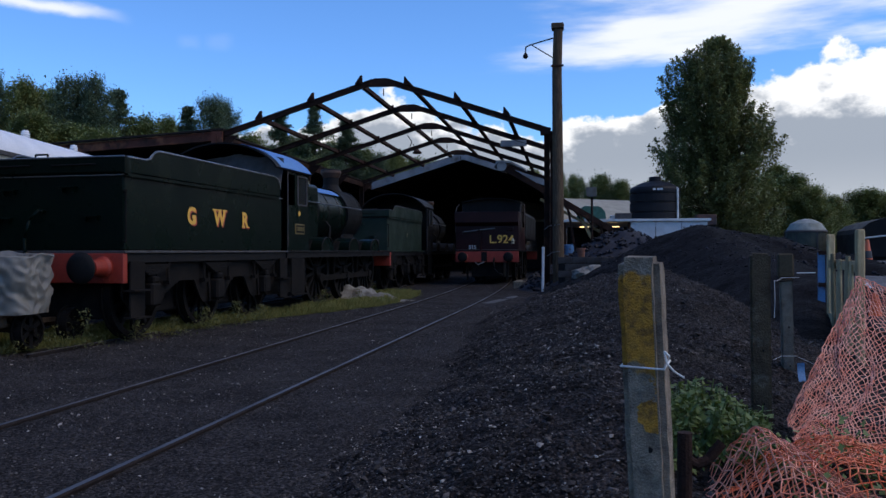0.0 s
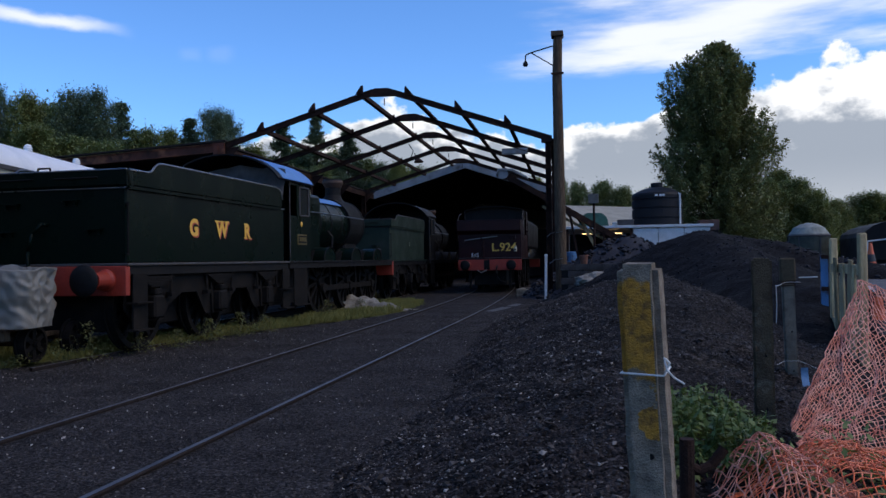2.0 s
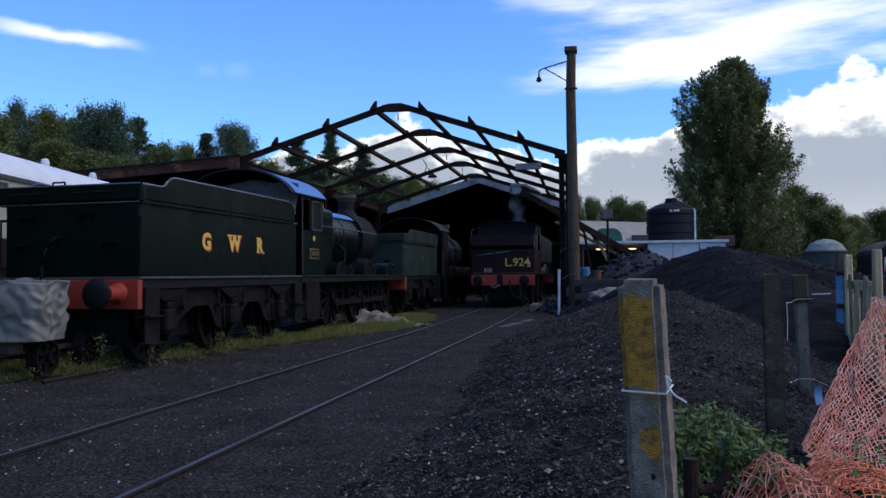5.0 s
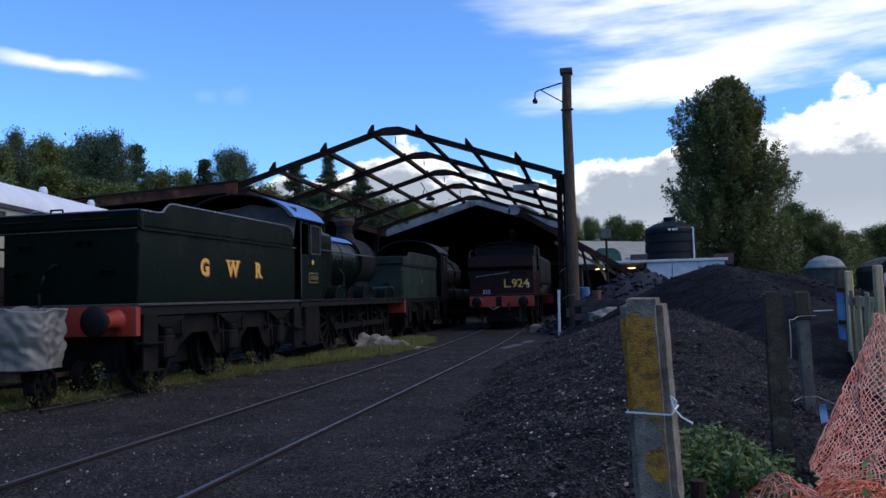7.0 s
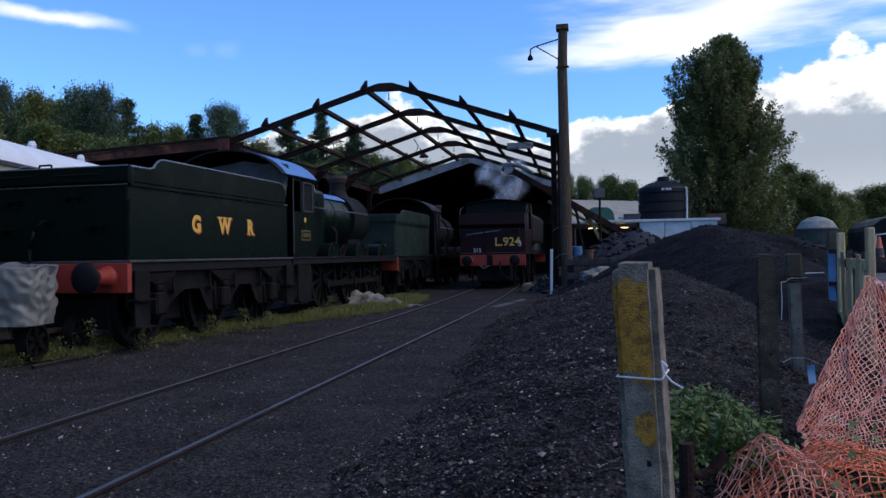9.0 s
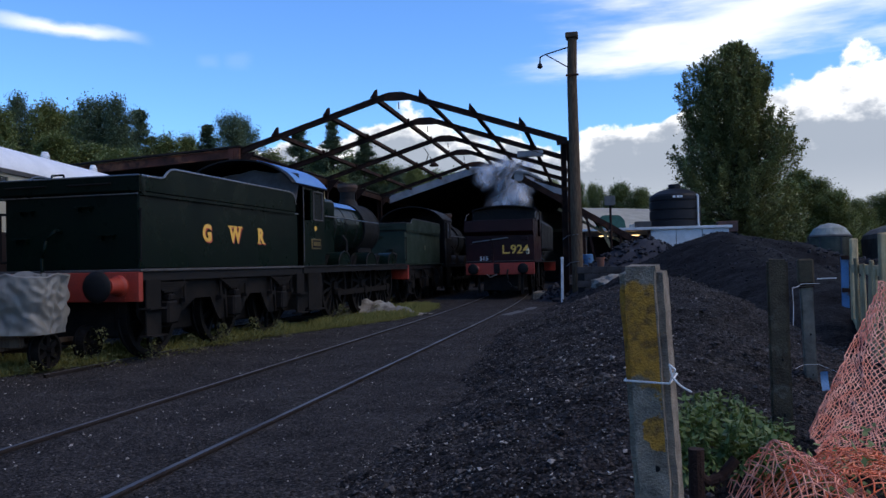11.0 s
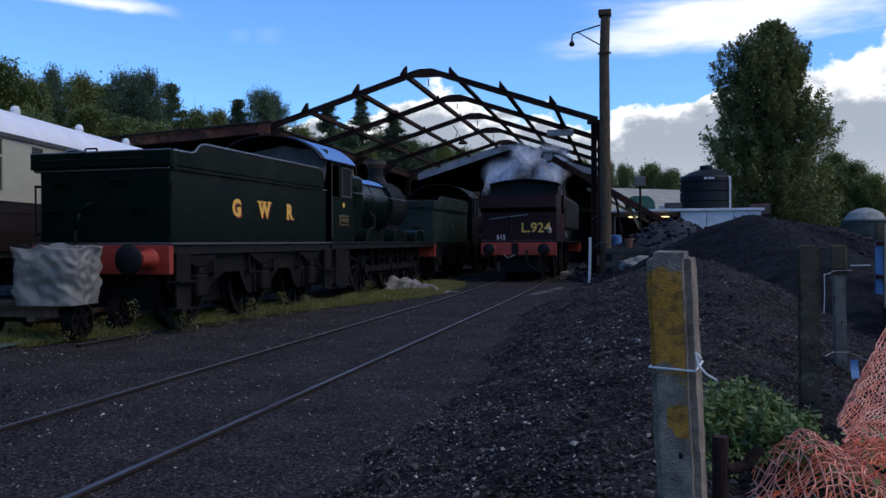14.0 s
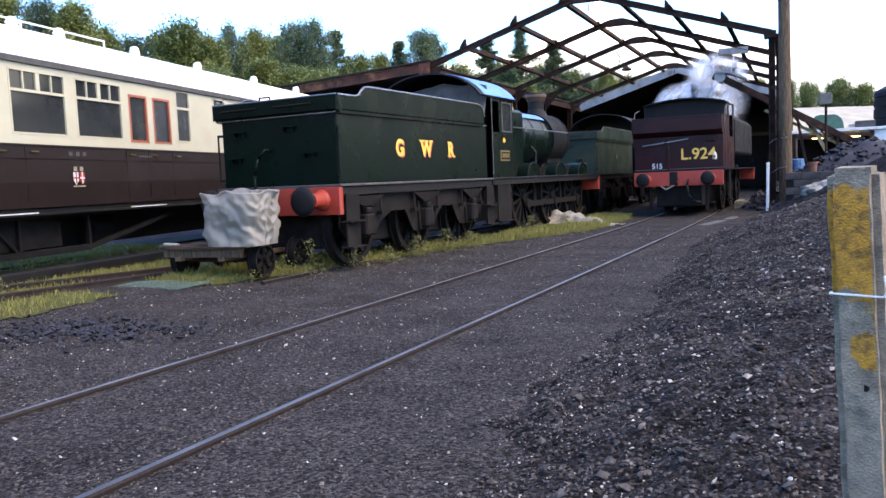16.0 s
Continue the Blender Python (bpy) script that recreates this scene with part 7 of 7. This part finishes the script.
def trolley():
    t = thing("platelayers_trolley", "small wooden track trolley on iron wheels", "trolley", pose(-7.98, 8.72, 0, 0, 0, 3))
    planks = material("tarred_plank", (0.070, 0.046, 0.031), 0.9, second=(0.033, 0.023, 0.017), scale=5, bump=0.3, stretch=(0.8, 6, 6), fine=30, spec=0.1)
    for k in range(4):
        part("plank", boxm(-0.62, 0.76, -0.40 + 0.2 * k, -0.215 + 0.2 * k, 0.43, 0.475, bev=0.006), planks, t)
    for y in (-0.30, 0.25):
        part("bearer", boxm(-0.60, 0.74, y - 0.05, y + 0.05, 0.32, 0.43), TIMBER, t)
    for y in (0.12, 1.05):
        part("axle", rodm((-0.72, y, 0.235), (0.80, y, 0.235), 0.03, 8), RUST, t)
        for x in (-0.66, 0.78):
            ob = wheel(t, "iron_wheel", x, y, 0.235, UNDER, 6, 1 if x > 0 else -1)
    for x in (-0.3, 0.45):
        part("side_bar", boxm(x - 0.05, x + 0.05, -0.4, 1.15, 0.27, 0.33), TIMBER, t)
    part("rope", pipe(bmesh.new(), [(-0.6, -0.38, 0.48), (-0.5, -0.42, 0.52), (-0.3, -0.35, 0.50)], 0.02, 6), FABRIC, t)
    # bulk bag in clear wrap
    bag = thing("bulk_bag", "crumpled white bulk bag in dusty plastic standing on the trolley", "bag", pose(-7.32, 8.62, 0.476, 0, 0, 4))

    def bag_wall(rows, seg, cap):
        """Rings of (height, girth) round the bag, pulled into creases."""
        bm, rings = bmesh.new(), []
        for q, (h, g) in enumerate(rows):
            ring = []
            for i in range(seg):
                a = 2 * math.pi * i / seg
                ca, sa = math.cos(a), math.sin(a)
                k = g / (abs(ca) ** 5 + abs(sa) ** 5) ** 0.2
                d = Vector((ca * 1.4 + h * 0.9, sa * 1.4, h * 2.6))
                cr = 0.10 * noise.noise(d) + 0.12 * (0.35 - abs(noise.noise(d * 1.9 + Vector((4, 0, h))))) + 0.038 * (0.3 - abs(noise.noise(d * 3.9 + Vector((0, 7, 2)))))
                cr += 0.012 * (0.3 - abs(noise.noise(Vector((ca * 9, sa * 9, h * 5)))))
                cr *= 0.55 + 0.35 * min(1.0, h / 0.5)
                lift = (0.09 * noise.noise(Vector((ca * 1.6, sa * 1.6, 5))) + 0.008 * noise.noise(Vector((ca * 7, sa * 7, 1)))) * max(0.0, h - 0.35) / 0.3
                ring.append(bm.verts.new((ca * k * 0.455 + ca * cr, sa * k * 0.33 + sa * cr, (h + lift) * 1.04)))
            rings.append(ring)
        for a, b in zip(rings, rings[1:]):
            for i in range(seg):
                bm.faces.new((a[i], a[(i + 1) % seg], b[(i + 1) % seg], b[i]))
        if cap:
            bm.faces.new(rings[-1])
        return bm
    part("wall", bag_wall([(0.02 * i, 0.93 + 0.10 * (i / 35) ** 0.8) for i in range(36)], 120, False), WRAP, bag, smooth=True)
    part("turned_rim", bag_wall([(0.70, 1.03), (0.715, 1.015), (0.71, 0.99), (0.67, 0.965), (0.60, 0.945), (0.54, 0.93)], 120, False), WRAP, bag, "turned-in rim of the bag", smooth=True)
    part("contents", bag_wall([(0.02, 0.70), (0.30, 0.78), (0.52, 0.84), (0.56, 0.5)], 60, True), FABRIC, bag, "pale contents of the bag", smooth=True)
    for k, (x, y, r, tilt) in enumerate(((-8.55, 7.85, 15, 4), (-8.0, 8.0, -10, 3))):
        solid("glass_sheet", boxm(-0.42, 0.42, -0.32, 0.32, 0, 0.008), PANE, "loose greenish pane of glass lying on the ground", "glass pane", pose(x, y, -0.02 + 0.01 * k, tilt, 0, r), group="panes on the ground")
    # long black bar added for the dark band beside the coach
    solid("timber_baulk", boxm(-0.14, 0.14, -3.0, 3.0, 0.0, 0.20, bev=0.02), BLACK, "long black bar lying beside the coach", "baulk", pose(-10.95, 8.2, -0.04, 0, 0, 9))
    # rubble under a dirty sheet
    rb = bmesh.new()
    bmesh.ops.create_grid(rb, x_segments=40, y_segments=30, size=0.5, matrix=Matrix.LocRotScale((0, 0, 0), None, (2.3, 1.3, 1)))
    for v in rb.verts:
        x, y = v.co.x, v.co.y
        h = 0.33 * math.exp(-((x + 0.2) / 0.50) ** 2 - (y / 0.4) ** 2) + 0.28 * math.exp(-((x + 0.75) / 0.28) ** 2 - (y / 0.3) ** 2) + 0.15 * math.exp(-((x - 0.55) / 0.5) ** 2 - ((y + 0.1) / 0.25) ** 2)
        v.co.z = h * (1 + 0.3 * noise.noise(Vector((x * 6, y * 6, 0)))) + 0.05 * abs(noise.noise(Vector((x * 9, y * 9, 4)))) - 0.05
    solid("covered_rubble", rb, FABRIC, "heap of rubble under a dirty pale sheet", "rubble", pose(-5.75, 19.6, 0.0, 0, 0, -12), smooth=True)
    # black debris on the gravel, and boards by the running line
    db = []
    rnd = random.Random(4)
    for _ in range(420):
        x, y = rnd.gauss(-6.4, 0.55), rnd.gauss(5.15, 0.28)
        db.append((x, y, ground_z(x, y) + 0.02, rnd.uniform(0.02, 0.06)))
    stones("dark_debris", db, COAL, "spilt dark clinker on the gravel", "clinker")
    for x, y, r, l in ((-2.45, 19.8, -8, 1.7), (-2.2, 21.6, -6, 1.2)):
        solid("loose_board", boxm(-0.13, 0.13, -l / 2, l / 2, 0, 0.035, bev=0.006), GREYTRIM, "loose grey board lying beside the rail", "board", pose(x, y, -0.06, 0, 0, r), group="loose boards")
    solid("pit_cover", boxm(-0.6, 0.5, -0.7, 0.7, 0, 0.30, bev=0.02), CONCRETE, "low concrete pit cover beside the column", "pit cover", pose(-2.05, 27.2, -0.08))

trolley()

# ---- trees ----


def crown_tree(name, seed, height, width, mat, style, n, size):
    """Trunk, limbs and leaf sprays. style: broad or pine."""
    rnd = random.Random(seed)
    tr = bmesh.new()
    rod(tr, (0, 0, -0.5), (0.1, 0, height * 0.45), width * 0.04, 8, width * 0.026)
    rod(tr, (0.1, 0, height * 0.45), (0, 0, height * 0.93), width * 0.026, 7, 0.02)
    sprays = []
    m = {"broad": 150, "pine": 150}[style]
    for i in range(m):
        f = rnd.random()
        a = rnd.uniform(0, 6.283)
        lump = 0.78 + 0.35 * noise.noise(Vector((math.cos(a) * 1.3, math.sin(a) * 1.3, f * 4 + seed)))
        if style == "broad":
            z1 = height * (0.22 + 0.74 * f)
            r = width * 0.5 * math.sqrt(max(0.03, 1 - ((f - 0.40) / 0.64) ** 2)) * lump * (0.25 + 0.8 * rnd.random() ** 0.6)
            z0 = max(0.5, z1 - r * 0.7)
            sc = width * 0.055
        else:
            z1 = height * (0.12 + 0.86 * f)
            r = width * 0.5 * (1.01 - f) * 1.75 * (0.35 + 0.9 * rnd.random() ** 1.6) + 0.05
            z0 = z1 - 0.25 * r + 0.2
            sc = 0.27
        e = (r * math.cos(a), r * math.sin(a), z1)
        b = (r * 0.15 * math.cos(a), r * 0.15 * math.sin(a), z0)
        sprays.append((Vector(b), Vector(e), sc))
        if i % 3 == 0:
            rod(tr, (0.05, 0, max(0.3, z0 - 0.3)), e, 0.05, 5, 0.012)
    spots = []
    for k in range(n):
        b, e, sc = sprays[rnd.randrange(len(sprays))]
        q = rnd.random() ** 0.7
        p = b + (e - b) * q
        s = sc * (1.3 - 0.7 * q)
        spots.append((p.x + rnd.gauss(0, s), p.y + rnd.gauss(0, s), p.z + rnd.gauss(0, s * (0.9 if style != "pine" else 0.5)), rnd.uniform(0.6, 1.3)))
    return mesh_of(tr, "trunk", BARK), spots, mat, size


POPLAR_SIDE = [(0.8, 3.0, 2.8), (2.7, 3.6, 3.6), (4.0, 4.0, 3.8), (5.2, 4.4, 3.4), (6.4, 4.7, 3.1), (7.8, 4.5, 3.3), (9.0, 4.2, 3.4), (9.6, 4.0, 2.7), (10.2, 3.8, 2.2), (11.2, 3.5, 2.5), (12.3, 3.0, 2.0), (13.0, 1.3, 0.9), (13.4, 0.3, 0.35)]


def poplar(seed, tufts, per, size):
    """A tall two-headed crown of upswept leafy shoots on a forked trunk; its west and east girths differ with height."""
    rnd = random.Random(seed)
    tr = bmesh.new()
    rod(tr, (0, 0, -0.5), (0.1, 0, 4.0), 0.36, 9, 0.28)
    for dx, dy, top in ((-0.5, 0.2, 12.4), (0.5, -0.2, 13.0), (1.7, 0.4, 8.6), (-1.6, -0.4, 9.6)):
        rod(tr, (0.1, 0, 3.2), (dx, dy, top), 0.22, 7, 0.03)

    def girth(z):
        for (a, la, ra), (b, lb, rb) in zip(POPLAR_SIDE, POPLAR_SIDE[1:]):
            if z <= b:
                k = (z - a) / (b - a)
                return la + (lb - la) * k, ra + (rb - ra) * k
        return POPLAR_SIDE[-1][1:]
    spots = []
    for i in range(tufts):
        z = 0.9 + 12.5 * rnd.random() ** 0.92
        a = rnd.uniform(0, 6.283)
        ca, sa = math.cos(a), math.sin(a)
        l, r = girth(z)
        lump = 0.92 + 0.42 * noise.noise(Vector((ca * 1.6, sa * 1.6, z * 0.55)))
        q = lump * rnd.random() ** 0.42
        tip = Vector(((r if ca > 0 else l) * ca * q, 0.5 * (l + r) * sa * q, z + 0.12 * rnd.random()))
        reach = rnd.uniform(0.8, 1.9)
        base = tip - Vector((ca * 0.55 * reach, sa * 0.55 * reach, 0.95 * reach))
        if i % 4 == 0:
            rod(tr, Vector((0.25 * tip.x, 0.25 * tip.y, max(1.0, z * 0.75 - 0.5))), tip, 0.035, 4, 0.006)
        for _ in range(per):
            k = rnd.random() ** 0.8
            p = base + (tip - base) * k
            w = 0.26 * (1 - k) + 0.04
            spots.append((p.x + rnd.gauss(0, w), p.y + rnd.gauss(0, w), p.z + rnd.gauss(0, w), rnd.uniform(0.6, 1.25)))
    ob = leaf_cloud("crown", spots, size, LEAF, slim=0.62, droop=-0.35)
    me = ob.data
    bpy.data.objects.remove(ob)
    return mesh_of(tr, "trunk", BARK), me


def grow(kind, label, m, s=(1, 1, 1), category="tree", group=""):
    t = thing("tree", label, category, m, group=group)
    t.scale = s
    trunk, crown = kind
    for nm, me in (("trunk", trunk), ("crown", crown)):
        ob = new(nm, me)
        ob.parent = t
    return t


def tree_kind(name, seed, height, width, mat, style, n, size):
    trunk, spots, mt, sz = crown_tree(name, seed, height, width, mat, style, n, size)
    ob = leaf_cloud("crown", spots, sz, mt, parent=None, slim=0.9, simple=True)
    me = ob.data
    bpy.data.objects.remove(ob)
    return trunk, me


def woods():
    pop = poplar(3, 1350, 130, 0.16)
    grow(pop, "tall dense poplar with dark green leaves", pose(7.1, 47.0, 0))
    kinds = [tree_kind("oak", 8, 12, 10, LEAFFAR, "broad", 46000, 0.20), tree_kind("ash", 9, 14, 9, LEAFFAR, "broad", 46000, 0.20),
             tree_kind("pine", 10, 16, 9.5, NEEDLE, "pine", 30000, 0.19), tree_kind("scots_pine", 11, 15, 9, NEEDLE, "broad", 44000, 0.17)]
    rnd = random.Random(77)

    def at(deg, d, k, h, base=0.0, wide=1.0):
        """A tree at a bearing (degrees right of north) and distance whose top reaches h metres."""
        own = (12, 14, 16, 15)[k]
        s = (h - base) / own
        a = radians(deg)
        words = ("broad green woodland tree", "tall green woodland tree", "dark spiky conifer on the wood's edge", "dark round-headed pine on the wood's edge")[k]
        grow(kinds[k], words, pose(d * math.sin(a), d * math.cos(a), base, 0, 0, rnd.uniform(0, 360)), (s * wide * (1.4 if k == 2 else 1), s * wide * (1.4 if k == 2 else 1), s), group="trees of the wood")
    # west wood behind the coach and the shed
    # bearing, kind, top at 80 m, girth
    rows = [(-62, 0, 19.0, 0.9), (-59.5, 1, 20.0, 0.8), (-57, 3, 19.6, 0.8), (-54.6, 1, 20.2, 0.8), (-52.3, 3, 19.4, 0.75), (-50.4, 1, 19.2, 0.7), (-48.9, 0, 17.0, 0.7), (-46.8, 3, 16.4, 0.7),
            (-45.2, 1, 16.6, 0.7), (-43.7, 0, 17.6, 0.75), (-42.0, 1, 16.4, 0.7), (-40.6, 3, 17.6, 0.55), (-39.0, 1, 17.0, 0.6), (-37.5, 0, 16.2, 0.7), (-36.1, 3, 17.8, 0.75), (-34.7, 3, 18.0, 0.6), (-33.3, 2, 16.6, 0.7),
            (-31.8, 0, 14.2, 0.7), (-30.2, 1, 14.4, 0.65), (-28.8, 2, 15.4, 0.7), (-27.3, 3, 16.8, 0.62), (-26.3, 3, 16.4, 0.55), (-24.6, 0, 13.0, 0.7), (-22.5, 2, 15.2, 0.75), (-21.2, 0, 12.8, 0.7), (-20.1, 2, 16.2, 0.6),
            (-18.9, 1, 12.6, 0.6), (-17.8, 2, 14.6, 0.8), (-16.6, 0, 11.8, 0.8), (-15.3, 3, 11.4, 0.7), (-14.2, 1, 11.4, 0.7), (-13.0, 0, 10.8, 0.8), (-11.6, 0, 10.6, 0.8), (-10.0, 1, 10.2, 0.8), (-8.2, 0, 10.0, 0.8),
            (-6.2, 0, 10.2, 0.9), (-4.2, 1, 9.6, 0.8), (-2.3, 1, 9.4, 0.5), (-1.2, 0, 8.9, 0.6), (0.6, 0, 8.9, 0.8), (2.0, 0, 8.3, 0.8), (3.4, 0, 7.6, 0.8), (5.0, 0, 7.2, 0.9)]
    for i, (deg, k, h, g) in enumerate(rows):
        d = (76, 84, 80, 88, 78)[i % 5] + (18 if deg > -8 else 0)
        at(deg, d, k, 1.26 + (h - 1.26) * d / 80, 0.0, g)
    for i in range(27):
        deg = -63 + 2.05 * i + rnd.uniform(-0.6, 0.6)
        h = rnd.uniform(12.2, 14.6) if deg < -34 else rnd.uniform(10.2, 11.6) if deg < -19 else 9.0
        at(deg, rnd.uniform(62, 70), rnd.choice((0, 0, 1)), 1.26 + (h - 1.26) * 0.82, 0, 0.95)
    # east wood and the hill beyond the road
    for _ in range(30):
        deg = rnd.uniform(9, 40)
        d = rnd.uniform(75, 150)
        at(deg, d, rnd.choice((0, 0, 1)), (0.054 + 0.016 * rnd.random()) * d + 1.3, 0.0, 1.5)
    for deg, d, k, h in ((12.3, 62, 1, 7.6), (13.4, 60, 0, 6.6), (14.4, 58, 0, 5.6), (11.4, 58, 0, 6.5), (15.6, 66, 0, 5.4), (10.0, 52, 0, 4.5), (8.0, 52, 0, 4.0)):
        at(deg, d, k, h)
    fb = thing("stack_of_pallets", "brown weathered crate under the poplar", "crate", pose(5.9, 43.2, 2.6))
    part("crate", boxm(-0.5, 0.5, -0.4, 0.4, 0, 0.55, bev=0.02), BRICK, fb)
    part("support", boxm(-0.45, 0.45, -0.35, 0.35, -2.7, 0), BLACK, fb)


woods()

# ---- steam ----


def puff(seed, r, mat, name, label):
    """A puff of three dished, crossing flakes whose substance thins out to the rim."""
    rnd = random.Random(seed + 40)
    bm = bmesh.new()
    uv = bm.loops.layers.uv.new("heart")
    for f in range(3):
        turn = Euler((radians(90 + rnd.uniform(-25, 25)), rnd.uniform(-0.5, 0.5), radians(60 * f + rnd.uniform(-20, 20)))).to_matrix()
        hub = Vector((rnd.gauss(0, 0.25), rnd.gauss(0, 0.25), rnd.gauss(0, 0.25))) * r
        rings = [[bm.verts.new(hub)]]
        rad = {rings[0][0]: 0.0}
        for j in range(1, 7):
            ring = []
            for i in range(20):
                a = 2 * math.pi * i / 20
                k = j / 6
                w = 1 + 0.35 * noise.noise(Vector((math.cos(a), math.sin(a), seed * 1.7 + f)))
                p = Vector((math.cos(a) * k * w, math.sin(a) * k * w, 0.25 * k * k)) * r * 2.0
                v = bm.verts.new(hub + turn @ p)
                rad[v] = k
                ring.append(v)
            rings.append(ring)
        for a, b in zip(rings, rings[1:]):
            for i in range(20):
                fc = bm.faces.new((a[0], b[i], b[(i + 1) % 20]) if len(a) == 1 else (a[i], b[i], b[(i + 1) % 20], a[(i + 1) % 20]))
                for lp in fc.loops:
                    lp[uv].uv = (rad[lp.vert], 0.0)
    return solid(name, bm, mat, label, "steam", smooth=True)


def engine_y(t):
    for (a, ya), (b, yb) in zip(ENGINE_ROWS, ENGINE_ROWS[1:]):
        if t <= b:
            k = (t - a) / (b - a)
            return ya + (yb - ya) * k
    return ENGINE_ROWS[-1][1]


ENGINE_ROWS = [(0, 29.45), (3.0, 29.45), (5.5, 29.36), (7.0, 29.15), (8.0, 28.95), (9.0, 28.40), (10.3, 27.65), (11.5, 26.9), (12.5, 26.15), (13.5, 25.2), (14.5, 24.25), (15.5, 23.15), (16.0, 22.65)]


def engine_x(y):
    return -3.70 - 0.0022 * max(0.0, y - 19) ** 2


PUFFS = []
EMIT = [2.66 + 0.012 * i for i in range(10)] + [2.80 + 0.08 * i for i in range(8)] + [7.3 + 0.13 * i for i in range(15)] + [9.3 + 0.14 * i for i in range(46)]
for k, te in enumerate(EMIT):
    r = 0.20 + 0.04 * (k % 4) if te < 4 else 0.26 + 0.04 * (k % 4) if te < 9.3 else 0.30 + 0.05 * (k % 5)
    PUFFS.append((te, r, puff(k, r, STEAM if te > 9.3 or te < 4 else STEAM_THIN, "steam_puff", "white steam puff blown from the engine chimney")))


def motions():
    walk(ENGINE, [(t, pose(engine_x(y), y, 0, 0, 0, -0.2)) for t, y in ENGINE_ROWS])
    step = [0.5 * i for i in range(33)]
    for w in ENGINE_WHEELS:
        x, y, z = w.matrix_basis.translation
        walk(w, [(t, pose(x, y, z, (29.45 - engine_y(t)) / 0.70 * 57.296, 0, 0)) for t in step])
    for k, (te, r, ob) in enumerate(PUFFS):
        rnd = random.Random(k)
        dx, dy, dz = rnd.uniform(-0.9 if te > 12.3 else -2.0 if te < 10.5 else -3.0, 0.3) - (0.2 if te < 9.3 else 0), rnd.uniform(-0.5, 0.9), rnd.uniform(1.0, 2.3) + (1.0 if te < 9.3 else 0.15)
        if te < 4:
            dx, dy, dz = -0.98 + rnd.uniform(-0.22, 0.22), rnd.uniform(-0.2, 0.3), 0.4 + 0.36 * (k % 10) + rnd.uniform(0, 0.3)
        rows = []
        for t in sorted([0.25 * i for i in range(65)] + [te, te + 0.07, te + 0.15]):
            y0 = engine_y(min(t, te)) + 8.85
            x0 = engine_x(engine_y(min(t, te)))
            a = max(0.0, t - te)
            if a == 0:
                p = (x0, y0, 2.15)
            else:
                e = 1 - math.exp(-a * (1.5 if te > 4 else 14.0))
                late = max(0.0, a - (2.6 if te > 7 else 0.7)) * (1 if te > 7 else 4)
                p = (x0 + dx * e - 0.15 * late, y0 + dy * e + 2.2 * late, 2.15 + (0.9 + dz) * e + 0.35 * min(late, 1.5) - 0.12 * max(0, late - 3))
                # under the remaining roof the steam gathers low at the back
                p = (p[0], min(p[1], 58.0), min(p[2], 6.1 if te > 4 else 7.0))
            rows.append((t, pose(*p, 14 * a * (1 if k % 2 else -1), 9 * a, 20 * a * 0.5)))
        walk(ob, rows)


motions()
